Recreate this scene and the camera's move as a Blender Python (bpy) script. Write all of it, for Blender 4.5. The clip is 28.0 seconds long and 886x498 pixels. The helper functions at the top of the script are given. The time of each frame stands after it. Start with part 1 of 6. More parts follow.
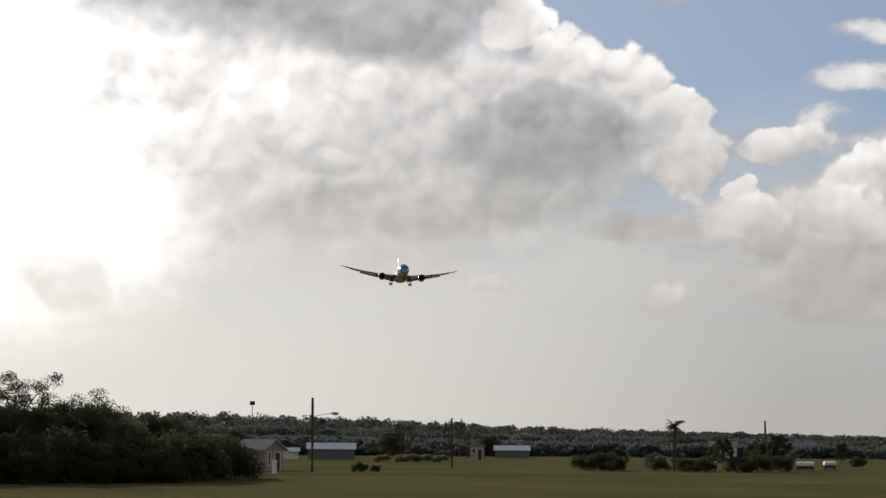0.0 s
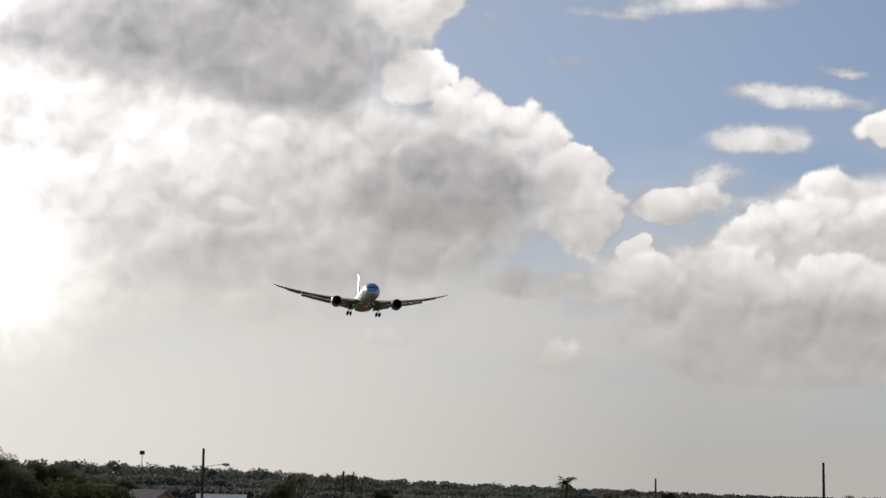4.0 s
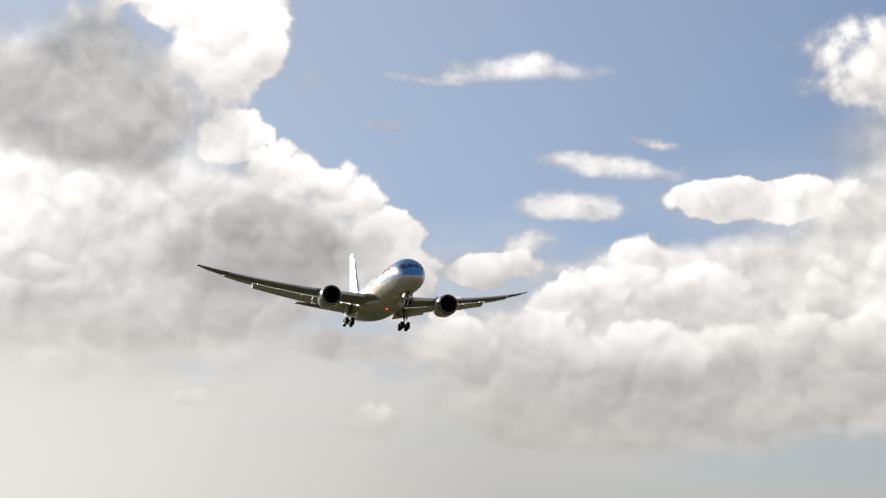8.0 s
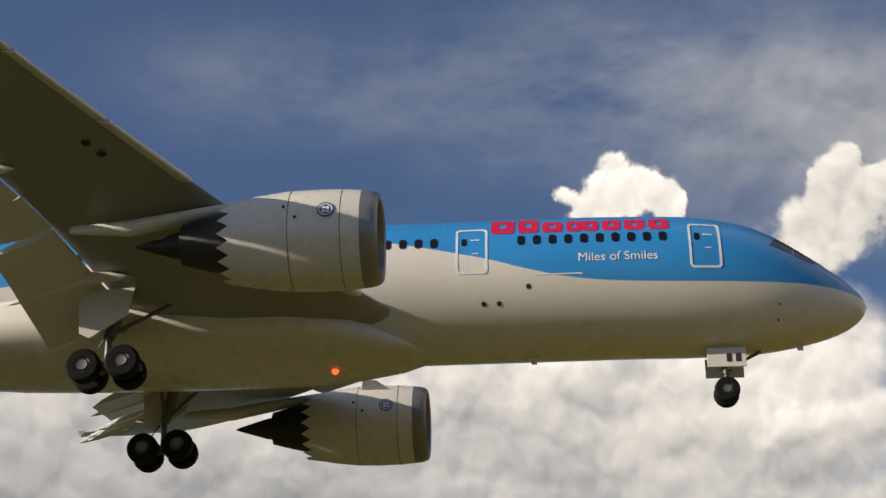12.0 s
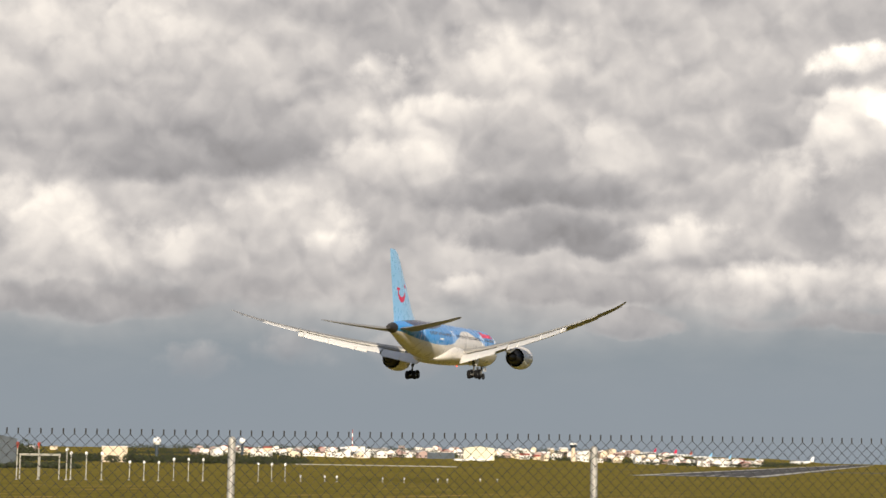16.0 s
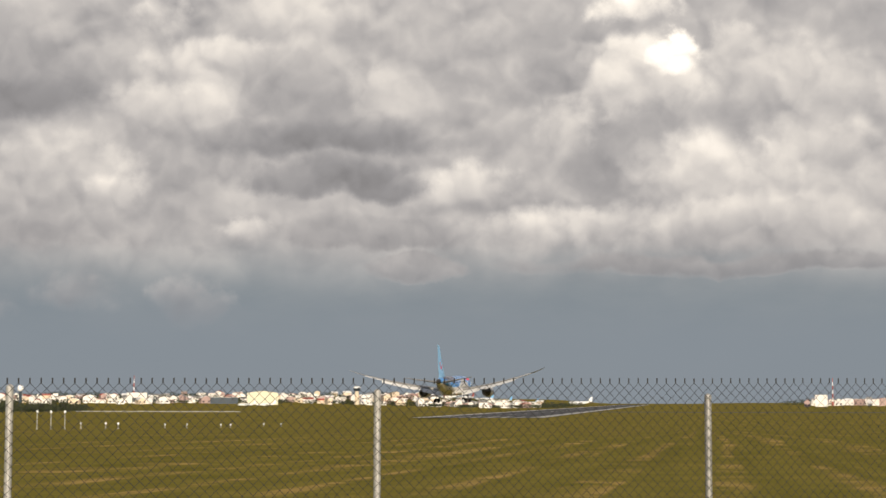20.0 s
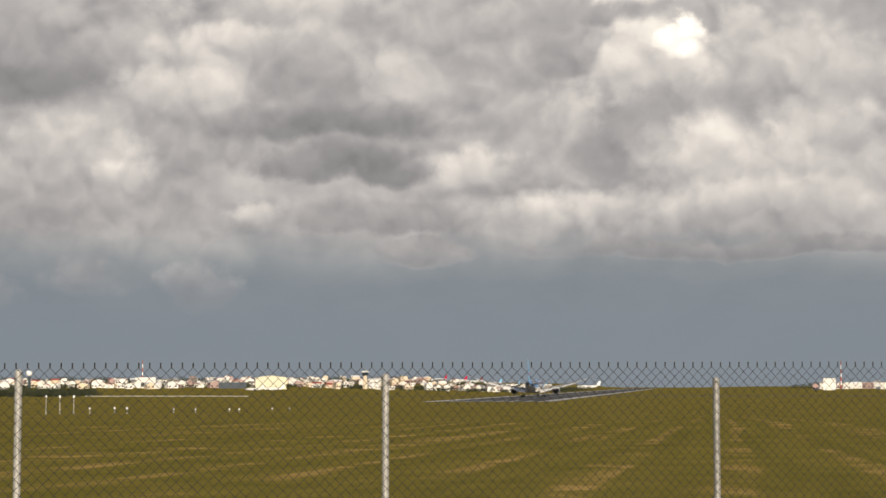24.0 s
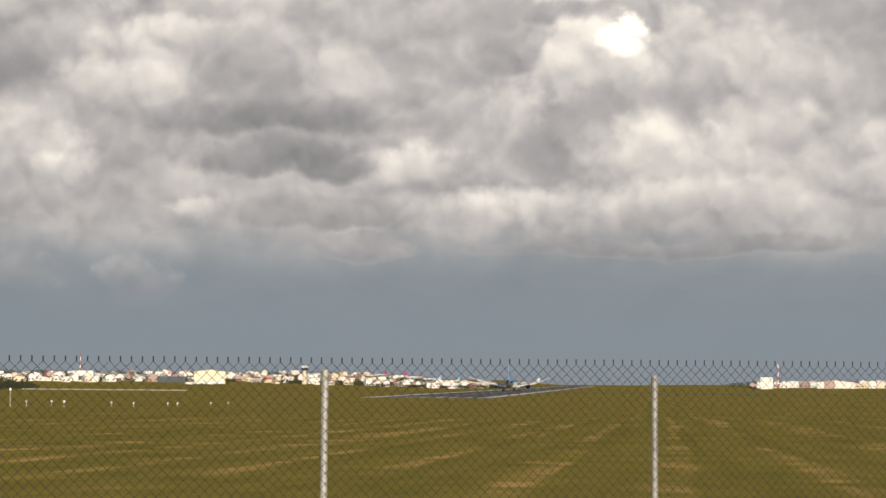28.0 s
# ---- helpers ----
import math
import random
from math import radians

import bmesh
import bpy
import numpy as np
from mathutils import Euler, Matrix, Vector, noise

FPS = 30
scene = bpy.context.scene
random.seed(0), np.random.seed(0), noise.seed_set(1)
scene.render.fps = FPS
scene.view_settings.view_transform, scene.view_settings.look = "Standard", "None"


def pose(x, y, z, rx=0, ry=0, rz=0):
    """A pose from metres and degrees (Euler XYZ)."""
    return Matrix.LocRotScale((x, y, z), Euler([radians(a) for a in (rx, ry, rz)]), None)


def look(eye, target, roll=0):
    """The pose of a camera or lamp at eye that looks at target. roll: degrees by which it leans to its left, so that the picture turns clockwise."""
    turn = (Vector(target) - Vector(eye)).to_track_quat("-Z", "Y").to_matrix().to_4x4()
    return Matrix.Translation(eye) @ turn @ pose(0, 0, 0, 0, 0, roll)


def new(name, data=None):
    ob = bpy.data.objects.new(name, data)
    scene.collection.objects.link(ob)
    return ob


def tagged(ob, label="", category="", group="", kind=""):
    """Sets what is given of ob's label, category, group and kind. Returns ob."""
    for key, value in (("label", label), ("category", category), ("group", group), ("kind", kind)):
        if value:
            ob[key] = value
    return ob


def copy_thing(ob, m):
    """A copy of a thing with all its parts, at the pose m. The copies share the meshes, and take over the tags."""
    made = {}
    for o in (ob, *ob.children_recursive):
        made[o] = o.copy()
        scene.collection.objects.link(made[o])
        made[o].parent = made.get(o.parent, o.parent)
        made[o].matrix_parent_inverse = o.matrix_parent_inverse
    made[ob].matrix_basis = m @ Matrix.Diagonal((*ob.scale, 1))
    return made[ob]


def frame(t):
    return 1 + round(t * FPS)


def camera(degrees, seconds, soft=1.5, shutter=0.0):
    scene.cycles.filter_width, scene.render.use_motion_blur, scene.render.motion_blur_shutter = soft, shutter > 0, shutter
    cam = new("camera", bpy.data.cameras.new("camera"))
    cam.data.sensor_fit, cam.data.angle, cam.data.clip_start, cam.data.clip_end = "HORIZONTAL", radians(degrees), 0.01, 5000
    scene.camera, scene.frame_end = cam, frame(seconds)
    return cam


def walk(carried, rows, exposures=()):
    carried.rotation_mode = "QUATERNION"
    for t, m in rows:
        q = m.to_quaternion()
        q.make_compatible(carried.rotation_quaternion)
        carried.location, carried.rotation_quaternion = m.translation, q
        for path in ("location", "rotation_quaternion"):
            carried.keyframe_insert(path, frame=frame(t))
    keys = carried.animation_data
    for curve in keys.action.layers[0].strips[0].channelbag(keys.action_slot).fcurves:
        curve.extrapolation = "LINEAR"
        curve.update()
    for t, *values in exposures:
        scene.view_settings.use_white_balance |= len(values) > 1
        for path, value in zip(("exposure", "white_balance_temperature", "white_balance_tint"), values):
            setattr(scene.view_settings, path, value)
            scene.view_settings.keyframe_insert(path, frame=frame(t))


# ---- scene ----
EYE = Vector((0.0, 0.0, 4.6))


def aim(yaw, pitch, roll):
    """The camera's pose: yaw clockwise from +y, pitch up, roll to its left (degrees)."""
    a, b = radians(yaw), radians(pitch)
    ahead = Vector((math.sin(a) * math.cos(b), math.cos(a) * math.cos(b), math.sin(b)))
    return look(EYE, EYE + ahead * 10, roll)


# seconds, yaw, pitch, roll of the hand-held camera, which pans after the airliner
PATH = [
    (0.00, -174.42, 6.18, 0.38),
    (0.50, -174.17, 6.05, 0.13),
    (1.00, -173.72, 6.03, 0.23),
    (1.50, -173.18, 6.01, 0.48),
    (2.00, -172.75, 6.42, 0.91),
    (2.50, -172.61, 6.79, 0.32),
    (3.00, -172.14, 7.08, 0.72),
    (3.50, -171.17, 7.74, 1.57),
    (5.50, -171.21, 7.95, -0.14),
    (6.00, -170.44, 7.67, 0.24),
    (6.50, -168.80, 7.73, 0.02),
    (7.00, -167.53, 8.02, 0.24),
    (7.30, -166.80, 8.25, 0.38),
    (7.50, -166.40, 8.73, 0.50),
    (8.00, -165.21, 10.03, 1.35),
    (8.50, -163.68, 11.17, 2.18),
    (8.90, -161.02, 11.80, 1.84),
    (9.00, -160.05, 11.81, 1.77),
    (9.10, -159.06, 11.85, 1.52),
    (9.50, -155.29, 11.78, 0.61),
    (9.90, -151.74, 12.08, 1.41),
    (10.00, -150.63, 12.27, 1.63),
    (10.40, -144.64, 14.60, 1.58),
    (10.50, -142.68, 15.41, 1.66),
    (10.70, -138.48, 16.80, 1.53),
    (10.90, -134.18, 17.67, 1.55),
    (11.00, -131.81, 18.28, 1.61),
    (11.20, -126.16, 19.43, 2.14),
    (11.30, -122.63, 19.92, 2.08),
    (11.40, -119.07, 20.60, 2.14),
    (11.50, -115.15, 21.21, 2.22),
    (11.60, -111.18, 21.87, 2.14),
    (11.80, -102.52, 22.84, 2.00),
    (12.00, -93.86, 23.23, 1.39),
    (12.20, -84.07, 22.52, 0.68),
    (12.40, -74.38, 20.94, -0.21),
    (12.50, -69.28, 19.83, -0.62),
    (12.70, -59.22, 18.35, -0.51),
    (12.90, -50.73, 16.60, -0.39),
    (13.10, -43.82, 14.84, -0.28),
    (13.30, -38.30, 13.22, -0.17),
    (13.50, -33.90, 11.78, -0.05),
    (13.75, -29.63, 10.26, 0.09),
    (14.00, -26.38, 8.99, 0.23),
    (14.25, -23.88, 7.95, 0.37),
    (14.50, -21.94, 7.08, 0.51),
    (15.00, -18.30, 5.58, 0.27),
    (15.50, -15.57, 5.87, 0.55),
    (15.70, -15.06, 6.30, 0.65),
    (16.00, -14.23, 6.55, 0.84),
    (16.50, -13.40, 6.63, 1.08),
    (17.00, -11.67, 5.82, 1.20),
    (17.50, -9.71, 5.22, 0.63),
    (18.00, -7.99, 4.38, 0.45),
    (18.30, -7.26, 4.10, 0.42),
    (18.40, -7.05, 4.03, 0.42),
    (18.50, -6.89, 3.91, 0.43),
    (19.00, -6.41, 3.89, 0.63),
    (19.50, -7.27, 4.09, 0.53),
    (20.00, -7.31, 4.83, 0.07),
    (20.50, -7.05, 5.17, 0.41),
    (21.00, -7.21, 4.93, 0.53),
    (21.50, -7.74, 4.73, 0.39),
    (23.50, -7.95, 4.36, -0.16),
    (24.00, -7.56, 4.33, -0.05),
    (24.50, -6.84, 4.45, -0.09),
    (25.00, -6.30, 4.73, 0.01),
    (25.50, -6.22, 4.66, -0.53),
    (26.00, -6.23, 4.56, -0.90),
    (26.50, -6.43, 4.62, -1.15),
    (27.00, -6.18, 4.33, -1.21),
    (27.50, -5.91, 4.05, -0.55),
    (28.00, -5.68, 4.21, 0.44),
]

cam = camera(27.6, 28.0)
EXPOSURES = [(0.0, 0.0), (5.5, 0.05), (7.0, 0.25), (9.0, 0.1), (10.0, 0.0), (11.5, 0.0), (12.0, 0.1), (12.5, 0.2), (14.5, 0.35), (15.0, 0.35), (16.0, 0.32), (17.0, -0.15), (18.0, 0.0), (19.0, 0.12), (20.0, 0.10), (21.0, 0.0), (25.0, 0.03), (28.0, 0.11)]
walk(cam, [(t, aim(a, b, c)) for t, a, b, c in PATH], EXPOSURES)


def tree_of(name):
    m = bpy.data.materials.new(name)
    m.use_nodes = True
    t = m.node_tree
    return m, t, t.nodes["Principled BSDF"]


def node(t, kind, **kw):
    n = t.nodes.new(kind)
    for k, v in kw.items():
        if k == "operation":
            n.operation = v
        elif k == "blend_type":
            n.blend_type = v
        elif k == "data_type":
            n.data_type = v
    return n


def feed(t, socket, value):
    if isinstance(value, bpy.types.NodeSocket):
        t.links.new(value, socket)
    elif value is not None:
        socket.default_value = value


def calc(t, op, a, b=None, c=None):
    n = node(t, "ShaderNodeMath", operation=op)
    for s, v in zip(n.inputs, (a, b, c)):
        feed(t, s, v)
    return n.outputs[0]


def blend(t, fac, a, b, how="MIX"):
    n = node(t, "ShaderNodeMix", data_type="RGBA", blend_type=how)
    feed(t, n.inputs[0], fac)
    feed(t, n.inputs[6], a if isinstance(a, bpy.types.NodeSocket) else (*a, 1) if len(a) == 3 else a)
    feed(t, n.inputs[7], b if isinstance(b, bpy.types.NodeSocket) else (*b, 1) if len(b) == 3 else b)
    return n.outputs[2]


def blend_value(t, fac, a, b):
    n = node(t, "ShaderNodeMix", data_type="FLOAT")
    for sock, v in zip((n.inputs[0], n.inputs[2], n.inputs[3]), (fac, a, b)):
        feed(t, sock, v)
    return n.outputs[0]


def leafy(name, colour, second, scale):
    """Leaves: dull above, and letting some light through."""
    m = surface(name, colour, 0.75, 0, 0.4, scale, 0, 0, second, True)
    t = m.node_tree
    p, out = t.nodes["Principled BSDF"], t.nodes["Material Output"]
    p.inputs["Specular IOR Level"].default_value = 0.1
    glow = node(t, "ShaderNodeBsdfTranslucent")
    t.links.new(p.inputs["Base Color"].links[0].from_socket, glow.inputs[0])
    mix = node(t, "ShaderNodeMixShader")
    mix.inputs[0].default_value = 0.4
    t.links.new(p.outputs[0], mix.inputs[1])
    t.links.new(glow.outputs[0], mix.inputs[2])
    t.links.new(mix.outputs[0], out.inputs[0])
    return m


def ramp(t, value, lo, hi, a=0.0, b=1.0):
    n = node(t, "ShaderNodeMapRange")
    feed(t, n.inputs[0], value)
    for s, v in zip(n.inputs[1:5], (lo, hi, a, b)):
        s.default_value = v
    return n.outputs[0]


def noise_of(t, coords, scale, detail=4.0, rough=0.55):
    n = node(t, "ShaderNodeTexNoise")
    if coords is not None:
        t.links.new(coords, n.inputs["Vector"])
    n.inputs["Scale"].default_value, n.inputs["Detail"].default_value, n.inputs["Roughness"].default_value = scale, detail, rough
    return n.outputs[0]


def coords_of(t, which="Object"):
    return node(t, "ShaderNodeTexCoord").outputs[which]


def surface(name, colour, rough=0.6, metal=0.0, vary=0.2, scale=1.0, bump=0.0, coat=0.0, second=None, island=False, grain=0.4, own=0.6):
    """A worn surface: two scales of colour variation, roughness that follows them, and relief."""
    m, t, p = tree_of(name)
    co = coords_of(t)
    big, small = noise_of(t, co, scale, 5), noise_of(t, co, scale * 9, 3)
    mixed = calc(t, "MULTIPLY_ADD", small, grain, calc(t, "MULTIPLY", big, 1.0 - grain))
    fac = ramp(t, mixed, 0.3, 0.7)
    other = second or tuple(c * (1 - vary) for c in colour)
    col = blend(t, fac, other, colour)
    info = node(t, "ShaderNodeNewGeometry" if island else "ShaderNodeObjectInfo")
    rnd = info.outputs["Random Per Island" if island else "Random"]
    hsv = node(t, "ShaderNodeHueSaturation")
    t.links.new(col, hsv.inputs["Color"])
    t.links.new(ramp(t, rnd, 0, 1, 1 - vary * own, 1 + vary * own), hsv.inputs["Value"])
    t.links.new(hsv.outputs[0], p.inputs["Base Color"])
    t.links.new(ramp(t, small, 0.3, 0.7, max(rough - 0.08, 0.03), min(rough + 0.08, 1)), p.inputs["Roughness"])
    p.inputs["Metallic"].default_value = metal
    p.inputs["Coat Weight"].default_value = coat
    if bump:
        b = node(t, "ShaderNodeBump")
        b.inputs["Strength"].default_value, b.inputs["Distance"].default_value = 0.6, bump
        t.links.new(mixed, b.inputs["Height"])
        t.links.new(b.outputs[0], p.inputs["Normal"])
    return m


def curve_of(t, value, points, lo, hi, vlo, vhi):
    """A smooth function through the points, as a float curve."""
    n = node(t, "ShaderNodeFloatCurve")
    c = n.mapping.curves[0]
    pts = [((x - lo) / (hi - lo), (v - vlo) / (vhi - vlo)) for x, v in points]
    while len(c.points) < len(pts):
        c.points.new(0.5, 0.5)
    for p, xy in zip(c.points, pts):
        p.location = xy
    n.mapping.update()
    t.links.new(ramp(t, value, lo, hi), n.inputs["Value"])
    return ramp(t, n.outputs[0], 0, 1, vlo, vhi)


def livery():
    """Cream below a waving edge, bright blue above it, navy along the rear crown."""
    m, t, p = tree_of("livery_paint")
    co = coords_of(t)
    sep = node(t, "ShaderNodeSeparateXYZ")
    t.links.new(co, sep.inputs[0])
    aft, z = calc(t, "MULTIPLY", sep.outputs[1], -1.0), sep.outputs[2]
    wave = [(0, -1.0), (1.5, -0.82), (5, -0.84), (8.5, -0.8), (10.7, -0.66), (12.9, -0.25), (14.8, 0.3), (16, 0.6), (18.3, 1.15),
            (20.5, 1.65), (23, 2.1), (26, 2.0), (28, 1.6), (29.6, 0.98), (31.8, 0.35), (33, -0.05), (35, -0.3), (40, -0.5), (45, -0.2),
            (50, 0.35), (54, 0.9), (57, 1.0)]
    edge = curve_of(t, aft, wave, 0, 57, -2, 3.2)
    crown = curve_of(t, aft, [(0, 3.2), (31, 3.2), (34, 2.75), (38, 2.15), (42, 1.75), (47, 1.6), (52, 2.6), (57, 3.2)], 0, 57, -2, 3.2)
    blue = ramp(t, calc(t, "SUBTRACT", z, edge), -0.02, 0.02)
    navy = ramp(t, calc(t, "SUBTRACT", z, crown), -0.02, 0.02)
    grime = noise_of(t, co, 0.22, 2)
    cream = blend(t, ramp(t, grime, 0.35, 0.75), (0.70, 0.675, 0.625), (0.65, 0.625, 0.575))
    sky_blue = blend(t, ramp(t, grime, 0.3, 0.7), (0.035, 0.27, 0.66), (0.03, 0.24, 0.60))
    col = blend(t, navy, blend(t, blue, cream, sky_blue), (0.008, 0.018, 0.075))
    t.links.new(col, p.inputs["Base Color"])
    t.links.new(ramp(t, noise_of(t, co, 0.5, 2), 0.3, 0.7, 0.24, 0.34), p.inputs["Roughness"])
    p.inputs["Coat Weight"].default_value = 0.2
    p.inputs["Coat Roughness"].default_value = 0.08
    return m


MAT = {
    "livery": livery(),
    "fin": surface("fin_paint", (0.25, 0.53, 0.81), 0.3, 0, 0.06, 0.15, 0, 0.3, grain=0.05, own=0.1),
    "cream": surface("cream_paint", (0.68, 0.655, 0.605), 0.3, 0, 0.08, 0.2, 0, 0.3, grain=0.05, own=0.2),
    "wing": surface("wing_paint", (0.27, 0.265, 0.25), 0.42, 0, 0.10, 0.2, grain=0.08, own=0.1),
    "flap": surface("flap_paint", (0.66, 0.65, 0.62), 0.4, 0, 0.10, 0.25, grain=0.1, own=0.4),
    "lip": surface("inlet_lip_metal", (0.26, 0.26, 0.27), 0.35, 0.5, 0.15, 1.0),
    "dark": surface("dark_metal", (0.05, 0.047, 0.045), 0.5, 0.5, 0.3, 2.0),
    "fan": surface("fan_blades", (0.012, 0.014, 0.022), 0.4, 0.4, 0.3, 3.0),
    "tyre": surface("tyre_rubber", (0.009, 0.009, 0.010), 0.75, 0, 0.3, 3.0),
    "hub": surface("wheel_hub", (0.16, 0.16, 0.155), 0.45, 0.3, 0.2, 4.0),
    "strut": surface("gear_strut", (0.13, 0.13, 0.125), 0.45, 0.3, 0.3, 2.0),
    "glass": surface("cabin_glass", (0.010, 0.011, 0.014), 0.08, 0, 0.2, 4.0),
    "line": surface("silver_line", (0.70, 0.74, 0.78), 0.4, 0, 0.05, 4.0),
    "red": surface("red_paint", (0.62, 0.012, 0.07), 0.35, 0, 0.1, 1.0),
    "white": surface("white_paint", (0.80, 0.80, 0.78), 0.4, 0, 0.08, 1.0),
    "badge": surface("badge_blue", (0.03, 0.06, 0.22), 0.4, 0, 0.1, 2.0),
    "beacon": surface("beacon_lens", (0.5, 0.02, 0.01), 0.1, 0, 0.1, 2.0),
}
MAT["tyre"].node_tree.nodes["Principled BSDF"].inputs["Specular IOR Level"].default_value = 0.15
_t = MAT["beacon"].node_tree.nodes["Principled BSDF"]
_t.inputs["Emission Color"].default_value = (1.0, 0.10, 0.03, 1)
_t.inputs["Emission Strength"].default_value = 2.0


# ---- sky: blue air, haze, cloud banks and veils laid out by azimuth and elevation (degrees) ----
SUN_AZ, SUN_EL = 160.0, 16.0
world = bpy.data.worlds.new("sky")
scene.world = world
world.use_nodes = True
wn = world.node_tree
air = wn.nodes.new("ShaderNodeTexSky")
air.sky_type, air.sun_disc = "NISHITA", False
air.sun_elevation, air.sun_rotation = radians(SUN_EL), radians(SUN_AZ)
air.dust_density, air.ozone_density, air.air_density = 0.3, 4.0, 1.0
way = coords_of(wn, "Generated")
sep = node(wn, "ShaderNodeSeparateXYZ")
wn.links.new(way, sep.inputs[0])


def vec(op, a, b=None, c=None):
    n = node(wn, "ShaderNodeVectorMath", operation=op)
    for s, v in zip(n.inputs, (a, b, c)):
        feed(wn, s, v)
    return n


turn = calc(wn, "MULTIPLY", calc(wn, "ARCTAN2", sep.outputs[0], sep.outputs[1]), 180 / math.pi)
# azimuth from -330 to 30, so that no cloud is cut where the camera looks
azimuth = calc(wn, "SUBTRACT", turn, calc(wn, "MULTIPLY", calc(wn, "GREATER_THAN", turn, 30.0), 360.0))
elev = calc(wn, "MULTIPLY", calc(wn, "ARCSINE", sep.outputs[2]), 180 / math.pi)
flat = node(wn, "ShaderNodeCombineXYZ")
wn.links.new(azimuth, flat.inputs[0])
wn.links.new(elev, flat.inputs[1])


def stir(scale, detail, amount):
    n = node(wn, "ShaderNodeTexNoise")
    wn.links.new(way, n.inputs["Vector"])
    n.inputs["Scale"].default_value, n.inputs["Detail"].default_value = scale, detail
    c = vec("SUBTRACT", n.outputs["Color"], (0.5, 0.5, 0.5))
    return vec("MULTIPLY", c.outputs[0], (amount, amount, 0)).outputs[0]


place = vec("ADD", vec("ADD", flat.outputs[0], stir(9, 2, 1.3)).outputs[0], stir(38, 4, 0.75)).outputs[0]


def lumps(at, scale):
    """Rounded heads like those of a cumulus, with creases between them."""
    v = node(wn, "ShaderNodeTexVoronoi")
    wn.links.new(at, v.inputs["Vector"])
    v.inputs["Scale"].default_value = scale
    return v.outputs["Distance"]


def cauliflower(at):
    return calc(wn, "MULTIPLY_ADD", lumps(at, 95), 0.24, calc(wn, "MULTIPLY_ADD", lumps(at, 44), 0.5, lumps(at, 21)))


bend = node(wn, "ShaderNodeTexNoise")
wn.links.new(way, bend.inputs["Vector"])
bend.inputs["Scale"].default_value, bend.inputs["Detail"].default_value = 40.0, 4.0
bent = vec("MULTIPLY_ADD", bend.outputs["Color"], (0.024, 0.024, 0.024), way).outputs[0]
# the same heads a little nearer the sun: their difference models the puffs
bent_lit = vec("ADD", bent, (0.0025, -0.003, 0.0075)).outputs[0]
heads, heads_lit = cauliflower(bent), cauliflower(bent_lit)
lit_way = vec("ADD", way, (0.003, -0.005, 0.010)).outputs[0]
n_big, n_lit = noise_of(wn, way, 15, 4, 0.48), noise_of(wn, lit_way, 15, 4, 0.48)
n_fine = noise_of(wn, way, 80, 4, 0.6)
relief_heads = calc(wn, "SUBTRACT", heads_lit, heads)
relief = calc(wn, "SUBTRACT", n_big, n_lit)
ragged = calc(wn, "MULTIPLY_ADD", n_fine, 1.2, -0.6)
lobes = calc(wn, "ADD", calc(wn, "MULTIPLY_ADD", heads, -1.9, 1.25), ragged)
grit = calc(wn, "ADD", calc(wn, "MULTIPLY_ADD", lumps(bent, 66), -1.7, 0.70), calc(wn, "MULTIPLY", ragged, 2.8))
flow = calc(wn, "ADD", calc(wn, "MULTIPLY_ADD", n_big, 3.2, -1.6), ragged)
streak = noise_of(wn, vec("MULTIPLY", way, (1.0, 1.0, 2.6)).outputs[0], 12, 6, 0.6)
threads = calc(wn, "ADD", calc(wn, "MULTIPLY_ADD", streak, 3.0, -1.5), ragged)

# the overcast closes the sky in the north down to a level base; elsewhere it breaks up into loose cloud
north = ramp(wn, azimuth, -60.0, -36.0)
north.node.interpolation_type = "SMOOTHSTEP"
deck = ramp(wn, calc(wn, "MULTIPLY_ADD", n_big, 1.6, elev), 3.9, 6.6)
deck.node.interpolation_type = "SMOOTHSTEP"
billow = calc(wn, "ADD", calc(wn, "MULTIPLY", flow, 0.6), calc(wn, "MULTIPLY", lobes, 0.45))
FIELDS = {"lobes": lobes, "billow": billow, "grit": grit, "flow": flow, "threads": threads}
heaps = []


def cumulus(a, e, ra, re, low, high):
    """One heap of cloud: its middle and half sizes in degrees, its brightness at the base and at the top."""
    heaps.append((a, e, ra, re, low, high, 0.30, "lobes", 0.42, 1.0))


def bank(a, e, ra, re, low, high):
    heaps.append((a, e, ra, re, low, high, 0.60, "lobes", 0.50, 1.0))


def heap(a, e, ra, re, low, high):
    heaps.append((a, e, ra * 1.12, re * 1.12, low, high, 0.95, "billow", 0.50, 1.0))


def sheet(a, e, ra, re, low, high):
    heaps.append((a, e, ra, re, low, high, 0.75, "flow", 0.50, 1.0))


def mottled(a, e, ra, re, low, high):
    heaps.append((a, e, ra, re, low, high, 0.80, "grit", 0.42, 1.0))


def wisp(a, e, ra, re, low, high, cover):
    heaps.append((a, e, ra, re, low, high, 1.30, "threads", 0.45, cover))


# the glare round the sun, and the pale sheet of the great cloud before it
sheet(-188.2, 9.0, 9.28, 8.46, 1.40, 1.70)
sheet(-181.9, 12.7, 7.59, 4.58, 0.62, 0.84)
sheet(-177.0, 9.5, 11.08, 5.11, 0.56, 0.70)
cumulus(-172.3, 16.6, 2.48, 2.29, 0.74, 0.98)
cumulus(-174.0, 17.7, 2.40, 1.59, 0.80, 0.98)
cumulus(-172.3, 13.4, 1.72, 1.23, 0.72, 1.00)
bank(-173.9, 13.7, 1.54, 1.32, 0.66, 0.90)
cumulus(-170.0, 12.3, 2.16, 1.06, 0.66, 1.00)
cumulus(-168.6, 12.0, 1.71, 1.23, 0.62, 1.00)
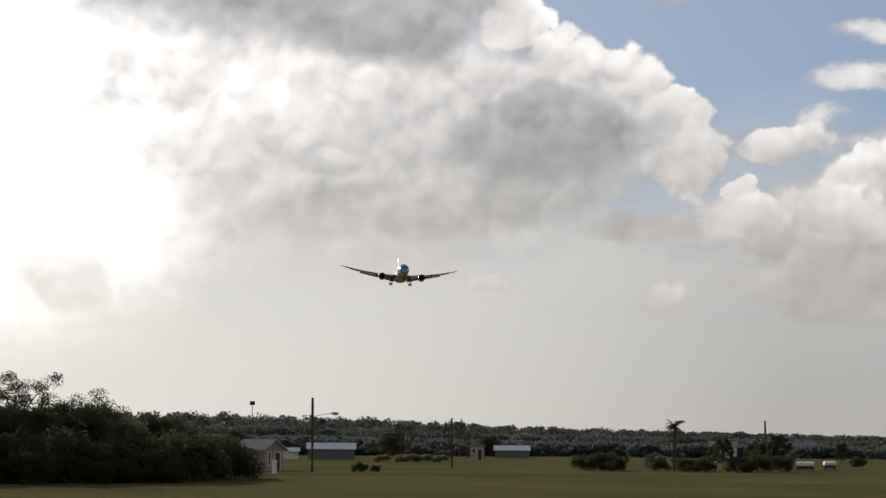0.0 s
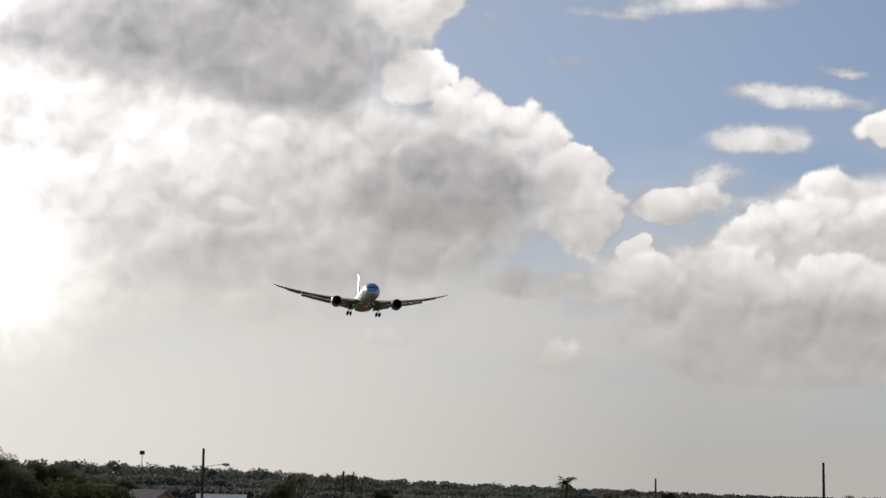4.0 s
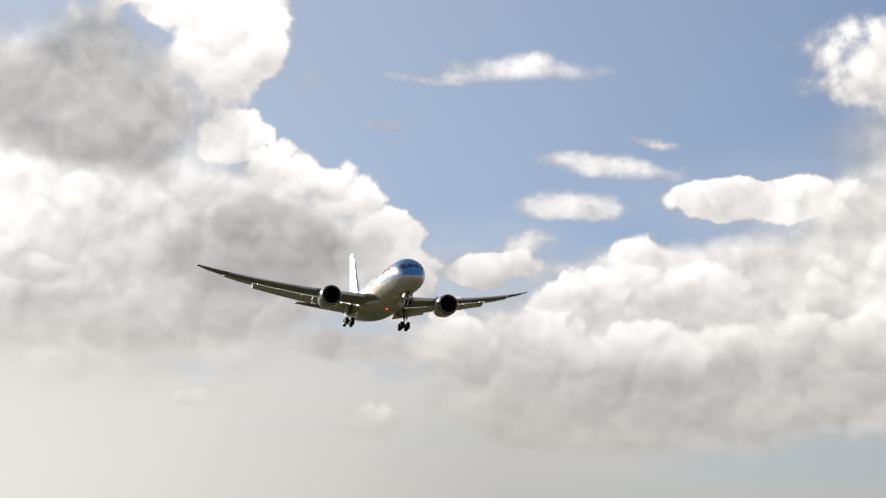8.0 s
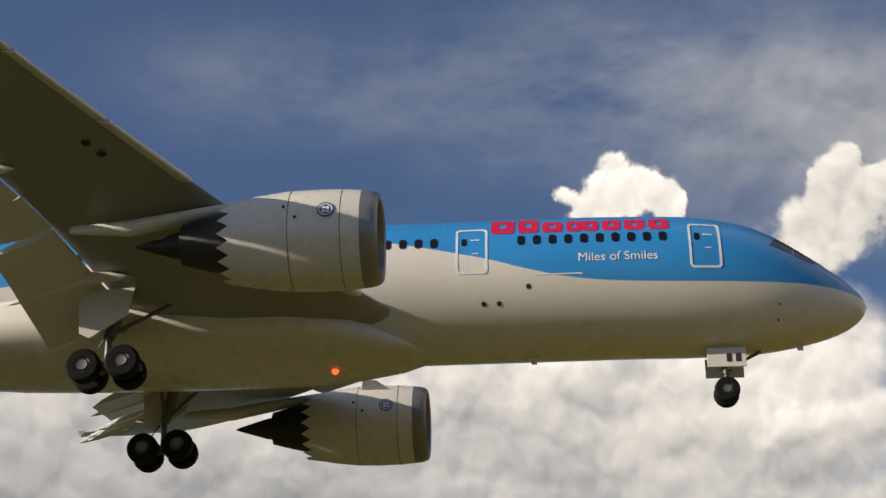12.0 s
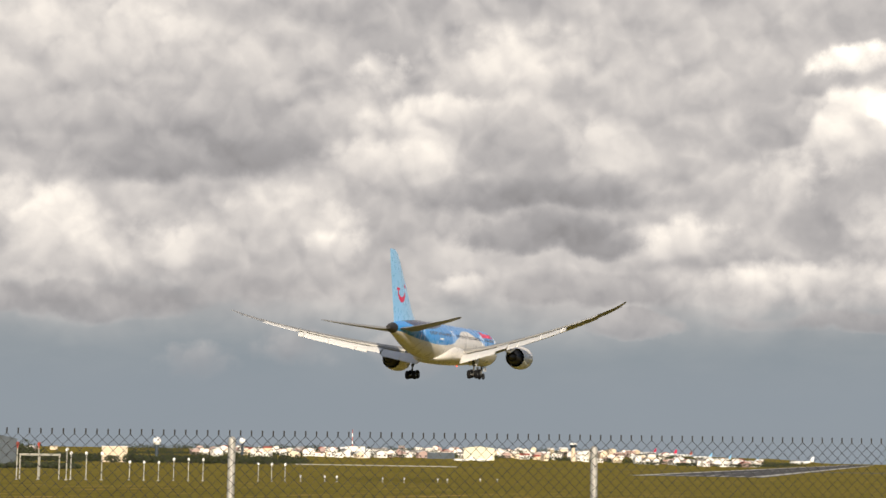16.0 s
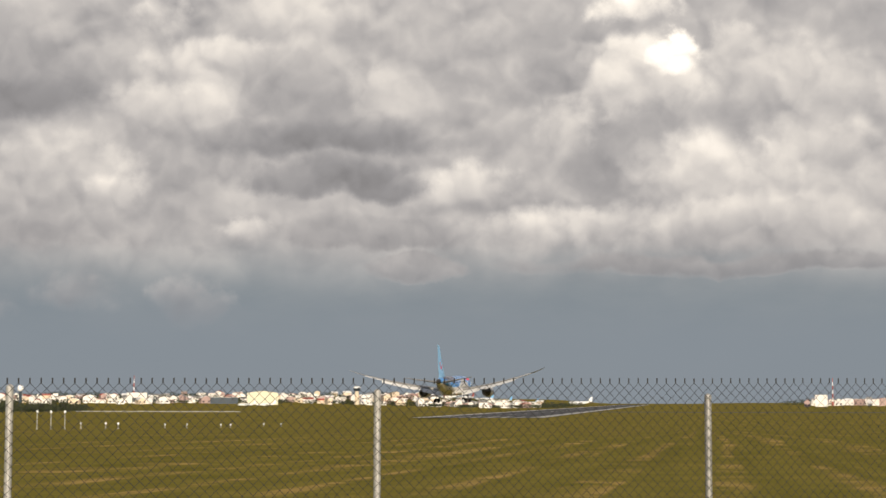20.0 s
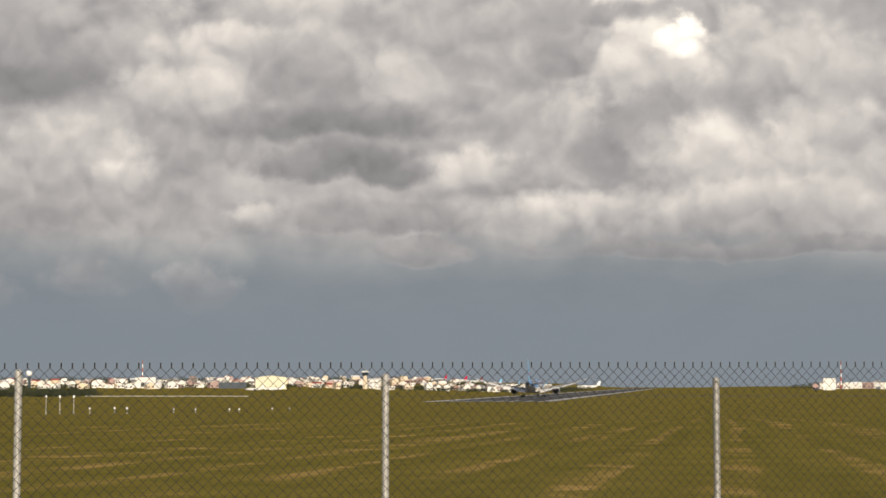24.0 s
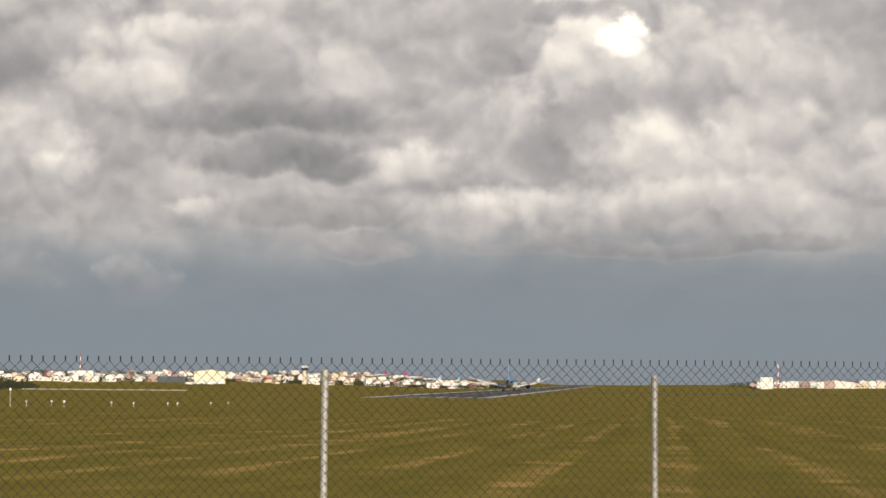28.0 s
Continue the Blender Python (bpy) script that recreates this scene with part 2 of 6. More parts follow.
cumulus(-166.8, 10.3, 1.43, 1.23, 0.62, 0.88)
cumulus(-166.4, 9.1, 1.61, 1.59, 0.58, 0.76)
bank(-174.2, 14.4, 3.00, 2.64, 0.46, 0.68)
bank(-171.5, 9.8, 5.90, 3.17, 0.44, 0.66)
sheet(-180.5, 14.2, 7.63, 2.11, 0.36, 0.42)
sheet(-176.5, 14.5, 3.82, 3.00, 0.37, 0.43)
bank(-175.6, 16.7, 2.21, 1.59, 0.44, 0.60)
sheet(-177.3, 10.6, 4.12, 1.94, 0.54, 0.72)
bank(-170.8, 10.8, 2.69, 1.06, 0.40, 0.50)
sheet(-171.0, 9.6, 3.57, 1.50, 0.36, 0.42)
sheet(-176.2, 7.2, 6.04, 1.23, 0.38, 0.48)
sheet(-180.4, 10.1, 1.97, 1.59, 0.60, 0.76)
bank(-178.2, 8.9, 2.14, 0.53, 0.50, 0.64)
# loose clouds right of it, and the thin bands in the blue
wisp(-163.9, 9.6, 3.04, 0.70, 0.66, 0.74, 0.8)
wisp(-162.7, 10.2, 1.25, 0.46, 0.72, 0.80, 0.8)
wisp(-161.3, 9.2, 2.32, 0.53, 0.68, 0.76, 0.8)
bank(-167.3, 6.6, 2.31, 0.79, 0.42, 0.56)
bank(-164.1, 7.1, 2.31, 1.23, 0.54, 0.82)
cumulus(-164.7, 8.2, 0.80, 0.62, 0.72, 0.86)
cumulus(-158.7, 9.0, 2.14, 1.76, 0.62, 0.92)
cumulus(-160.6, 7.1, 2.66, 2.47, 0.52, 0.86)
cumulus(-161.1, 8.8, 0.89, 0.79, 0.70, 0.90)
sheet(-159.4, 4.8, 4.24, 1.41, 0.42, 0.54)
sheet(-161.3, 4.5, 2.65, 0.88, 0.44, 0.54)
bank(-167.9, 4.2, 1.68, 0.97, 0.46, 0.78)
bank(-172.8, 5.1, 1.42, 0.46, 0.48, 0.62)
bank(-186.4, 5.1, 1.95, 1.67, 0.62, 0.90)
wisp(-163.0, 15.7, 3.66, 0.56, 0.84, 0.97, 1.0)
wisp(-165.6, 15.5, 2.19, 0.26, 0.80, 0.90, 0.8)
wisp(-169.6, 15.3, 0.51, 0.35, 0.84, 0.92, 0.9)
wisp(-159.8, 12.7, 2.53, 0.49, 0.78, 0.92, 0.95)
wisp(-158.6, 13.6, 1.18, 0.23, 0.80, 0.90, 0.9)
wisp(-160.9, 11.3, 1.53, 0.46, 0.78, 0.88, 0.9)
wisp(-158.9, 14.0, 0.25, 0.16, 0.80, 0.88, 0.8)
wisp(-162.6, 10.1, 1.07, 0.46, 0.74, 0.80, 0.7)
wisp(-167.2, 14.0, 0.54, 0.18, 0.70, 0.75, 0.35)
# mottled field of small clouds over a smooth sheet in the south-west
sheet(-144.5, 13.3, 9.78, 2.64, 0.62, 0.74)
sheet(-143.0, 10.3, 12.53, 4.23, 0.52, 0.62)
mottled(-150.4, 15.7, 4.21, 1.94, 0.74, 0.90)
mottled(-146.7, 17.7, 4.07, 1.94, 0.74, 0.90)
mottled(-143.9, 16.3, 4.77, 2.64, 0.72, 0.86)
mottled(-138.5, 17.8, 4.07, 2.11, 0.62, 0.76)
mottled(-138.0, 15.2, 3.29, 1.23, 0.62, 0.74)
mottled(-144.1, 19.2, 3.17, 1.32, 0.68, 0.84)
mottled(-141.5, 18.7, 1.30, 0.79, 0.68, 0.80)
wisp(-137.8, 19.4, 2.43, 0.60, 0.55, 0.62, 0.5)
sheet(-143.9, 12.6, 9.39, 2.64, 0.62, 0.70)
sheet(-148.5, 10.9, 7.54, 2.11, 0.62, 0.70)
sheet(-142.1, 9.2, 5.71, 1.94, 0.50, 0.60)
sheet(-143.1, 12.7, 6.86, 2.64, 0.54, 0.62)
cumulus(-155.2, 11.7, 4.14, 0.88, 0.72, 0.88)
wisp(-160.6, 12.8, 1.99, 0.39, 0.72, 0.80, 0.8)
wisp(-161.0, 11.4, 2.16, 0.49, 0.70, 0.78, 0.7)
sheet(-154.3, 9.3, 7.50, 1.41, 0.66, 0.76)
# rows of cumulus under it
sheet(-153.8, 6.5, 15.96, 3.00, 0.58, 0.74)
sheet(-154.3, 7.1, 8.88, 2.64, 0.60, 0.76)
cumulus(-163.9, 9.5, 2.32, 0.74, 0.56, 0.82)
cumulus(-159.3, 8.5, 2.14, 1.23, 0.54, 0.92)
cumulus(-160.5, 8.3, 1.96, 1.32, 0.56, 0.95)
cumulus(-157.3, 8.5, 2.49, 1.50, 0.52, 0.95)
cumulus(-152.9, 8.6, 1.34, 1.76, 0.48, 0.92)
cumulus(-162.8, 6.9, 2.84, 1.41, 0.48, 0.86)
cumulus(-158.3, 7.0, 2.31, 1.23, 0.50, 0.90)
cumulus(-154.5, 7.1, 3.55, 1.41, 0.46, 0.86)
cumulus(-151.1, 7.3, 2.31, 1.41, 0.42, 0.84)
cumulus(-162.5, 6.6, 3.19, 1.41, 0.44, 0.82)
cumulus(-158.2, 6.7, 1.95, 1.41, 0.46, 0.90)
sheet(-167.5, 6.7, 2.13, 0.63, 0.42, 0.50)
sheet(-156.8, 5.6, 8.14, 1.06, 0.42, 0.52)
sheet(-159.6, 4.9, 5.66, 0.88, 0.46, 0.54)
sheet(-146.6, 8.8, 2.85, 0.70, 0.50, 0.56)
sheet(-156.4, 5.0, 7.43, 0.88, 0.42, 0.50)
sheet(-151.2, 5.3, 3.01, 1.15, 0.46, 0.54)
bank(-147.7, 7.9, 1.60, 1.06, 0.56, 0.76)
# the western cumulus
sheet(-140.4, 11.5, 9.35, 2.29, 0.56, 0.66)
bank(-124.1, 13.4, 11.23, 3.52, 0.60, 0.86)
sheet(-127.7, 10.9, 16.15, 2.29, 0.46, 0.60)
sheet(-109.1, 15.6, 12.81, 3.35, 0.44, 0.70)
sheet(-123.7, 14.3, 10.91, 2.29, 0.48, 0.66)
sheet(-91.5, 17.2, 16.60, 3.35, 0.44, 0.70)
sheet(-102.6, 16.1, 12.84, 2.64, 0.40, 0.56)
sheet(-70.9, 14.5, 16.38, 2.47, 0.42, 0.56)
sheet(-61.7, 15.0, 12.77, 2.11, 0.46, 0.58)
cumulus(-139.6, 11.5, 1.44, 1.94, 0.60, 0.84)
cumulus(-137.7, 10.2, 2.69, 3.00, 0.54, 0.86)
cumulus(-142.1, 6.7, 2.66, 1.76, 0.54, 0.76)
bank(-138.7, 6.8, 3.55, 2.29, 0.46, 0.66)
cumulus(-139.7, 11.5, 1.62, 1.41, 0.56, 0.86)
cumulus(-135.4, 12.3, 1.98, 1.59, 0.60, 0.82)
bank(-137.3, 11.0, 2.69, 1.06, 0.50, 0.66)
cumulus(-133.2, 14.3, 2.18, 1.59, 0.62, 0.86)
cumulus(-128.7, 17.3, 0.78, 1.06, 0.74, 0.95)
cumulus(-129.6, 15.7, 1.19, 1.23, 0.80, 0.95)
cumulus(-127.7, 15.7, 1.65, 1.23, 0.70, 0.92)
cumulus(-130.7, 14.6, 2.00, 1.59, 0.74, 0.95)
cumulus(-117.4, 18.7, 0.74, 1.06, 0.78, 0.92)
cumulus(-123.3, 18.7, 1.45, 1.37, 0.84, 1.00)
cumulus(-126.2, 17.5, 0.83, 0.88, 0.74, 0.90)
cumulus(-124.6, 17.5, 2.03, 1.76, 0.78, 0.98)
cumulus(-122.1, 18.3, 1.11, 1.23, 0.78, 0.94)
cumulus(-120.9, 17.2, 1.29, 1.59, 0.72, 0.90)
cumulus(-119.0, 15.9, 2.57, 1.59, 0.68, 0.90)
bank(-123.5, 15.5, 4.94, 2.64, 0.66, 0.92)
bank(-118.7, 14.3, 3.27, 1.94, 0.60, 0.90)
sheet(-127.7, 13.0, 4.70, 1.76, 0.46, 0.62)
sheet(-120.8, 13.0, 3.80, 1.15, 0.34, 0.46)
sheet(-119.7, 11.1, 3.95, 1.41, 0.33, 0.40)
sheet(-129.5, 10.9, 5.74, 1.06, 0.48, 0.58)
bank(-121.4, 11.4, 0.61, 0.92, 0.58, 0.76)
cumulus(-111.0, 19.2, 2.05, 1.06, 0.68, 0.92)
cumulus(-108.1, 19.8, 1.22, 0.74, 0.68, 0.90)
cumulus(-104.8, 19.5, 1.22, 0.74, 0.68, 0.90)
bank(-106.1, 18.5, 3.53, 1.41, 0.62, 0.86)
bank(-102.6, 18.8, 2.98, 1.32, 0.58, 0.80)
cumulus(-115.8, 17.6, 2.03, 1.59, 0.72, 0.96)
bank(-113.4, 16.6, 2.94, 2.29, 0.58, 0.86)
sheet(-106.3, 15.5, 5.85, 1.94, 0.30, 0.48)
sheet(-110.9, 14.7, 4.01, 1.76, 0.48, 0.64)
bank(-119.0, 14.6, 3.28, 1.06, 0.52, 0.72)
sheet(-116.4, 13.5, 7.61, 0.70, 0.46, 0.54)
sheet(-121.0, 12.5, 5.41, 1.50, 0.33, 0.44)
sheet(-128.6, 11.8, 5.04, 1.06, 0.46, 0.56)
cumulus(-89.4, 24.9, 1.46, 0.79, 0.78, 0.95)
cumulus(-87.9, 25.2, 2.14, 1.32, 0.80, 1.00)
cumulus(-86.1, 24.9, 1.07, 0.97, 0.72, 0.90)
cumulus(-80.2, 24.9, 1.55, 1.59, 0.74, 1.00)
cumulus(-78.7, 24.3, 1.35, 1.76, 0.76, 0.95)
bank(-81.2, 23.4, 2.69, 1.59, 0.66, 0.92)
sheet(-83.1, 19.9, 5.25, 2.64, 0.62, 0.84)
sheet(-91.6, 18.6, 7.07, 2.29, 0.50, 0.74)
sheet(-84.2, 17.0, 6.26, 1.76, 0.48, 0.72)
sheet(-106.6, 16.1, 5.50, 2.64, 0.38, 0.54)
sheet(-98.0, 15.6, 5.85, 1.06, 0.36, 0.48)
bank(-81.4, 17.4, 2.22, 1.06, 0.60, 0.80)
cumulus(-78.7, 24.1, 2.32, 1.06, 0.66, 0.90)
wisp(-73.0, 24.8, 8.15, 2.47, 0.46, 0.56, 0.75)
bank(-70.0, 16.1, 1.83, 1.41, 0.64, 0.90)
sheet(-75.3, 17.4, 7.76, 1.23, 0.54, 0.72)
cumulus(-80.2, 24.7, 1.65, 1.67, 0.72, 0.98)
bank(-80.9, 23.5, 3.46, 1.41, 0.70, 0.90)
bank(-77.9, 23.6, 1.73, 1.06, 0.56, 0.72)
wisp(-63.0, 24.3, 15.47, 5.64, 0.46, 0.58, 0.9)
wisp(-77.8, 26.5, 11.81, 4.58, 0.46, 0.56, 0.65)
sheet(-80.9, 14.0, 9.44, 2.11, 0.34, 0.54)
sheet(-65.3, 15.3, 5.48, 0.79, 0.40, 0.50)
cumulus(-60.6, 15.1, 0.82, 0.70, 0.56, 0.76)
cumulus(-70.5, 13.1, 1.72, 1.32, 0.78, 1.00)
cumulus(-66.7, 13.8, 2.18, 0.88, 0.80, 1.00)
cumulus(-62.6, 13.7, 1.63, 0.88, 0.80, 1.00)
bank(-65.4, 12.5, 7.58, 1.23, 0.80, 1.00)
bank(-59.2, 11.9, 5.40, 0.88, 0.78, 0.98)
cumulus(-58.3, 12.4, 2.17, 0.88, 0.78, 1.00)
# the overcast in the north-west
heap(-40.1, 9.0, 5.35, 2.29, 0.38, 0.56)
heap(-44.0, 6.7, 4.61, 2.47, 0.38, 0.60)
sheet(-42.3, 4.5, 7.07, 1.06, 0.28, 0.36)
heap(-34.9, 8.0, 3.03, 2.11, 0.42, 0.62)
heap(-29.8, 10.6, 1.70, 1.23, 0.48, 0.66)
heap(-33.7, 13.8, 2.54, 1.06, 0.48, 0.66)
sheet(-29.4, 13.7, 2.72, 1.41, 0.38, 0.44)
sheet(-23.5, 10.5, 3.23, 1.06, 0.30, 0.36)
sheet(-31.5, 7.3, 2.84, 0.70, 0.38, 0.44)
sheet(-28.0, 8.8, 2.32, 0.88, 0.34, 0.40)
heap(-34.1, 6.1, 3.90, 1.06, 0.40, 0.56)
sheet(-30.6, 4.8, 7.43, 0.62, 0.27, 0.32)
# the overcast in the north: lit heaps above dark flat bases
heap(-25.8, 12.6, 4.33, 2.29, 0.44, 0.58)
heap(-26.8, 7.1, 2.13, 1.94, 0.44, 0.66)
heap(-23.8, 6.2, 2.66, 1.15, 0.42, 0.58)
sheet(-27.0, 10.6, 3.94, 0.79, 0.33, 0.40)
sheet(-19.9, 11.1, 2.69, 1.41, 0.36, 0.44)
heap(-12.3, 12.4, 3.25, 1.59, 0.44, 0.60)
heap(-15.0, 10.4, 2.33, 1.15, 0.42, 0.66)
heap(-16.5, 11.8, 1.08, 1.06, 0.48, 0.60)
sheet(-21.7, 9.4, 5.18, 1.06, 0.25, 0.32)
heap(-17.6, 6.6, 1.15, 1.32, 0.44, 0.60)
sheet(-24.6, 4.7, 4.60, 0.70, 0.28, 0.34)
heap(-21.0, 10.8, 2.33, 1.23, 0.34, 0.44)
heap(-14.6, 10.2, 2.33, 1.23, 0.42, 0.62)
heap(-16.2, 9.1, 2.32, 0.88, 0.42, 0.58)
heap(-11.9, 10.1, 2.51, 1.50, 0.36, 0.50)
heap(-9.0, 9.8, 1.34, 1.23, 0.44, 0.58)
heap(-7.0, 11.0, 1.97, 1.59, 0.38, 0.48)
heap(4.4, 7.7, 2.31, 1.94, 0.46, 0.64)
heap(3.9, 10.0, 3.04, 1.67, 0.42, 0.60)
heap(-0.9, 10.1, 2.86, 1.67, 0.46, 0.72)
heap(1.2, 6.9, 3.02, 1.59, 0.42, 0.66)
heap(-3.2, 8.7, 1.43, 1.23, 0.44, 0.62)
sheet(-3.3, 10.5, 1.16, 0.97, 0.34, 0.40)
sheet(-2.3, 11.9, 1.26, 0.70, 0.34, 0.40)
heap(-1.4, 10.9, 1.08, 0.88, 0.48, 0.66)
heap(-0.7, 9.7, 1.97, 0.85, 0.50, 0.70)
heap(1.9, 11.1, 1.08, 0.97, 0.44, 0.60)
heap(-1.0, 10.3, 2.15, 1.23, 0.50, 0.70)
heap(0.2, 10.8, 0.93, 0.81, 0.85, 1.20)
heap(-1.1, 12.4, 1.62, 0.60, 0.62, 0.90)
heap(-6.5, 6.9, 2.04, 0.88, 0.42, 0.64)
sheet(-11.3, 8.2, 4.98, 0.74, 0.25, 0.32)
sheet(-10.6, 7.0, 3.37, 0.70, 0.25, 0.31)
sheet(-4.8, 6.2, 3.01, 0.42, 0.32, 0.40)
heap(-4.1, 5.4, 2.83, 0.88, 0.40, 0.66)
heap(-0.4, 5.4, 3.89, 0.97, 0.40, 0.64)
heap(3.8, 5.5, 3.89, 0.97, 0.36, 0.56)
heap(9.8, 6.7, 4.26, 2.11, 0.40, 0.60)
sheet(1.2, 4.3, 7.60, 0.39, 0.27, 0.33)
sheet(-9.5, 5.4, 3.36, 0.60, 0.32, 0.38)
heap(-13.6, 5.3, 1.15, 0.53, 0.40, 0.60)
sheet(-7.7, 4.3, 1.59, 0.42, 0.31, 0.36)
heap(-20.2, 6.7, 2.84, 1.76, 0.36, 0.56)
heap(-17.6, 6.5, 0.89, 0.63, 0.44, 0.62)
sheet(-20.3, 5.1, 3.89, 0.79, 0.32, 0.40)
heap(-18.9, 3.1, 1.76, 0.79, 0.26, 0.40)
heap(-15.5, 3.1, 1.32, 0.88, 0.27, 0.40)
heap(-21.5, 2.8, 1.41, 0.70, 0.26, 0.38)



def steps(g, value, lo, hi, a, b):
    s = ramp(g, value, lo, hi, a, b)
    s.node.interpolation_type, s.node.clamp = "SMOOTHSTEP", False
    return s


def cloud_layer(rows):
    """A group of heaps, laid one over the other from back to front."""
    g = bpy.data.node_groups.new("cloud_layer", "ShaderNodeTree")
    g.interface.new_socket("place", in_out="INPUT", socket_type="NodeSocketVector")
    for name in (*FIELDS, "tone", "cover"):
        g.interface.new_socket(name, in_out="INPUT", socket_type="NodeSocketFloat")
    for name in ("tone", "cover"):
        g.interface.new_socket(name, in_out="OUTPUT", socket_type="NodeSocketFloat")
    given, result = g.nodes.new("NodeGroupInput"), g.nodes.new("NodeGroupOutput")
    tone, cover = given.outputs["tone"], given.outputs["cover"]
    for a, e, ra, re, low, high, edge, field, throw, most in rows:
        n = node(g, "ShaderNodeVectorMath", operation="MULTIPLY_ADD")
        g.links.new(given.outputs["place"], n.inputs[0])
        n.inputs[1].default_value, n.inputs[2].default_value = (1 / ra, 1 / re, 0), (-a / ra, -e / re, 0)
        d = node(g, "ShaderNodeVectorMath", operation="DOT_PRODUCT")
        g.links.new(n.outputs[0], d.inputs[0])
        g.links.new(n.outputs[0], d.inputs[1])
        rise = node(g, "ShaderNodeVectorMath", operation="DOT_PRODUCT")
        g.links.new(n.outputs[0], rise.inputs[0])
        rise.inputs[1].default_value = (0.0, 1.0, 0.0)
        d = d.outputs["Value"]
        inside = steps(g, calc(g, "SUBTRACT", calc(g, "MULTIPLY_ADD", given.outputs[field], 2 * throw / math.sqrt(ra * re), 1.0), d), 0.0, edge, 0.0, most)
        own = steps(g, calc(g, "MULTIPLY_ADD", d, 0.25, rise.outputs["Value"]), -0.75, 0.95, low, high)
        tone = blend_value(g, inside, tone, own)
        cover = blend_value(g, inside, cover, 1.0)
    g.links.new(tone, result.inputs["tone"])
    g.links.new(cover, result.inputs["cover"])
    return g


# thin high veils over the west
veils = [0.0]


def veil(a, e, ra, re, w):
    v = vec("MULTIPLY_ADD", place, (0.67 / ra, 0.67 / re, 0), (-0.67 * a / ra, -0.67 * e / re, 0)).outputs[0]
    n = calc(wn, "SUBTRACT", 1.0, vec("DOT_PRODUCT", v, v).outputs["Value"])
    n.node.use_clamp = True
    veils[0] = calc(wn, "MULTIPLY_ADD", calc(wn, "MULTIPLY", n, n), w, veils[0])


veil(-124.5, 25.1, 9.5, 2.0, 0.50)
veil(-117.6, 23.3, 5.1, 1.1, 0.40)
veil(-126.8, 23.5, 6.8, 1.4, 0.35)
veil(-85.6, 28.4, 10.2, 3.2, 0.45)
veil(-99.7, 28.2, 6.1, 1.8, 0.25)
veil(-60.2, 22.9, 11.7, 5.7, 0.60)
veil(-154.1, 11.2, 5.9, 2.0, 0.40)
veil(-164.0, 9.2, 3.1, 1.6, 1.00)
veil(-177.2, 4.9, 18.0, 2.7, 1.40)
veil(-162.9, 5.0, 12.6, 2.3, 1.20)
veil(-173.8, 6.2, 14.4, 2.2, 1.20)

# how near the sun the gaze goes: thin cloud passes its light forward
sun_way = Vector((math.sin(radians(SUN_AZ)) * math.cos(radians(SUN_EL)), math.cos(radians(SUN_AZ)) * math.cos(radians(SUN_EL)), math.sin(radians(SUN_EL))))
near_sun = vec("DOT_PRODUCT", way, tuple(sun_way)).outputs["Value"]
towards = calc(wn, "MAXIMUM", near_sun, 0.0)
fore = calc(wn, "POWER", towards, 36.0)
halo = calc(wn, "POWER", towards, 3.0)
puffy = calc(wn, "MULTIPLY_ADD", relief_heads, blend_value(wn, north, 0.70, 0.50), calc(wn, "MULTIPLY_ADD", relief, blend_value(wn, north, 0.50, 0.25), 1.0))
gain = calc(wn, "MULTIPLY_ADD", fore, 2.2, 1.0)
tint_low = blend(wn, north, (1.0, 0.985, 0.985), (1.07, 1.02, 1.02))
tint_high = blend(wn, ramp(wn, near_sun, 0.35, 0.75), blend(wn, north, (1.08, 1.0, 0.90), (1.32, 1.21, 1.08)), (1.02, 0.99, 0.97))
blue = vec("MULTIPLY", air.outputs[0], (0.050, 0.060, 0.074)).outputs[0]
# thin high haze pales the blue, the more so towards the sun
blue = blend(wn, calc(wn, "MULTIPLY_ADD", halo, 0.68, 0.06), blue, (0.57, 0.60, 0.64))
thin = calc(wn, "MULTIPLY", veils[0], ramp(wn, streak, 0.30, 0.70))
thin.node.use_clamp = True
back = blend(wn, calc(wn, "MULTIPLY", thin, 0.80), blue, (0.62, 0.60, 0.58))
slate = blend(wn, ramp(wn, streak, 0.32, 0.66), (0.215, 0.243, 0.262), (0.275, 0.292, 0.302))
back = blend(wn, north, back, slate)
# haze towards the horizon, pale under the sun, slate opposite
haze_colour = blend(wn, ramp(wn, near_sun, -0.4, 0.70), (0.225, 0.255, 0.285), (0.46, 0.44, 0.415))
haze_colour = blend(wn, ramp(wn, near_sun, 0.78, 0.97), haze_colour, (0.86, 0.82, 0.76))
low = ramp(wn, elev, 2.0, 11.0, 0.90, 0.0)
low.node.interpolation_type = "SMOOTHSTEP"
lower = ramp(wn, elev, 1.5, 5.0, 0.93, 0.0)
lower.node.interpolation_type = "SMOOTHSTEP"
haze = calc(wn, "MAXIMUM", calc(wn, "MULTIPLY", low, ramp(wn, near_sun, 0.45, 0.82)), lower)


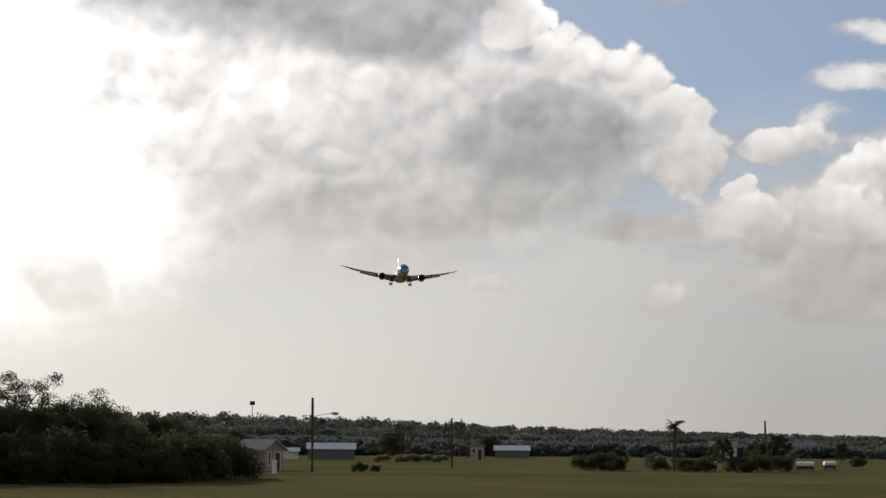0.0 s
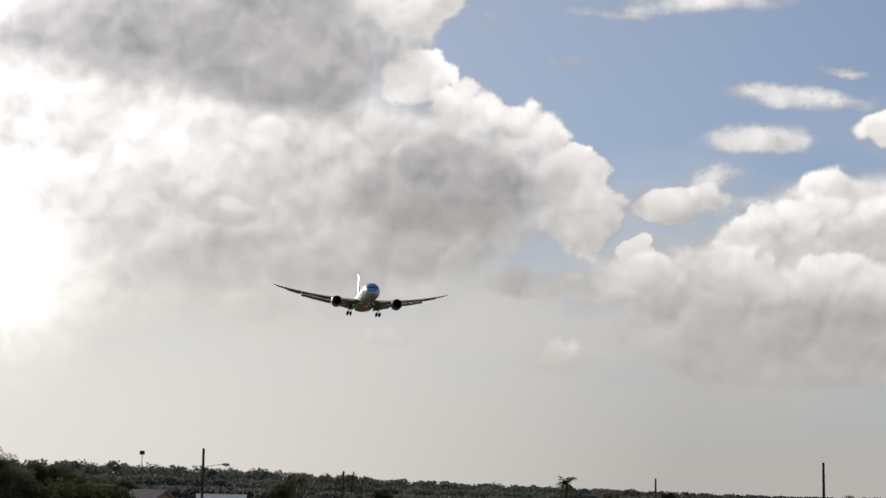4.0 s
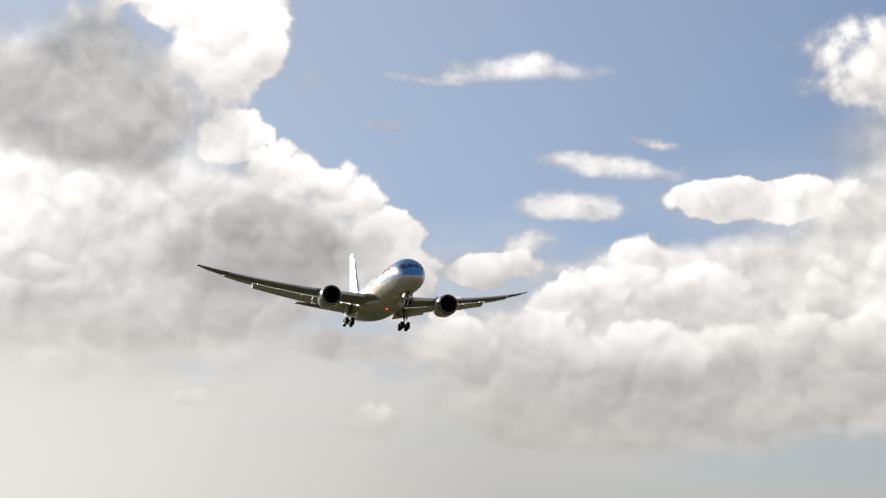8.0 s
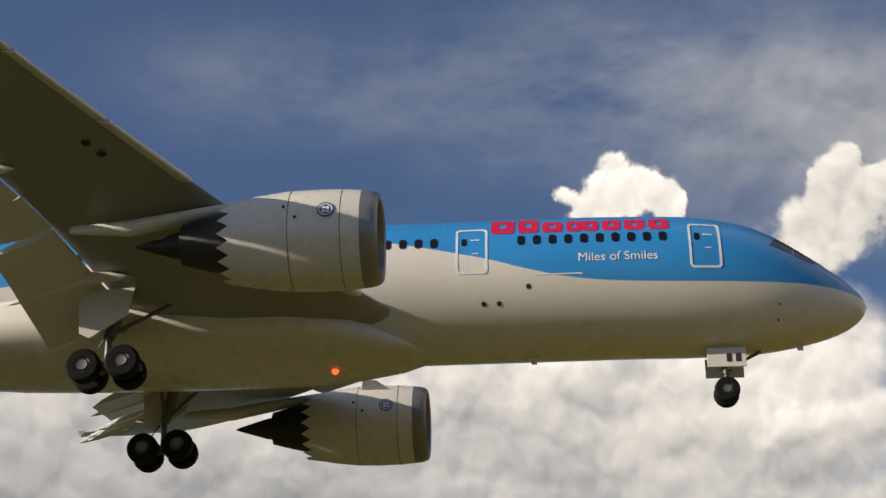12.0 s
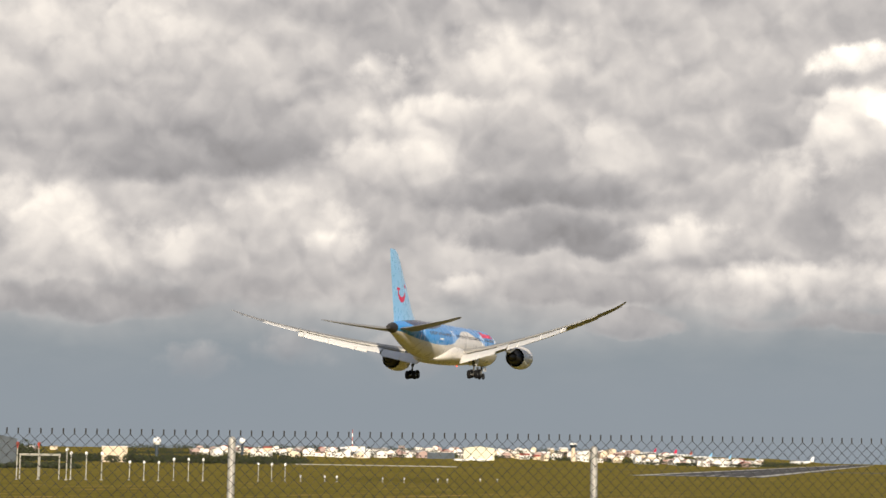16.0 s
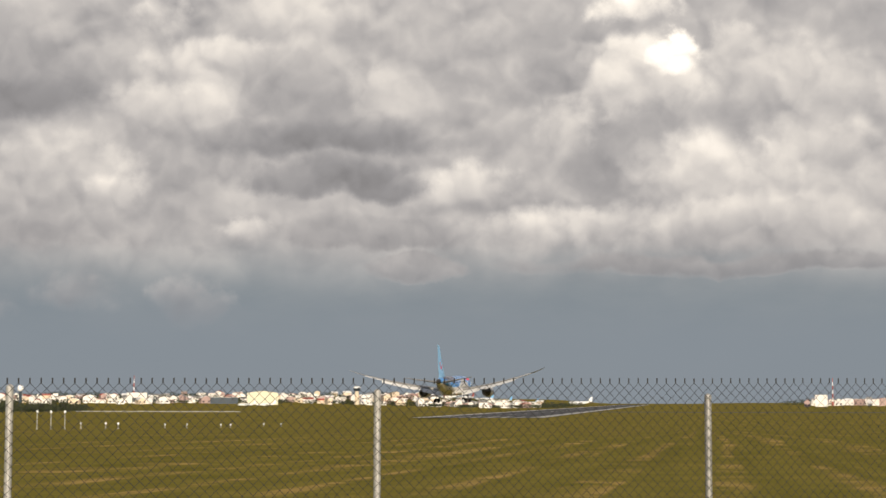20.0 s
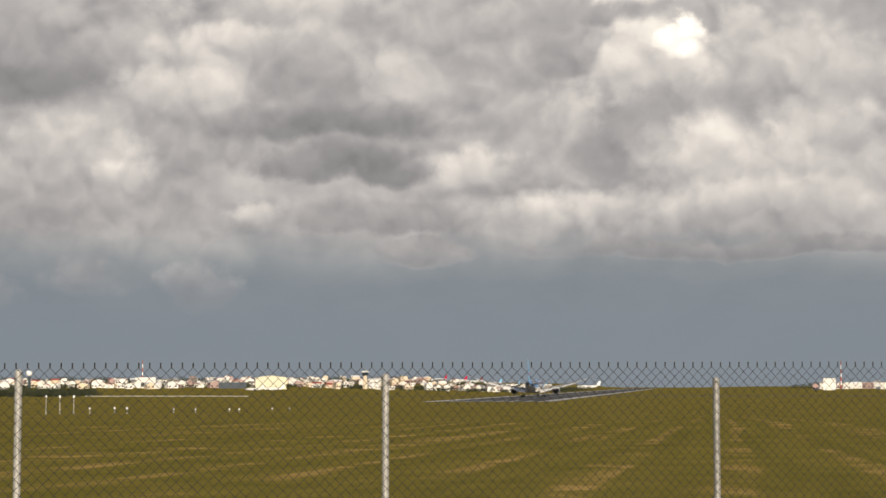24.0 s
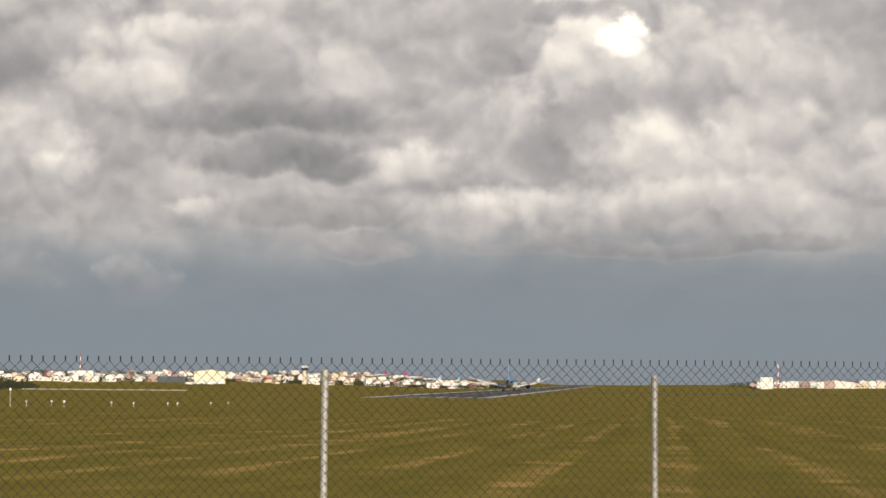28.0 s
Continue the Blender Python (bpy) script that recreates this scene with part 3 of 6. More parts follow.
def finish():
    """A group that turns brightness and cover into the colour of the sky."""
    g = bpy.data.node_groups.new("cloud_light", "ShaderNodeTree")
    for name in ("tone", "cover", "puffy", "gain", "haze"):
        g.interface.new_socket(name, in_out="INPUT", socket_type="NodeSocketFloat")
    for name in ("tint_low", "tint_high", "back", "haze_colour"):
        g.interface.new_socket(name, in_out="INPUT", socket_type="NodeSocketColor")
    g.interface.new_socket("colour", in_out="OUTPUT", socket_type="NodeSocketColor")
    i, o = g.nodes.new("NodeGroupInput").outputs, g.nodes.new("NodeGroupOutput")
    shade = calc(g, "MULTIPLY", i["tone"], i["puffy"])
    bright = node(g, "ShaderNodeVectorMath", operation="SCALE")
    g.links.new(blend(g, ramp(g, shade, 0.28, 0.66), i["tint_low"], i["tint_high"]), bright.inputs[0])
    g.links.new(calc(g, "MULTIPLY", shade, i["gain"]), bright.inputs["Scale"])
    g.links.new(blend(g, i["haze"], blend(g, i["cover"], i["back"], bright.outputs[0]), i["haze_colour"]), o.inputs["colour"])
    return g


light_group = finish()
open_tone, open_cover = calc(wn, "MULTIPLY_ADD", n_big, 0.32, 0.23), calc(wn, "MULTIPLY", north, deck)


def sky_part(rows):
    """The sky with these heaps, as a background."""
    tone, cover = open_tone, open_cover
    for k in range(0, len(rows), 16):
        layer = wn.nodes.new("ShaderNodeGroup")
        layer.node_tree = cloud_layer(rows[k:k + 16])
        # a tie to the layer behind, so that they are worked out one after another
        wn.links.new(vec("ADD", place, calc(wn, "MULTIPLY", tone, 1e-6)).outputs[0], layer.inputs["place"])
        for name, value in (*FIELDS.items(), ("tone", tone), ("cover", cover)):
            wn.links.new(value, layer.inputs[name])
        tone, cover = layer.outputs["tone"], layer.outputs["cover"]
    end = wn.nodes.new("ShaderNodeGroup")
    end.node_tree = light_group
    for name, value in (("tone", tone), ("cover", cover), ("puffy", puffy), ("gain", gain), ("haze", haze), ("tint_low", tint_low), ("tint_high", tint_high), ("back", back), ("haze_colour", haze_colour)):
        wn.links.new(value, end.inputs[name])
    glow = wn.nodes.new("ShaderNodeBackground")
    wn.links.new(end.outputs[0], glow.inputs[0])
    return glow.outputs[0]


def reach(h, k):
    """How far from its middle a heap can show, in degrees."""
    return h[2 + k] * math.sqrt(1 + 3.2 * h[8] / math.sqrt(h[2] * h[3])) + 1.2


def split(value, edge, below, above):
    n = wn.nodes.new("ShaderNodeMixShader")
    wn.links.new(calc(wn, "GREATER_THAN", value, edge), n.inputs[0])
    wn.links.new(below, n.inputs[1])
    wn.links.new(above, n.inputs[2])
    return n.outputs[0]


def sectors(edges):
    """The sky from west to east in slices, each with the heaps that reach into it."""
    if len(edges) == 2:
        return sky_part([h for h in heaps if h[0] + reach(h, 0) > edges[0] and h[0] - reach(h, 0) < edges[1]])
    m = len(edges) // 2
    return split(azimuth, edges[m], sectors(edges[:m + 1]), sectors(edges[m:]))


highest = max(h[1] + reach(h, 1) for h in heaps)
around = sectors([-330] + [-192 + 10 * k for k in range(21)] + [30])
wn.links.new(split(elev, highest, split(elev, -1.0, sky_part([]), around), sky_part([])), wn.nodes["World Output"].inputs[0])

sun = new("sun", bpy.data.lights.new("sun", "SUN"))
sun.data.energy, sun.data.angle, sun.data.color = 5.0, radians(0.6), (1.0, 0.86, 0.68)
sun.matrix_world = look((0, 0, 60), Vector((0, 0, 60)) - sun_way)


def part(name, bm, material, parent=None, label="", smooth=True):
    """Link a bmesh as one mesh object, under a thing or a part."""
    me = bpy.data.meshes.new(name)
    bmesh.ops.recalc_face_normals(bm, faces=bm.faces)
    bm.to_mesh(me)
    bm.free()
    if smooth:
        for f in me.polygons:
            f.use_smooth = True
        me.set_sharp_from_angle(angle=radians(38))
    me.materials.append(MAT[material])
    ob = new(name, me)
    ob.parent = parent
    if label:
        ob["label"] = label
    return ob


def share(name, me, parent, m, label=""):
    """One more object on a mesh that another piece has already."""
    ob = new(name, me)
    ob.parent = parent
    ob.matrix_basis = m
    if label:
        ob["label"] = label
    return ob


def thing(name, label, category, group="", kind="", m=None):
    ob = new(name)
    ob.empty_display_size = 0.2
    if m is not None:
        ob.matrix_basis = m
    return tagged(ob, label, category, group, kind)


def loft(bm, rings, caps=True, closed=True):
    """Skin a row of rings of points."""
    rows = [[bm.verts.new(p) for p in ring] for ring in rings]
    n = len(rows[0])
    for a, b in zip(rows, rows[1:]):
        for i in range(n if closed else n - 1):
            j = (i + 1) % n
            bm.faces.new((a[i], a[j], b[j], b[i]))
    if caps:
        bm.faces.new(rows[0][::-1])
        bm.faces.new(rows[-1])
    return rows


def box(bm, x0, y0, z0, x1, y1, z1, bevel=0.0):
    made = bmesh.ops.create_cube(bm, size=1.0)["verts"]
    for v in made:
        v.co = Vector(((x0 + x1) / 2 + v.co.x * (x1 - x0), (y0 + y1) / 2 + v.co.y * (y1 - y0), (z0 + z1) / 2 + v.co.z * (z1 - z0)))
    if bevel:
        edges = list({e for v in made for e in v.link_edges})
        bmesh.ops.bevel(bm, geom=edges, offset=bevel, segments=1, affect="EDGES")


def tube(bm, points, radii, n=8):
    """A round bar along points."""
    rings = []
    for i, p in enumerate(points):
        p = Vector(p)
        d = Vector(points[min(i + 1, len(points) - 1)]) - Vector(points[max(i - 1, 0)])
        q = d.to_track_quat("Z", "Y")
        r = radii[i] if isinstance(radii, (list, tuple)) else radii
        rings.append([p + q @ Vector((r * math.cos(2 * math.pi * k / n), r * math.sin(2 * math.pi * k / n), 0)) for k in range(n)])
    loft(bm, rings)


def lathe(bm, profile, n=32, axis="Y", at=(0, 0, 0), caps=True):
    """Turn (along, radius) pairs round an axis."""
    rings = []
    for s, r in profile:
        ring = []
        for k in range(n):
            c, d = r * math.cos(2 * math.pi * k / n), r * math.sin(2 * math.pi * k / n)
            p = {"Y": (c, s, d), "X": (s, c, d), "Z": (c, d, s)}[axis]
            ring.append(Vector(at) + Vector(p))
        rings.append(ring)
    return loft(bm, rings, caps)


def between(points, x):
    """Linear interpolation in a table of rows (x, values...)."""
    for a, b in zip(points, points[1:]):
        if x <= b[0]:
            w = max(0.0, (x - a[0]) / (b[0] - a[0]))
            return [u + (v - u) * w for u, v in zip(a[1:], b[1:])]
    return list(points[-1][1:])


def smooth_between(points, x):
    """Catmull-Rom interpolation in a table of rows (x, values...)."""
    k = max(i for i in range(len(points) - 1) if points[i][0] <= x or i == 0)
    p1, p2 = points[k], points[k + 1]
    p0, p3 = points[max(k - 1, 0)], points[min(k + 2, len(points) - 1)]
    h = p2[0] - p1[0]
    w = min(max((x - p1[0]) / h, 0.0), 1.0)
    out = []
    for j in range(1, len(p1)):
        m1 = (p2[j] - p0[j]) / (p2[0] - p0[0]) * h if p2[0] != p0[0] else 0
        m2 = (p3[j] - p1[j]) / (p3[0] - p1[0]) * h if p3[0] != p1[0] else 0
        out.append((2 * w**3 - 3 * w**2 + 1) * p1[j] + (w**3 - 2 * w**2 + w) * m1 + (3 * w**2 - 2 * w**3) * p2[j] + (w**3 - w**2) * m2)
    return out


# ---- the airliner: x to its right, y forward from the nose, z up from the hull's axis ----
HULL = [  # metres aft of the nose, top, bottom, half width
    (0.0, -1.08, -1.12, 0.02), (0.12, -0.76, -1.42, 0.36), (0.35, -0.48, -1.68, 0.66), (0.8, -0.06, -1.98, 1.04), (1.5, 0.48, -2.26, 1.46),
    (2.3, 1.05, -2.46, 1.82), (3.2, 1.70, -2.63, 2.13), (4.2, 2.24, -2.76, 2.40), (5.4, 2.60, -2.79, 2.61), (7.0, 2.84, -2.80, 2.79),
    (9.0, 2.92, -2.76, 2.87), (11.0, 2.97, -2.76, 2.885), (20.0, 2.97, -2.76, 2.885), (34.0, 2.97, -2.76, 2.885), (37.0, 2.97, -2.70, 2.86),
    (40.0, 2.96, -2.42, 2.74), (43.0, 2.94, -1.98, 2.52), (46.0, 2.88, -1.32, 2.18), (49.0, 2.74, -0.58, 1.74), (52.0, 2.46, 0.12, 1.24),
    (54.5, 2.12, 0.62, 0.82), (56.0, 1.82, 0.92, 0.52), (56.7, 1.60, 1.12, 0.30)]


def hull_at(aft, angle):
    """A point of the hull; angle 0 is to the right, 90 the crown."""
    top, bot, half = smooth_between(HULL, aft)
    a = radians(angle)
    return Vector((half * math.cos(a), -aft, (top + bot) / 2 + (top - bot) / 2 * math.sin(a)))


def hull_side(aft, z, proud=0.0, side=1):
    """The hull's skin at that height, with the matrix of a patch that lies on it (x aft, y up, z outwards)."""
    top, bot, half = smooth_between(HULL, aft)
    mid, hh = (top + bot) / 2, (top - bot) / 2
    s = min(max((z - mid) / hh, -0.999), 0.999)
    x = half * math.sqrt(1 - s * s)
    e = 0.05
    t2, b2, h2 = smooth_between(HULL, aft + e)
    s2 = min(max((z - (t2 + b2) / 2) / ((t2 - b2) / 2), -0.999), 0.999)
    along = Vector((h2 * math.sqrt(1 - s2 * s2) - x, -e, 0)).normalized()
    up = Vector((-half * s / max(math.sqrt(1 - s * s), 0.05) / hh, 0, 1)).normalized()
    out = along.cross(up)
    if out.x < 0:
        out = -out
    p = Vector((x, -aft, z)) + out * proud
    if side < 0:
        p.x, along.x, up.x, out.x = -p.x, -along.x, -up.x, -out.x
    if along.cross(up).dot(out) < 0:
        along = -along
    return p, along, up, out


def patch_matrix(aft, z, proud=0.0, side=1):
    p, along, up, out = hull_side(aft, z, proud, side)
    m = Matrix((along, up, out)).transposed().to_4x4()
    m.translation = p
    return m


def draped(bm, outline, aft0, z0, proud, side=1, thick=0.02):
    """Lay a flat outline (aft, up) on the hull as a thin raised panel."""
    front, back = [], []
    for u, v in outline:
        p, _, _, out = hull_side(aft0 + u, z0 + v, proud, side)
        front.append(bm.verts.new(p))
        back.append(bm.verts.new(p - out * thick))
    n = len(front)
    mu, mv = sum(u for u, _ in outline) / n, sum(v for _, v in outline) / n
    ring = front
    for share_in in (0.66, 0.33):
        nxt = [bm.verts.new(hull_side(aft0 + mu + (u - mu) * share_in, z0 + mv + (v - mv) * share_in, proud, side)[0]) for u, v in outline]
        for i in range(n):
            j = (i + 1) % n
            bm.faces.new((ring[i], ring[j], nxt[j], nxt[i]))
        ring = nxt
    bm.faces.new(ring)
    for i in range(n):
        j = (i + 1) % n
        bm.faces.new((front[i], front[j], back[j], back[i]))


def rounded(w, h, r, n=4):
    out = []
    for cx, cy, a0 in ((w / 2 - r, h / 2 - r, 0), (-w / 2 + r, h / 2 - r, 90), (-w / 2 + r, -h / 2 + r, 180), (w / 2 - r, -h / 2 + r, 270)):
        for k in range(n + 1):
            a = radians(a0 + 90 * k / n)
            out.append((cx + r * math.cos(a), cy + r * math.sin(a)))
    return out


def finer(outline, n=9, corner=5):
    """Split the straight sides of a rounded outline."""
    out = []
    for i, (u, v) in enumerate(outline):
        out.append((u, v))
        if i % corner == corner - 1:
            u2, v2 = outline[(i + 1) % len(outline)]
            out += [(u + (u2 - u) * k / n, v + (v2 - v) * k / n) for k in range(1, n)]
    return out


def glazing(bm, corners, side, n=6, proud=0.014):
    """A curved pane between four corners given as (aft, angle round the hull)."""
    a, b, c, d = corners
    rows = []
    for i in range(n + 1):
        u = i / n
        row = []
        for j in range(n + 1):
            v = j / n
            s, g = [(a[k] * (1 - u) + b[k] * u) * (1 - v) + (d[k] * (1 - u) + c[k] * u) * v for k in (0, 1)]
            p = hull_at(s, g)
            q = hull_at(s + 0.05, g) - p
            w = hull_at(s, g + 1.0) - p
            o = q.cross(w).normalized()
            if o.dot(Vector((p.x, 0.3, p.z + 0.8))) < 0:
                o = -o
            p = p + o * proud
            row.append(bm.verts.new((p.x * side, p.y, p.z)))
        rows.append(row)
    for r0, r1 in zip(rows, rows[1:]):
        for j in range(n):
            bm.faces.new((r0[j], r0[j + 1], r1[j + 1], r1[j]))


def band(bm, outer, inner, aft0, z0, proud, side):
    """A ring between two outlines, laid on the hull."""
    a = [bm.verts.new(hull_side(aft0 + u, z0 + v, proud, side)[0]) for u, v in outer]
    b = [bm.verts.new(hull_side(aft0 + u, z0 + v, proud, side)[0]) for u, v in inner]
    c = [bm.verts.new(hull_side(aft0 + u, z0 + v, proud - 0.02, side)[0]) for u, v in outer]
    d = [bm.verts.new(hull_side(aft0 + u, z0 + v, proud - 0.02, side)[0]) for u, v in inner]
    n = len(a)
    for i in range(n):
        j = (i + 1) % n
        bm.faces.new((a[i], a[j], b[j], b[i]))
        bm.faces.new((c[i], c[j], a[j], a[i]))
        bm.faces.new((d[j], d[i], b[i], b[j]))


def hull_piece(name, a, b, steps, material, parent, label="", n=56, caps=True):
    bm = bmesh.new()
    loft(bm, [[hull_at(a + (b - a) * (k / steps) ** (2.0 if a == 0 else 1.0), 360 * i / n) for i in range(n)] for k in range(steps + 1)], caps)
    return part(name, bm, material, parent, label)


AIRFOIL = [(1.0, 0.0), (0.85, 0.28), (0.65, 0.44), (0.45, 0.53), (0.28, 0.52), (0.14, 0.42), (0.05, 0.26), (0.012, 0.12), (0.0, 0.0),
           (0.012, -0.11), (0.05, -0.21), (0.14, -0.32), (0.28, -0.40), (0.45, -0.42), (0.65, -0.28), (0.85, -0.10)]


def foil(le, chord, y, z, thick, droop=0.0, cut=1.0, side=1):
    """A ring of wing section: leading edge's metres aft, chord, span station, height, thickness ratio, nose-up turn."""
    ring = []
    for c, h in AIRFOIL:
        c2 = min(c, cut)
        hh = h if c <= cut else h * 0.75
        a = radians(droop)
        dx, dz = c2 * chord, hh * chord * thick
        ring.append(Vector((side * y, -(le + dx * math.cos(a) + dz * math.sin(a)), z + dz * math.cos(a) - dx * math.sin(a))))
    return ring


WING = [  # span station, leading edge, trailing edge, height, thickness
    (2.0, 18.3, 31.4, -1.55, 0.12), (5.0, 20.5, 31.7, -1.12, 0.115), (9.9, 23.9, 32.5, -0.25, 0.105), (16.0, 28.0, 34.8, 1.02, 0.10),
    (22.0, 32.0, 37.2, 2.48, 0.095), (26.3, 34.9, 38.6, 3.72, 0.09), (28.4, 36.7, 39.35, 4.45, 0.085), (29.5, 38.1, 39.75, 4.95, 0.08), (30.05, 39.2, 39.95, 5.22, 0.075)]


def wing_at(y):
    return smooth_between(WING, y)


def fairing(bm, y, aft, z, length, w, h, tilt, side):
    rings = []
    for k in range(13):
        u = k / 12
        r = max(math.sin(math.pi * u ** 0.8) ** 0.6, 0.02) if 0 < u < 1 else 0.02
        cz = z - math.sin(radians(tilt)) * length * max(0, u - 0.35)
        rings.append([Vector((side * y + w * r * math.cos(a), -(aft + u * length), cz + h * r * math.sin(a))) for a in [2 * math.pi * i / 12 for i in range(12)]])
    loft(bm, rings)


def half_wing(jet, side):
    tagname = "starboard" if side > 0 else "port"
    bm = bmesh.new()
    ys = [2.0, 3.5, 5, 7, 9.9, 12, 14, 16, 18, 20, 22, 24, 25.6]
    loft(bm, [foil(w[0], w[1] - w[0], y, w[2], w[3], 0, 0.77, side) for y in ys for w in [wing_at(y)]])
    wing = part("wing", bm, "wing", jet, "long swept wing with a grey underside")
    bm = bmesh.new()
    loft(bm, [foil(w[0], w[1] - w[0], y, w[2], w[3], 0, 1.0, side) for y in (25.62, 26.3, 27.4, 28.4, 29.1, 29.6, 30.05) for w in [wing_at(y)]])
    part("wing_tip", bm, "wing", wing, "upswept raked wing tip")
    # slats, slid forward and down
    for y0, y1 in ((4.2, 8.4), (11.4, 14.6), (14.75, 18.0), (18.15, 21.4), (21.55, 24.9)):
        bm = bmesh.new()
        rings = []
        for k in range(4):
            y = y0 + (y1 - y0) * k / 3
            le, te, z, th = wing_at(y)
            ch = te - le
            rings.append(foil(le - 0.028 * ch - 0.12, 0.13 * ch + 0.1, y, z - 0.03 * ch, 0.3, -24, 1.0, side))
        loft(bm, rings)
        part("slat", bm, "flap", wing)
    # flaps lowered for landing, the aileron less so
    for name, y0, y1, turn, drop in (("flap", 3.3, 8.9, 25, 0.04), ("flap", 10.9, 20.6, 25, 0.04), ("flaperon", 9.0, 10.8, 18, 0.03), ("aileron", 20.8, 25.5, 9, 0.0)):
        bm = bmesh.new()
        rings = []
        for k in range(7):
            y = y0 + (y1 - y0) * k / 6
            le, te, z, th = wing_at(y)
            ch = te - le
            rings.append(foil(le + 0.765 * ch, 0.27 * ch, y, z - drop * ch * 0.6, 0.14, turn, 1.0, side))
        loft(bm, rings)
        part(name, bm, "flap", wing, "pale flap lowered for landing" if name == "flap" else "")
    for y in (6.2, 12.6, 16.4, 19.9):
        le, te, z, th = wing_at(y)
        ch = te - le
        bm = bmesh.new()
        fairing(bm, y, le + 0.62 * ch, z - 0.045 * ch, 0.40 * ch + 0.45, 0.18, 0.24, 20, side)
        part("flap_fairing", bm, "flap", wing, "pointed flap track fairing")
    for y in (22.6, 23.2):
        le, te, z, th = wing_at(y)
        bm = bmesh.new()
        lathe(bm, [(-0.1, 0.02), (-0.04, 0.16), (0.0, 0.17)], 12, "Z", (side * (y - 9.5), -(wing_at(y - 9.5)[0] + 1.3), wing_at(y - 9.5)[2] - 0.28))
        part("fuel_vent", bm, "dark", wing)
    bm = bmesh.new()
    le, te, z, th = wing_at(29.3)
    lathe(bm, [(0, 0.03), (0.12, 0.07), (0.3, 0.03)], 8, "Y", (side * 29.0, -38.0, 4.55))
    part("navigation_light", bm, "glass", wing)


def engine(jet, side):
    cx, cz, front = side * 9.9, -1.95, 18.1
    eng = part("nacelle", nacelle_mesh(cx, cz, front), "cream", jet, "cream engine nacelle")
    bm = bmesh.new()
    lathe(bm, [(-0.62, 1.715), (-0.30, 1.685), (-0.08, 1.61), (0.0, 1.52), (-0.06, 1.44), (-0.3, 1.38), (-0.6, 1.36)], 48, "Y", (cx, -front, cz), False)
    part("inlet_lip", bm, "lip", eng, "dull grey metal inlet lip")
    bm = bmesh.new()
    lathe(bm, [(-0.6, 1.36), (-1.3, 1.40), (-1.5, 1.40)], 40, "Y", (cx, -front, cz), False)
    part("inlet_duct", bm, "fan", eng)
    bm = bmesh.new()
    for k in range(18):
        a = 2 * math.pi * k / 18
        for r0, r1, tw in ((0.36, 0.88, 0.55), (0.88, 1.39, 0.35)):
            vs = []
            for r, da, dy in ((r0, -0.12, 0), (r1, -0.09, 0), (r1, 0.09, -tw * 0.5), (r0, 0.12, -tw * 0.5)):
                vs.append(bm.verts.new((cx + r * math.cos(a + da), -front - 1.25 + dy, cz + r * math.sin(a + da))))
            bm.faces.new(vs)
    part("fan", bm, "fan", eng, "dark fan blades")
    bm = bmesh.new()
    lathe(bm, [(-0.75, 0.02), (-0.9, 0.16), (-1.15, 0.33), (-1.4, 0.40)], 24, "Y", (cx, -front, cz))
    part("spinner", bm, "dark", eng)
    bm = bmesh.new()
    lathe(bm, [(-1.62, 0.3), (-1.62, 1.41)], 32, "Y", (cx, -front, cz))
    part("fan_hub", bm, "fan", eng)
    bm = bmesh.new()
    lathe(bm, [(-4.9, 1.16), (-5.6, 1.08), (-6.4, 0.88), (-7.0, 0.72), (-7.02, 0.64), (-6.6, 0.60)], 36, "Y", (cx, -front, cz))
    core = part("core_cowl", bm, "dark", eng, "dark sooty core exhaust")
    bm = bmesh.new()
    lathe(bm, [(-6.6, 0.55), (-7.3, 0.46), (-8.3, 0.16), (-8.7, 0.03)], 24, "Y", (cx, -front, cz))
    part("exhaust_cone", bm, "dark", core)
    bm = bmesh.new()
    rings = []
    for aft, zt, zb, w in ((20.6, -0.42, -0.9, 0.05), (22.4, -0.25, -0.7, 0.26), (24.6, -0.55, -1.0, 0.34), (27.0, -0.9, -1.5, 0.30), (29.2, -1.05, -1.35, 0.05)):
        rings.append([Vector((cx + w * math.cos(a), -aft, (zt + zb) / 2 + (zt - zb) / 2 * math.sin(a))) for a in [2 * math.pi * i / 12 for i in range(12)]])
    loft(bm, rings)
    part("pylon", bm, "cream", eng)
    # small round badge and a strake on each side of the nacelle
    for s in (1, -1):
        bm = bmesh.new()
        lathe(bm, [(-0.01, 0.30), (0.012, 0.30), (0.014, 0.02)], 20, "X", (0, 0, 0))
        b = part("badge", bm, "badge", eng, "small round dark blue badge", False)
        b.matrix_basis = Matrix.Translation((cx + s * 1.765, -front - 1.75, cz + 0.35)) @ Matrix.Rotation(-s * 0.2, 4, "Y") @ Matrix.Diagonal((s, 1, 1, 1))
        bm = bmesh.new()
        lathe(bm, [(0.010, 0.25), (0.020, 0.25), (0.020, 0.21), (0.010, 0.21)], 20, "X", (0, 0, 0), False)
        for k in range(4):
            a = math.pi / 4 + math.pi / 2 * k
            lathe(bm, [(0.010, 0.075), (0.020, 0.07), (0.021, 0.01)], 8, "X", (0, 0.10 * math.cos(a), 0.10 * math.sin(a)))
        part("badge_mark", bm, "line", b, "pale plain ring and dots", False)
    for seam, r in ((-3.05, 1.763), (-1.25, 1.768)):
        bm = bmesh.new()
        lathe(bm, [(seam, r - 0.02), (seam, r + 0.004), (seam - 0.03, r + 0.004), (seam - 0.03, r - 0.02)], 72, "Y", (cx, -front, cz), False)
        part("cowl_seam", bm, "hub", eng)
    bm = bmesh.new()
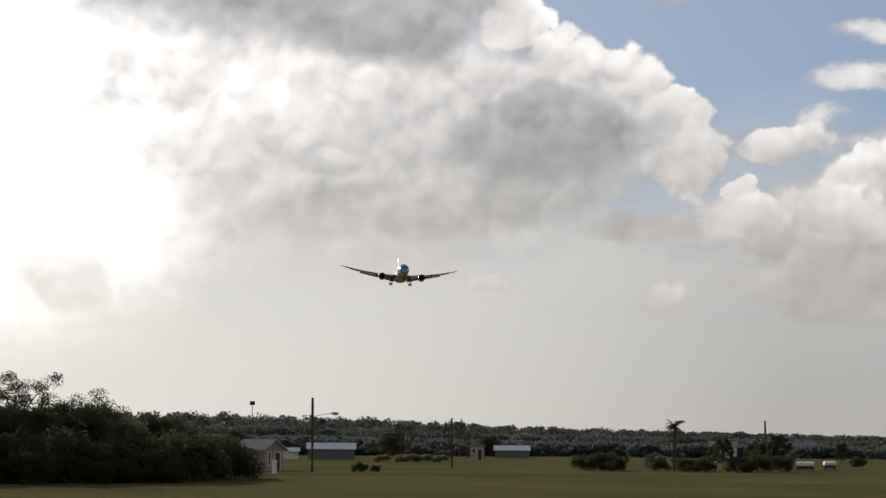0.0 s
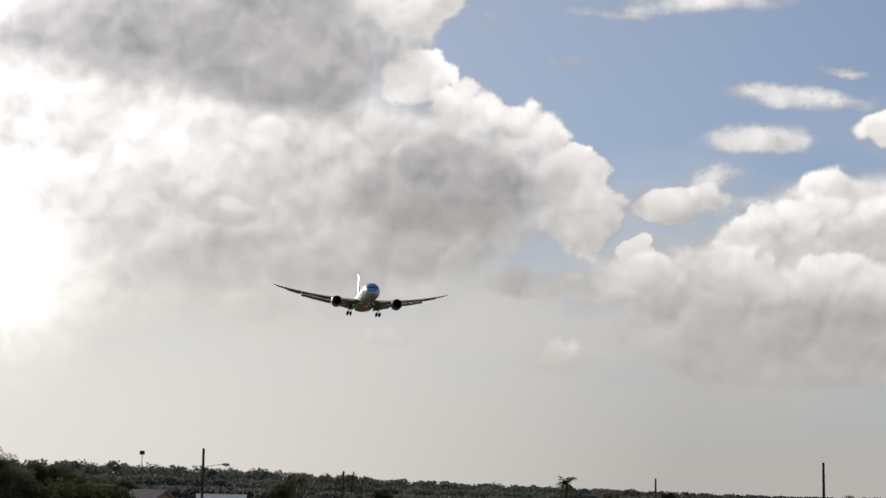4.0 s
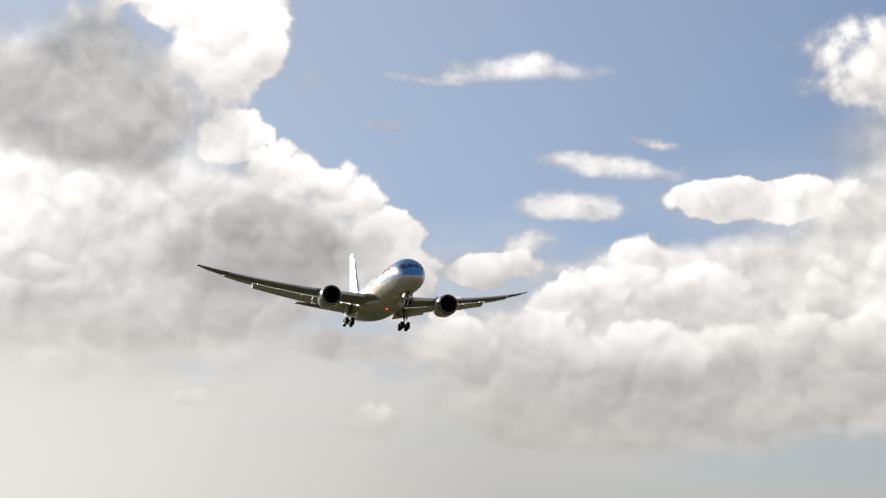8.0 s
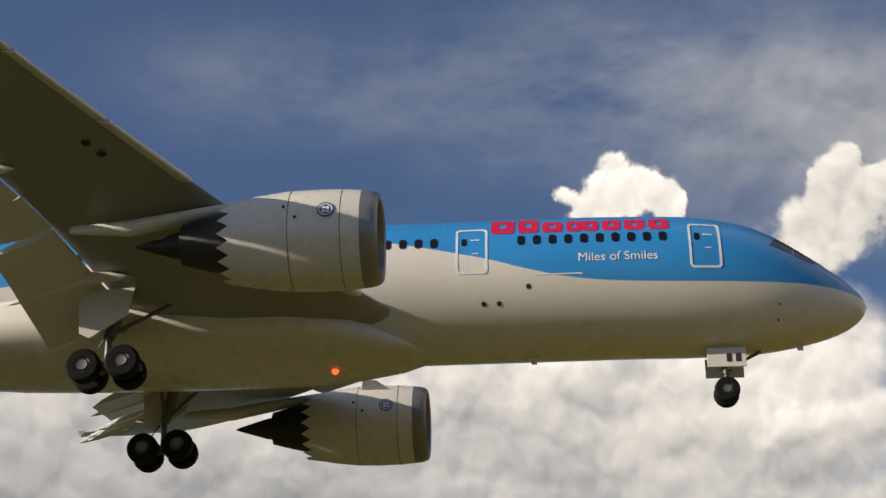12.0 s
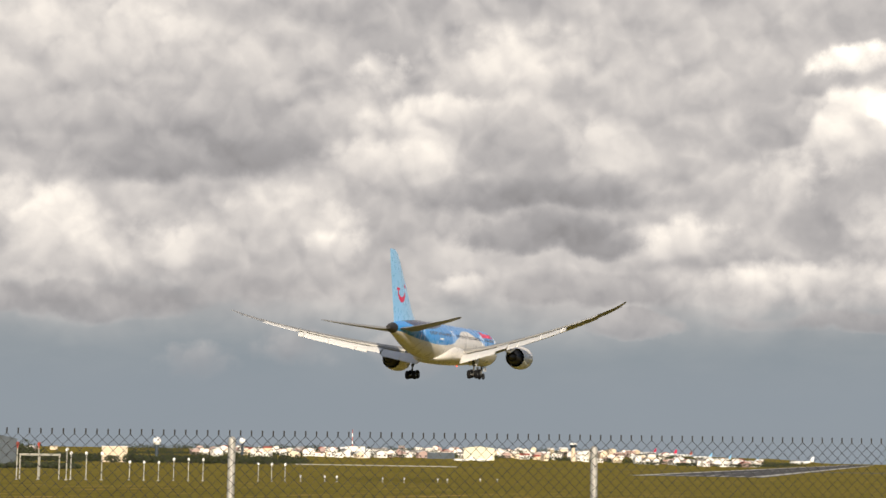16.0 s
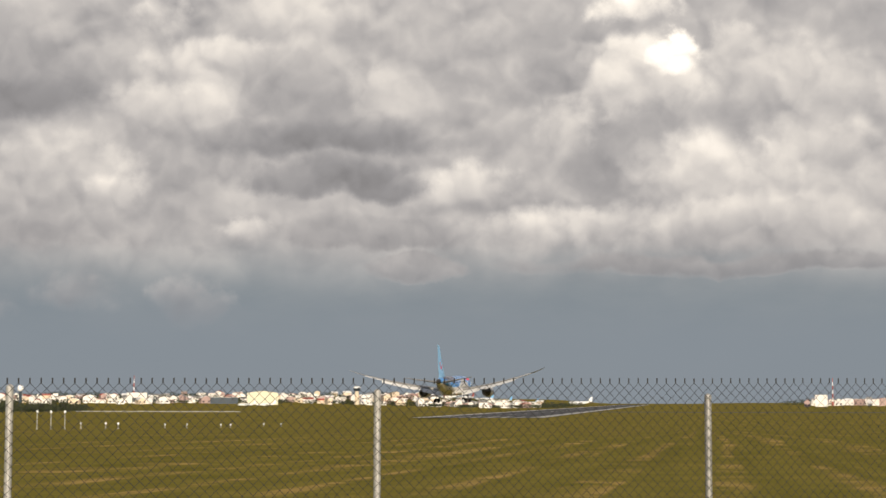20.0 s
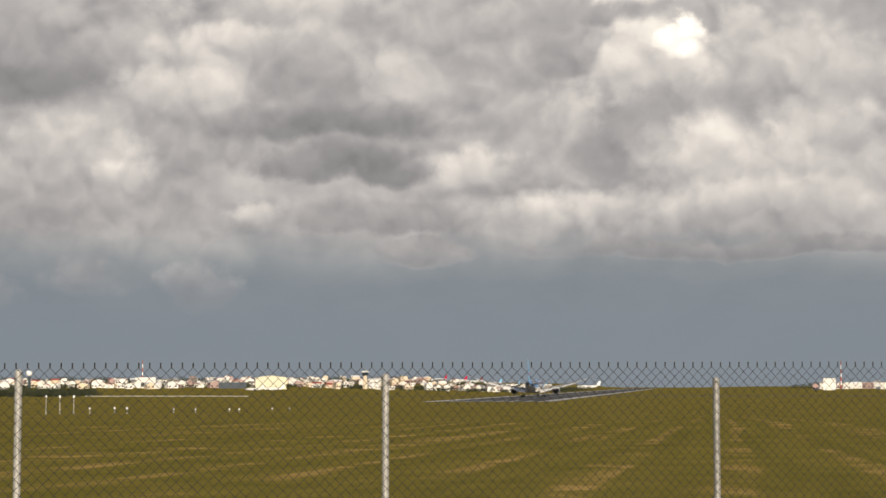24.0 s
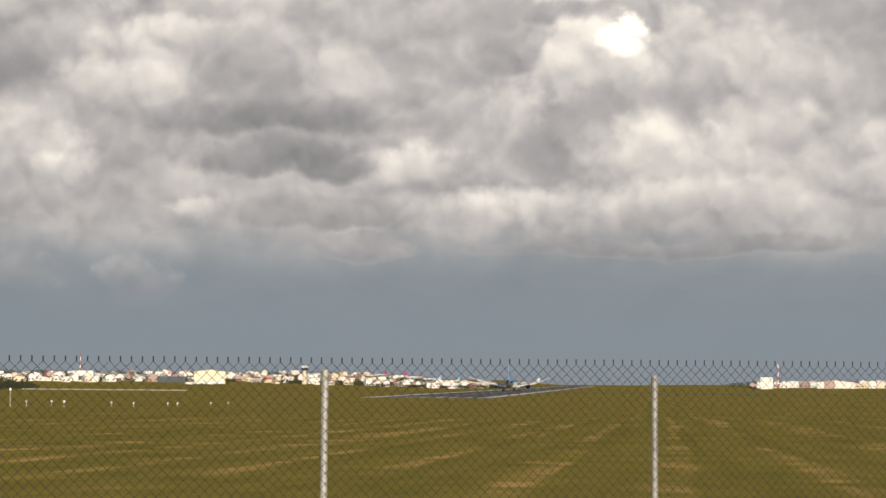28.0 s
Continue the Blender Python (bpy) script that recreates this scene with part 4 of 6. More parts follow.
    vs = [bm.verts.new(p) for p in ((cx - side * 1.28, -front - 1.6, cz + 1.24), (cx - side * 1.28, -front - 2.9, cz + 1.24), (cx - side * 1.66, -front - 2.8, cz + 1.60), (cx - side * 1.62, -front - 2.2, cz + 1.56))]
    f = bm.faces.new(vs)
    bmesh.ops.solidify(bm, geom=[f], thickness=0.03)
    part("strake", bm, "cream", eng, "", False)
    for da in (0.2, -0.2):
        bm = bmesh.new()
        lathe(bm, [(0, 0.06), (0.015, 0.06)], 10, "X", (0, 0, 0))
        b = part("vent", bm, "dark", eng, "", False)
        b.matrix_basis = Matrix.Translation((cx + 1.775, -front - 3.0 - da, cz + 0.3 + da))


def nacelle_mesh(cx, cz, front):
    bm = bmesh.new()
    n = 72
    prof = [(-0.61, 1.716), (-1.2, 1.765), (-2.2, 1.79), (-3.2, 1.755), (-4.2, 1.64), (-5.0, 1.50)]
    rows = [[Vector((cx + r * math.cos(2 * math.pi * k / n), -front + s, cz + r * math.sin(2 * math.pi * k / n))) for k in range(n)] for s, r in prof]
    teeth = []
    for k in range(n):
        u = (k % 4) / 4
        deep = 0.42 * (1 - abs(2 * u - 1))
        teeth.append(Vector((cx + (1.49 - deep * 0.2) * math.cos(2 * math.pi * k / n), -front - 5.15 - deep, cz + (1.49 - deep * 0.2) * math.sin(2 * math.pi * k / n))))
    inner = [Vector((cx + 1.40 * math.cos(2 * math.pi * k / n), -front - 4.6, cz + 1.40 * math.sin(2 * math.pi * k / n))) for k in range(n)]
    loft(bm, rows + [teeth, inner], False)
    return bm


def wheel_meshes(r, w):
    bm = bmesh.new()
    lathe(bm, [(-w / 2, r * 0.46), (-w / 2, r * 0.85), (-w * 0.36, r * 0.97), (0, r), (w * 0.36, r * 0.97), (w / 2, r * 0.85), (w / 2, r * 0.46)], 28, "X", (0, 0, 0), False)
    tyre = part("tyre", bm, "tyre")
    bm = bmesh.new()
    lathe(bm, [(-w * 0.42, r * 0.18), (-w * 0.46, r * 0.30), (-w * 0.30, r * 0.36), (-w * 0.34, r * 0.47), (w * 0.34, r * 0.47), (w * 0.30, r * 0.36), (w * 0.46, r * 0.30), (w * 0.42, r * 0.18)], 24, "X")
    rim = part("rim", bm, "hub")
    return tyre, rim


def wheel(parent, meshes, at, first=[]):
    tyre, rim = meshes
    w = share("wheel", tyre.data, parent, Matrix.Translation(at), "black rubber tyre on a grey rim")
    share("rim", rim.data, w, Matrix())
    return w


def landing_gear(jet):
    big, small = wheel_meshes(0.66, 0.50), wheel_meshes(0.50, 0.38)
    for side in (1, -1):
        x, aft, zt = side * 4.85, 28.9, -4.55
        bm = bmesh.new()
        tube(bm, [(side * 4.5, -28.4, -1.4), (x, -aft, -3.3)], [0.24, 0.22], 12)
        tube(bm, [(x, -aft, -3.3), (x, -aft, zt)], [0.13, 0.13], 12)
        gear = part("main_gear_leg", bm, "strut", jet, "main landing gear leg lowered")
        bm = bmesh.new()
        tube(bm, [(x, -aft + 1.0, zt + 0.09), (x, -aft - 1.0, zt - 0.09)], 0.15, 10)
        tube(bm, [(x - 0.62, -aft + 0.73, zt + 0.06), (x + 0.62, -aft + 0.73, zt + 0.06)], 0.09, 8)
        tube(bm, [(x - 0.62, -aft - 0.73, zt - 0.06), (x + 0.62, -aft - 0.73, zt - 0.06)], 0.09, 8)
        part("bogie_beam", bm, "strut", gear)
        bm = bmesh.new()
        tube(bm, [(x, -aft, -3.1), (side * 2.4, -aft + 0.2, -1.9)], 0.09, 8)
        tube(bm, [(x, -aft, -3.2), (side * 4.0, -aft + 2.2, -1.6)], 0.08, 8)
        tube(bm, [(x, -aft - 0.2, -3.4), (x, -aft - 0.55, -3.9), (x, -aft - 0.1, -4.4)], 0.05, 6)
        part("side_brace", bm, "strut", gear)
        bm = bmesh.new()
        out = side * 5.35
        loft(bm, [[Vector((out + side * 0.12 * k, -aft + a, z)) for a, z in ((1.0, -1.5), (0.8, -2.6), (-0.6, -3.5), (-1.0, -3.3), (-1.1, -1.6))] for k in (0, 0.6)])
        part("gear_door", bm, "cream", gear, "pale main gear door", False)
        for dy, dz in ((0.73, 0.06), (-0.73, -0.06)):
            for dx in (-0.55, 0.55):
                wheel(gear, big, (x + dx, -aft + dy, zt + dz))
    aft, zt = 5.65, -4.44
    bm = bmesh.new()
    tube(bm, [(0, -aft + 0.1, -2.2), (0, -aft, -3.7)], [0.17, 0.15], 12)
    tube(bm, [(0, -aft, -3.7), (0, -aft - 0.03, zt)], 0.10, 12)
    tube(bm, [(-0.4, -aft - 0.03, zt), (0.4, -aft - 0.03, zt)], 0.07, 8)
    gear = part("nose_gear_leg", bm, "strut", jet, "nose landing gear leg lowered")
    bm = bmesh.new()
    tube(bm, [(0, -aft, -3.5), (0, -aft + 1.4, -2.8)], 0.07, 8)
    tube(bm, [(-0.2, -aft + 0.16, -3.45), (0.2, -aft + 0.16, -3.45)], 0.12, 10)
    part("drag_brace", bm, "strut", gear)
    for s in (1, -1):
        wheel(gear, small, (s * 0.31, -aft - 0.03, zt))
        bm = bmesh.new()
        box(bm, s * 0.62 - 0.025, -aft - 0.75, -3.62, s * 0.62 + 0.025, -aft + 0.75, -2.83, 0.01)
        d = part("gear_door", bm, "cream", gear, "pale nose gear door", False)
        bm = bmesh.new()
        for k in (-0.18, 0.18):
            box(bm, s * 0.652, -aft + 0.28 + k - 0.1, -3.42, s * 0.656, -aft + 0.28 + k + 0.1, -3.08)
        part("marking", bm, "dark", d, "plain dark bars", False)
    bpy.data.objects.remove(big[0]), bpy.data.objects.remove(big[1])
    bpy.data.objects.remove(small[0]), bpy.data.objects.remove(small[1])


def tail(jet):
    bm = bmesh.new()
    rings = []
    for z, le, te, th in ((1.9, 42.6, 54.0, 0.10), (3.0, 44.2, 54.1, 0.10), (4.2, 45.6, 54.3, 0.10), (6.0, 47.1, 54.65, 0.10), (8.5, 49.15, 55.1, 0.095), (10.8, 51.1, 55.5, 0.09), (11.8, 52.1, 55.6, 0.085), (12.3, 53.3, 55.6, 0.07)):
        rings.append([Vector((h * (te - le) * th, -(le + c * (te - le)), z)) for c, h in AIRFOIL_SYM])
    loft(bm, rings)
    fin = part("tail_fin", bm, "fin", jet, "tall light blue tail fin")
    for s in (1, -1):  # a red smile-like arc, a bar and a dot
        bm = bmesh.new()
        pts = [(51.2 + 1.45 * math.cos(a), 6.5 + 1.45 * math.sin(a)) for a in [math.pi * (1.02 + 0.93 * k / 16) for k in range(17)]]
        pin = [(51.2 + (1.45 - 0.62 * math.sin(math.pi * (0.15 + 0.75 * k / 16))) * math.cos(math.pi * (1.02 + 0.93 * k / 16)), 6.62 + (1.45 - 0.62 * math.sin(math.pi * (0.15 + 0.75 * k / 16))) * math.sin(math.pi * (1.02 + 0.93 * k / 16))) for k in range(17)]
        a = [bm.verts.new((s * fin_half(u, v), -u, v)) for u, v in pts]
        b = [bm.verts.new((s * fin_half(u, v), -u, v)) for u, v in pin]
        for i in range(16):
            bm.faces.new((a[i], a[i + 1], b[i + 1], b[i]))
        for u0, v0, u1, v1 in ((52.05, 6.7, 53.1, 7.05), (52.35, 5.9, 52.7, 6.72), (49.55, 7.1, 50.1, 7.6)):
            vs = [bm.verts.new((s * fin_half(u, v), -u, v)) for u, v in ((u0, v0), (u1, v0), (u1, v1), (u0, v1))]
            bm.faces.new(vs)
        part("emblem", bm, "red", fin, "plain red curved emblem", False)
    for side in (1, -1):
        bm = bmesh.new()
        rows = ((0.6, 46.8, 54.3, 1.25), (2.0, 47.8, 54.5, 1.32), (5.0, 50.2, 55.0, 1.75), (8.0, 52.5, 55.6, 2.22), (9.4, 53.7, 55.95, 2.48), (9.95, 54.9, 56.15, 2.58))
        loft(bm, [foil(le, te - le, y, z, 0.10, 0, 1.0, side) for y, le, te, z in rows])
        part("tailplane", bm, "wing", jet, "grey horizontal tailplane")


AIRFOIL_SYM = [(1.0, 0.0), (0.8, 0.2), (0.55, 0.42), (0.3, 0.5), (0.12, 0.4), (0.03, 0.2), (0.0, 0.0), (0.03, -0.2), (0.12, -0.4), (0.3, -0.5), (0.55, -0.42), (0.8, -0.2)]


def fin_half(aft, z):
    rows = ((1.9, 42.6, 54.0, 0.10), (3.0, 44.2, 54.1, 0.10), (4.2, 45.6, 54.3, 0.10), (6.0, 47.1, 54.65, 0.10), (8.5, 49.15, 55.1, 0.095), (10.8, 51.1, 55.5, 0.09))
    le, te, th = between(rows, z)
    c = (aft - le) / (te - le)
    return between([(0, 0), (0.03, 0.2), (0.12, 0.4), (0.3, 0.5), (0.55, 0.42), (0.8, 0.2), (1.0, 0.0)], c)[0] * (te - le) * th + 0.012


def airliner():
    jet = thing("airliner", "blue and cream twin-engined airliner with landing gear lowered", "airplane")
    hull_piece("nose", 0.0, 2.2, 12, "livery", jet, "cream rounded nose")
    hull = hull_piece("hull", 2.2, 54.6, 74, "livery", jet, "glossy hull, blue above a waving cream edge")
    hull_piece("tail_cone", 54.6, 56.7, 6, "dark", jet, "dark exhaust tail cone")
    # belly fairing round the wing roots
    bm = bmesh.new()
    rings = []
    for aft, half, top, bot in ((17.0, 0.5, -2.4, -2.70), (18.4, 1.7, -2.0, -2.84), (20.2, 2.6, -1.3, -3.0), (22.6, 3.2, -0.8, -3.08), (28.0, 3.4, -0.3, -3.1), (31.5, 3.38, 0.0, -3.08), (34.0, 3.15, -0.25, -3.02), (36.0, 2.6, -0.9, -2.92), (37.6, 1.6, -1.7, -2.8), (38.6, 0.4, -2.4, -2.6)):
        rings.append([Vector((half * math.copysign(abs(math.cos(a)) ** 0.8, math.cos(a)), -aft, (top + bot) / 2 + (top - bot) / 2 * math.copysign(abs(math.sin(a)) ** 0.8, math.sin(a)))) for a in [2 * math.pi * i / 40 for i in range(40)]])
    loft(bm, rings)
    part("belly_fairing", bm, "cream", jet, "rounded cream belly fairing")
    for side in (1, -1):
        half_wing(jet, side)
        engine(jet, side)
    tail(jet)
    landing_gear(jet)
    # flight deck windows
    panes = (((1.62, 60), (1.55, 87), (2.6, 87), (2.6, 57)), ((1.85, 56), (2.75, 54), (2.85, 32), (2.15, 34)), ((2.82, 54), (3.5, 50), (3.8, 30), (2.92, 32)))
    for side in (1, -1):
        for pane in panes:
            bm = bmesh.new()
            glazing(bm, pane, side)
            part("flight_deck_window", bm, "glass", hull, "dark flight deck window")
    # cabin windows, one mesh for all
    bm = bmesh.new()
    pts = rounded(0.30, 0.50, 0.14)
    f = [bm.verts.new((u, v, 0.012)) for u, v in pts]
    g = [bm.verts.new((u, v, -0.03)) for u, v in pts]
    bm.faces.new(f)
    for i in range(len(f)):
        j = (i + 1) % len(f)
        bm.faces.new((f[i], f[j], g[j], g[i]))
    first = part("cabin_window", bm, "glass", hull, "", False)
    pane = first.data
    bpy.data.objects.remove(first)
    stations = [7.95 + 0.61 * k for k in range(10)] + [16.85 + 0.61 * k for k in range(24)] + [34.0 + 0.61 * k for k in range(17)]
    stations = [s for s in stations if not 31.3 < s < 33.6]
    for side in (1, -1):
        for s in stations:
            share("cabin_window", pane, hull, patch_matrix(s, 1.12, 0.0, side))
    # doors
    for side in (1, -1):
        for aft, h in ((6.34, 2.0), (15.37, 2.0), (32.45, 2.0), (46.6, 1.95)):
            bm = bmesh.new()
            band(bm, finer(rounded(1.24, h + 0.14, 0.17)), finer(rounded(1.06, h - 0.04, 0.11)), aft, 0.74, 0.016, side)
            door = part("cabin_door", bm, "line", hull, "door outlined in silver", False)
            bm = bmesh.new()
            draped(bm, rounded(0.2, 0.36, 0.08), aft + 0.3, 1.1, 0.014, side)
            part("door_window", bm, "glass", door, "", False)
            bm = bmesh.new()
            draped(bm, ((-0.3, -0.03), (0.05, -0.03), (0.05, 0.03), (-0.3, 0.03)), aft, 1.2, 0.014, side)
            draped(bm, ((-0.25, -0.02), (0.0, -0.02), (0.0, 0.02), (-0.25, 0.02)), aft, 0.55, 0.014, side)
            part("door_handle", bm, "line", door, "", False)
        # the airline's name as plain red blocks, of the letters' widths
        x = 14.62
        for w, h in ((0.92, 0.92), (0.80, 0.92), (0.80, 0.68), (1.24, 0.68), (0.72, 0.68), (0.80, 0.68), (0.80, 0.68)):
            bm = bmesh.new()
            wide = w > 1.0
            for k in range(2 if wide else 1):
                ww = w / 2 if wide else w
                band(bm, finer(rounded(ww, h, 0.16), 5), finer(rounded(ww * 0.30, h * 0.34, 0.05), 5), x - w + ww * (k + 0.5), 1.50 + h / 2, 0.016, side)
            part("lettering_block", bm, "red", hull, "plain red open block of lettering", False)
            x -= w + 0.145
        # slogan
        slogan(hull, side)
        bm = bmesh.new()
        draped(bm, ((-0.8, -0.025), (1.05, -0.025), (1.05, 0.01), (-0.8, 0.03)), 11.9, -0.42, 0.012, side)
        part("stripe", bm, "white", hull, "", False)
        bm = bmesh.new()
        for k in range(5):
            draped(bm, ((0, 0), (0.26, 0), (0.26, 0.24), (0, 0.24)), 38.3 + 0.36 * k, 0.22, 0.012, side)
        part("lettering_block", bm, "white", hull, "pale plain bars of lettering", False)
        for aft, z, r in ((13.2, -0.85, 0.10), (14.35, -1.42, 0.09), (14.95, -1.42, 0.09), (3.6, -1.6, 0.04), (3.65, -2.1, 0.04)):
            bm = bmesh.new()
            draped(bm, [(r * math.cos(k * math.pi / 6), r * math.sin(k * math.pi / 6)) for k in range(12)], aft, z, 0.012, side)
            part("hull_port", bm, "dark", hull, "", False)
    bm = bmesh.new()
    lathe(bm, [(0, 0.14), (-0.08, 0.13), (-0.16, 0.07), (-0.18, 0.01)], 14, "Z", (0, -21.0, -3.02))
    part("beacon", bm, "beacon", jet, "small red beacon lens")
    for aft in (2.6, 13.0, 40.5):
        bm = bmesh.new()
        loft(bm, [[Vector((-0.02, -aft, z0)), Vector((0.02, -aft, z0)), Vector((0.02, -aft - ln, z0)), Vector((-0.02, -aft - ln, z0))] for z0, ln in ((hull_at(aft, 270).z + 0.05, 0.36), (hull_at(aft, 270).z - 0.28, 0.2))])
        part("antenna", bm, "cream", jet, "", False)
    return jet


def slogan(hull, side):
    cu = bpy.data.curves.new("slogan", "FONT")
    cu.body, cu.size, cu.align_x, cu.align_y = "Miles of Smiles", 0.52, "CENTER", "CENTER"
    cu.extrude = 0.004
    tmp = new("slogan", cu)
    me = bpy.data.meshes.new_from_object(tmp.evaluated_get(bpy.context.evaluated_depsgraph_get()))
    bpy.data.objects.remove(tmp)
    for v in me.vertices:
        p, _, _, out = hull_side(9.72 - v.co.x * side, 0.22 + v.co.y, 0.014 + v.co.z, side)
        v.co = p
    me.materials.clear()
    me.materials.append(MAT["white"])
    ob = new("slogan", me)
    ob.parent = hull
    ob["label"] = "white lettering: Miles of Smiles"


jet = airliner()


# ---- ground, runway ----
def field_material():
    """Dry mown grass: olive and straw, in rows along the runway, with bare patches."""
    m, t, p = tree_of("field_grass")
    co = coords_of(t)
    sep = node(t, "ShaderNodeSeparateXYZ")
    t.links.new(co, sep.inputs[0])
    # the rows swing to the west on the near slope
    lean = ramp(t, sep.outputs[0], -14.0, 6.0, 0.22, -0.01)
    across = calc(t, "SUBTRACT", sep.outputs[0], calc(t, "MULTIPLY", lean, sep.outputs[1]))
    st = node(t, "ShaderNodeCombineXYZ")
    t.links.new(across, st.inputs[0])
    t.links.new(calc(t, "MULTIPLY", sep.outputs[1], 0.05), st.inputs[1])
    rows = noise_of(t, st.outputs[0], 0.55, 4, 0.6)
    patch = noise_of(t, co, 0.045, 4)
    mid = noise_of(t, co, 0.6, 5)
    fine = noise_of(t, co, 6.0, 4)
    green = blend(t, ramp(t, mid, 0.3, 0.7), (0.175, 0.152, 0.029), (0.260, 0.205, 0.045))
    straw = blend(t, ramp(t, fine, 0.3, 0.7), (0.46, 0.29, 0.09), (0.56, 0.37, 0.13))
    line = calc(t, "FRACT", calc(t, "MULTIPLY_ADD", rows, 1.3, calc(t, "MULTIPLY", across, 0.24)))
    thrown = noise_of(t, co, 0.16, 5, 0.65)
    hay = calc(t, "MULTIPLY", ramp(t, calc(t, "ABSOLUTE", calc(t, "SUBTRACT", line, 0.5)), 0.20, 0.05), ramp(t, thrown, 0.42, 0.60))
    broken = calc(t, "MULTIPLY", hay, ramp(t, mid, 0.36, 0.58))
    col = blend(t, broken, green, straw)
    col = blend(t, ramp(t, rows, 0.45, 0.62, 0.0, 0.35), col, (0.105, 0.098, 0.020))
    col = blend(t, ramp(t, patch, 0.52, 0.75, 0.0, 0.55), col, (0.115, 0.10, 0.02))
    col = blend(t, ramp(t, fine, 0.35, 0.75, 0.0, 0.35), col, (0.30, 0.24, 0.07))
    # rank green grass south of the camera's bank and west of the approach
    rank = blend(t, ramp(t, patch, 0.35, 0.65), (0.080, 0.082, 0.036), (0.122, 0.116, 0.052))
    rank = blend(t, ramp(t, fine, 0.4, 0.8, 0.0, 0.4), rank, (0.15, 0.125, 0.065))
    wander = calc(t, "MULTIPLY_ADD", patch, 30.0, -15.0)
    south = ramp(t, calc(t, "ADD", sep.outputs[1], wander), 12.0, -6.0)
    col = blend(t, south, col, rank)
    t.links.new(col, p.inputs["Base Color"])
    p.inputs["Roughness"].default_value = 1.0
    p.inputs["Specular IOR Level"].default_value = 0.0
    b = node(t, "ShaderNodeBump")
    b.inputs["Strength"].default_value, b.inputs["Distance"].default_value = 0.7, 0.12
    t.links.new(calc(t, "ADD", fine, mid), b.inputs["Height"])
    t.links.new(b.outputs[0], p.inputs["Normal"])
    return m


MAT["grass"] = field_material()
MAT["asphalt"] = surface("asphalt", (0.055, 0.053, 0.052), 0.85, 0, 0.35, 0.05)
MAT["marking"] = surface("worn_white_marking", (0.68, 0.66, 0.60), 0.7, 0, 0.3, 0.2)
MAT["post"] = surface("galvanised_steel", (0.38, 0.37, 0.34), 0.5, 0.2, 0.6, 5.0)
MAT["wire"] = surface("fence_wire", (0.055, 0.054, 0.050), 0.6, 0.3, 0.3, 8.0)
MAT["leaf"] = leafy("dark_leaves", (0.082, 0.092, 0.048), (0.046, 0.056, 0.031), 0.6)
MAT["leaf_olive"] = leafy("olive_leaves", (0.075, 0.074, 0.030), (0.040, 0.044, 0.018), 0.6)
# skyline leaves: distance haze painted into the base colour, paler and bluer
MAT["leaf_hazed"] = leafy("haze_tinted_leaves", (0.105, 0.118, 0.112), (0.070, 0.082, 0.080), 0.06)
MAT["bloom"] = leafy("pale_flowers", (0.30, 0.29, 0.13), (0.13, 0.135, 0.06), 1.5)
MAT["lamp_post"] = surface("chalky_post_paint", (0.34, 0.33, 0.28), 0.7, 0, 0.2, 2.0)
MAT["red_lamp"] = surface("red_lamp_glass", (0.40, 0.07, 0.05), 0.3, 0, 0.2, 2.0)
MAT["door_brown"] = surface("brown_door", (0.20, 0.13, 0.09), 0.7, 0, 0.2, 1.0)
MAT["bark"] = surface("grey_bark", (0.085, 0.070, 0.055), 0.9, 0, 0.4, 3.0, 0.01)
MAT["pole"] = surface("tarred_pole", (0.060, 0.052, 0.045), 0.85, 0, 0.35, 2.0)
MAT["wall_white"] = surface("white_render", (0.80, 0.77, 0.71), 0.8, 0, 0.14, 0.4)
MAT["wall_cream"] = surface("cream_render", (0.70, 0.58, 0.42), 0.8, 0, 0.16, 0.4)
MAT["wall_pink"] = surface("pink_render", (0.42, 0.30, 0.27), 0.85, 0, 0.2, 0.5)
MAT["wall_grey"] = surface("blue_grey_cladding", (0.032, 0.050, 0.068), 0.6, 0, 0.2, 0.3)
MAT["wall_dim"] = surface("weathered_grey_boards", (0.16, 0.155, 0.15), 0.85, 0, 0.25, 0.6)
MAT["roof_pink"] = surface("faded_pink_roof", (0.34, 0.27, 0.25), 0.8, 0, 0.2, 0.6)
MAT["wall_yellow"] = surface("pale_yellow_cladding", (0.60, 0.58, 0.42), 0.6, 0, 0.14, 0.3)
MAT["roof_red"] = surface("red_roof", (0.38, 0.085, 0.06), 0.75, 0, 0.25, 0.5)
MAT["roof_grey"] = surface("grey_roof", (0.30, 0.28, 0.26), 0.7, 0.1, 0.25, 0.5)
MAT["roof_slate"] = surface("slate_blue_roof", (0.055, 0.075, 0.095), 0.6, 0.1, 0.2, 0.4)
MAT["roof_white"] = surface("pale_metal_roof", (0.78, 0.77, 0.74), 0.5, 0.1, 0.15, 0.5)
MAT["opening"] = surface("dark_opening", (0.03, 0.03, 0.033), 0.3, 0, 0.3, 1.0)


def ease(a, b, x):
    w = min(max((x - a) / (b - a), 0.0), 1.0)
    return w * w * (3 - 2 * w)


def height(x, y):
    """The ground: level round the camera, lower in the south, falling to the runway in the north and rising to the town."""
    if y < 0:
        return 2.8 - 1.0 * ease(20, 75, -y)
    h = between([(0, 2.8), (90, 2.8), (250, 0.8), (430, -0.9), (9000, -0.9)], y)[0]
    return h + (4.0 if x < -66 else 2.6) * ease(1150, 1500, y) * ease(90, 260, abs(x + 66)) + 6.5 * ease(1480, 2050, y) * ease(90, 260, -66 - x)


def bearing(az, d, up=0.0):
    x, y = d * math.sin(radians(az)), d * math.cos(radians(az))
    return Vector((x, y, height(x, y) + up))


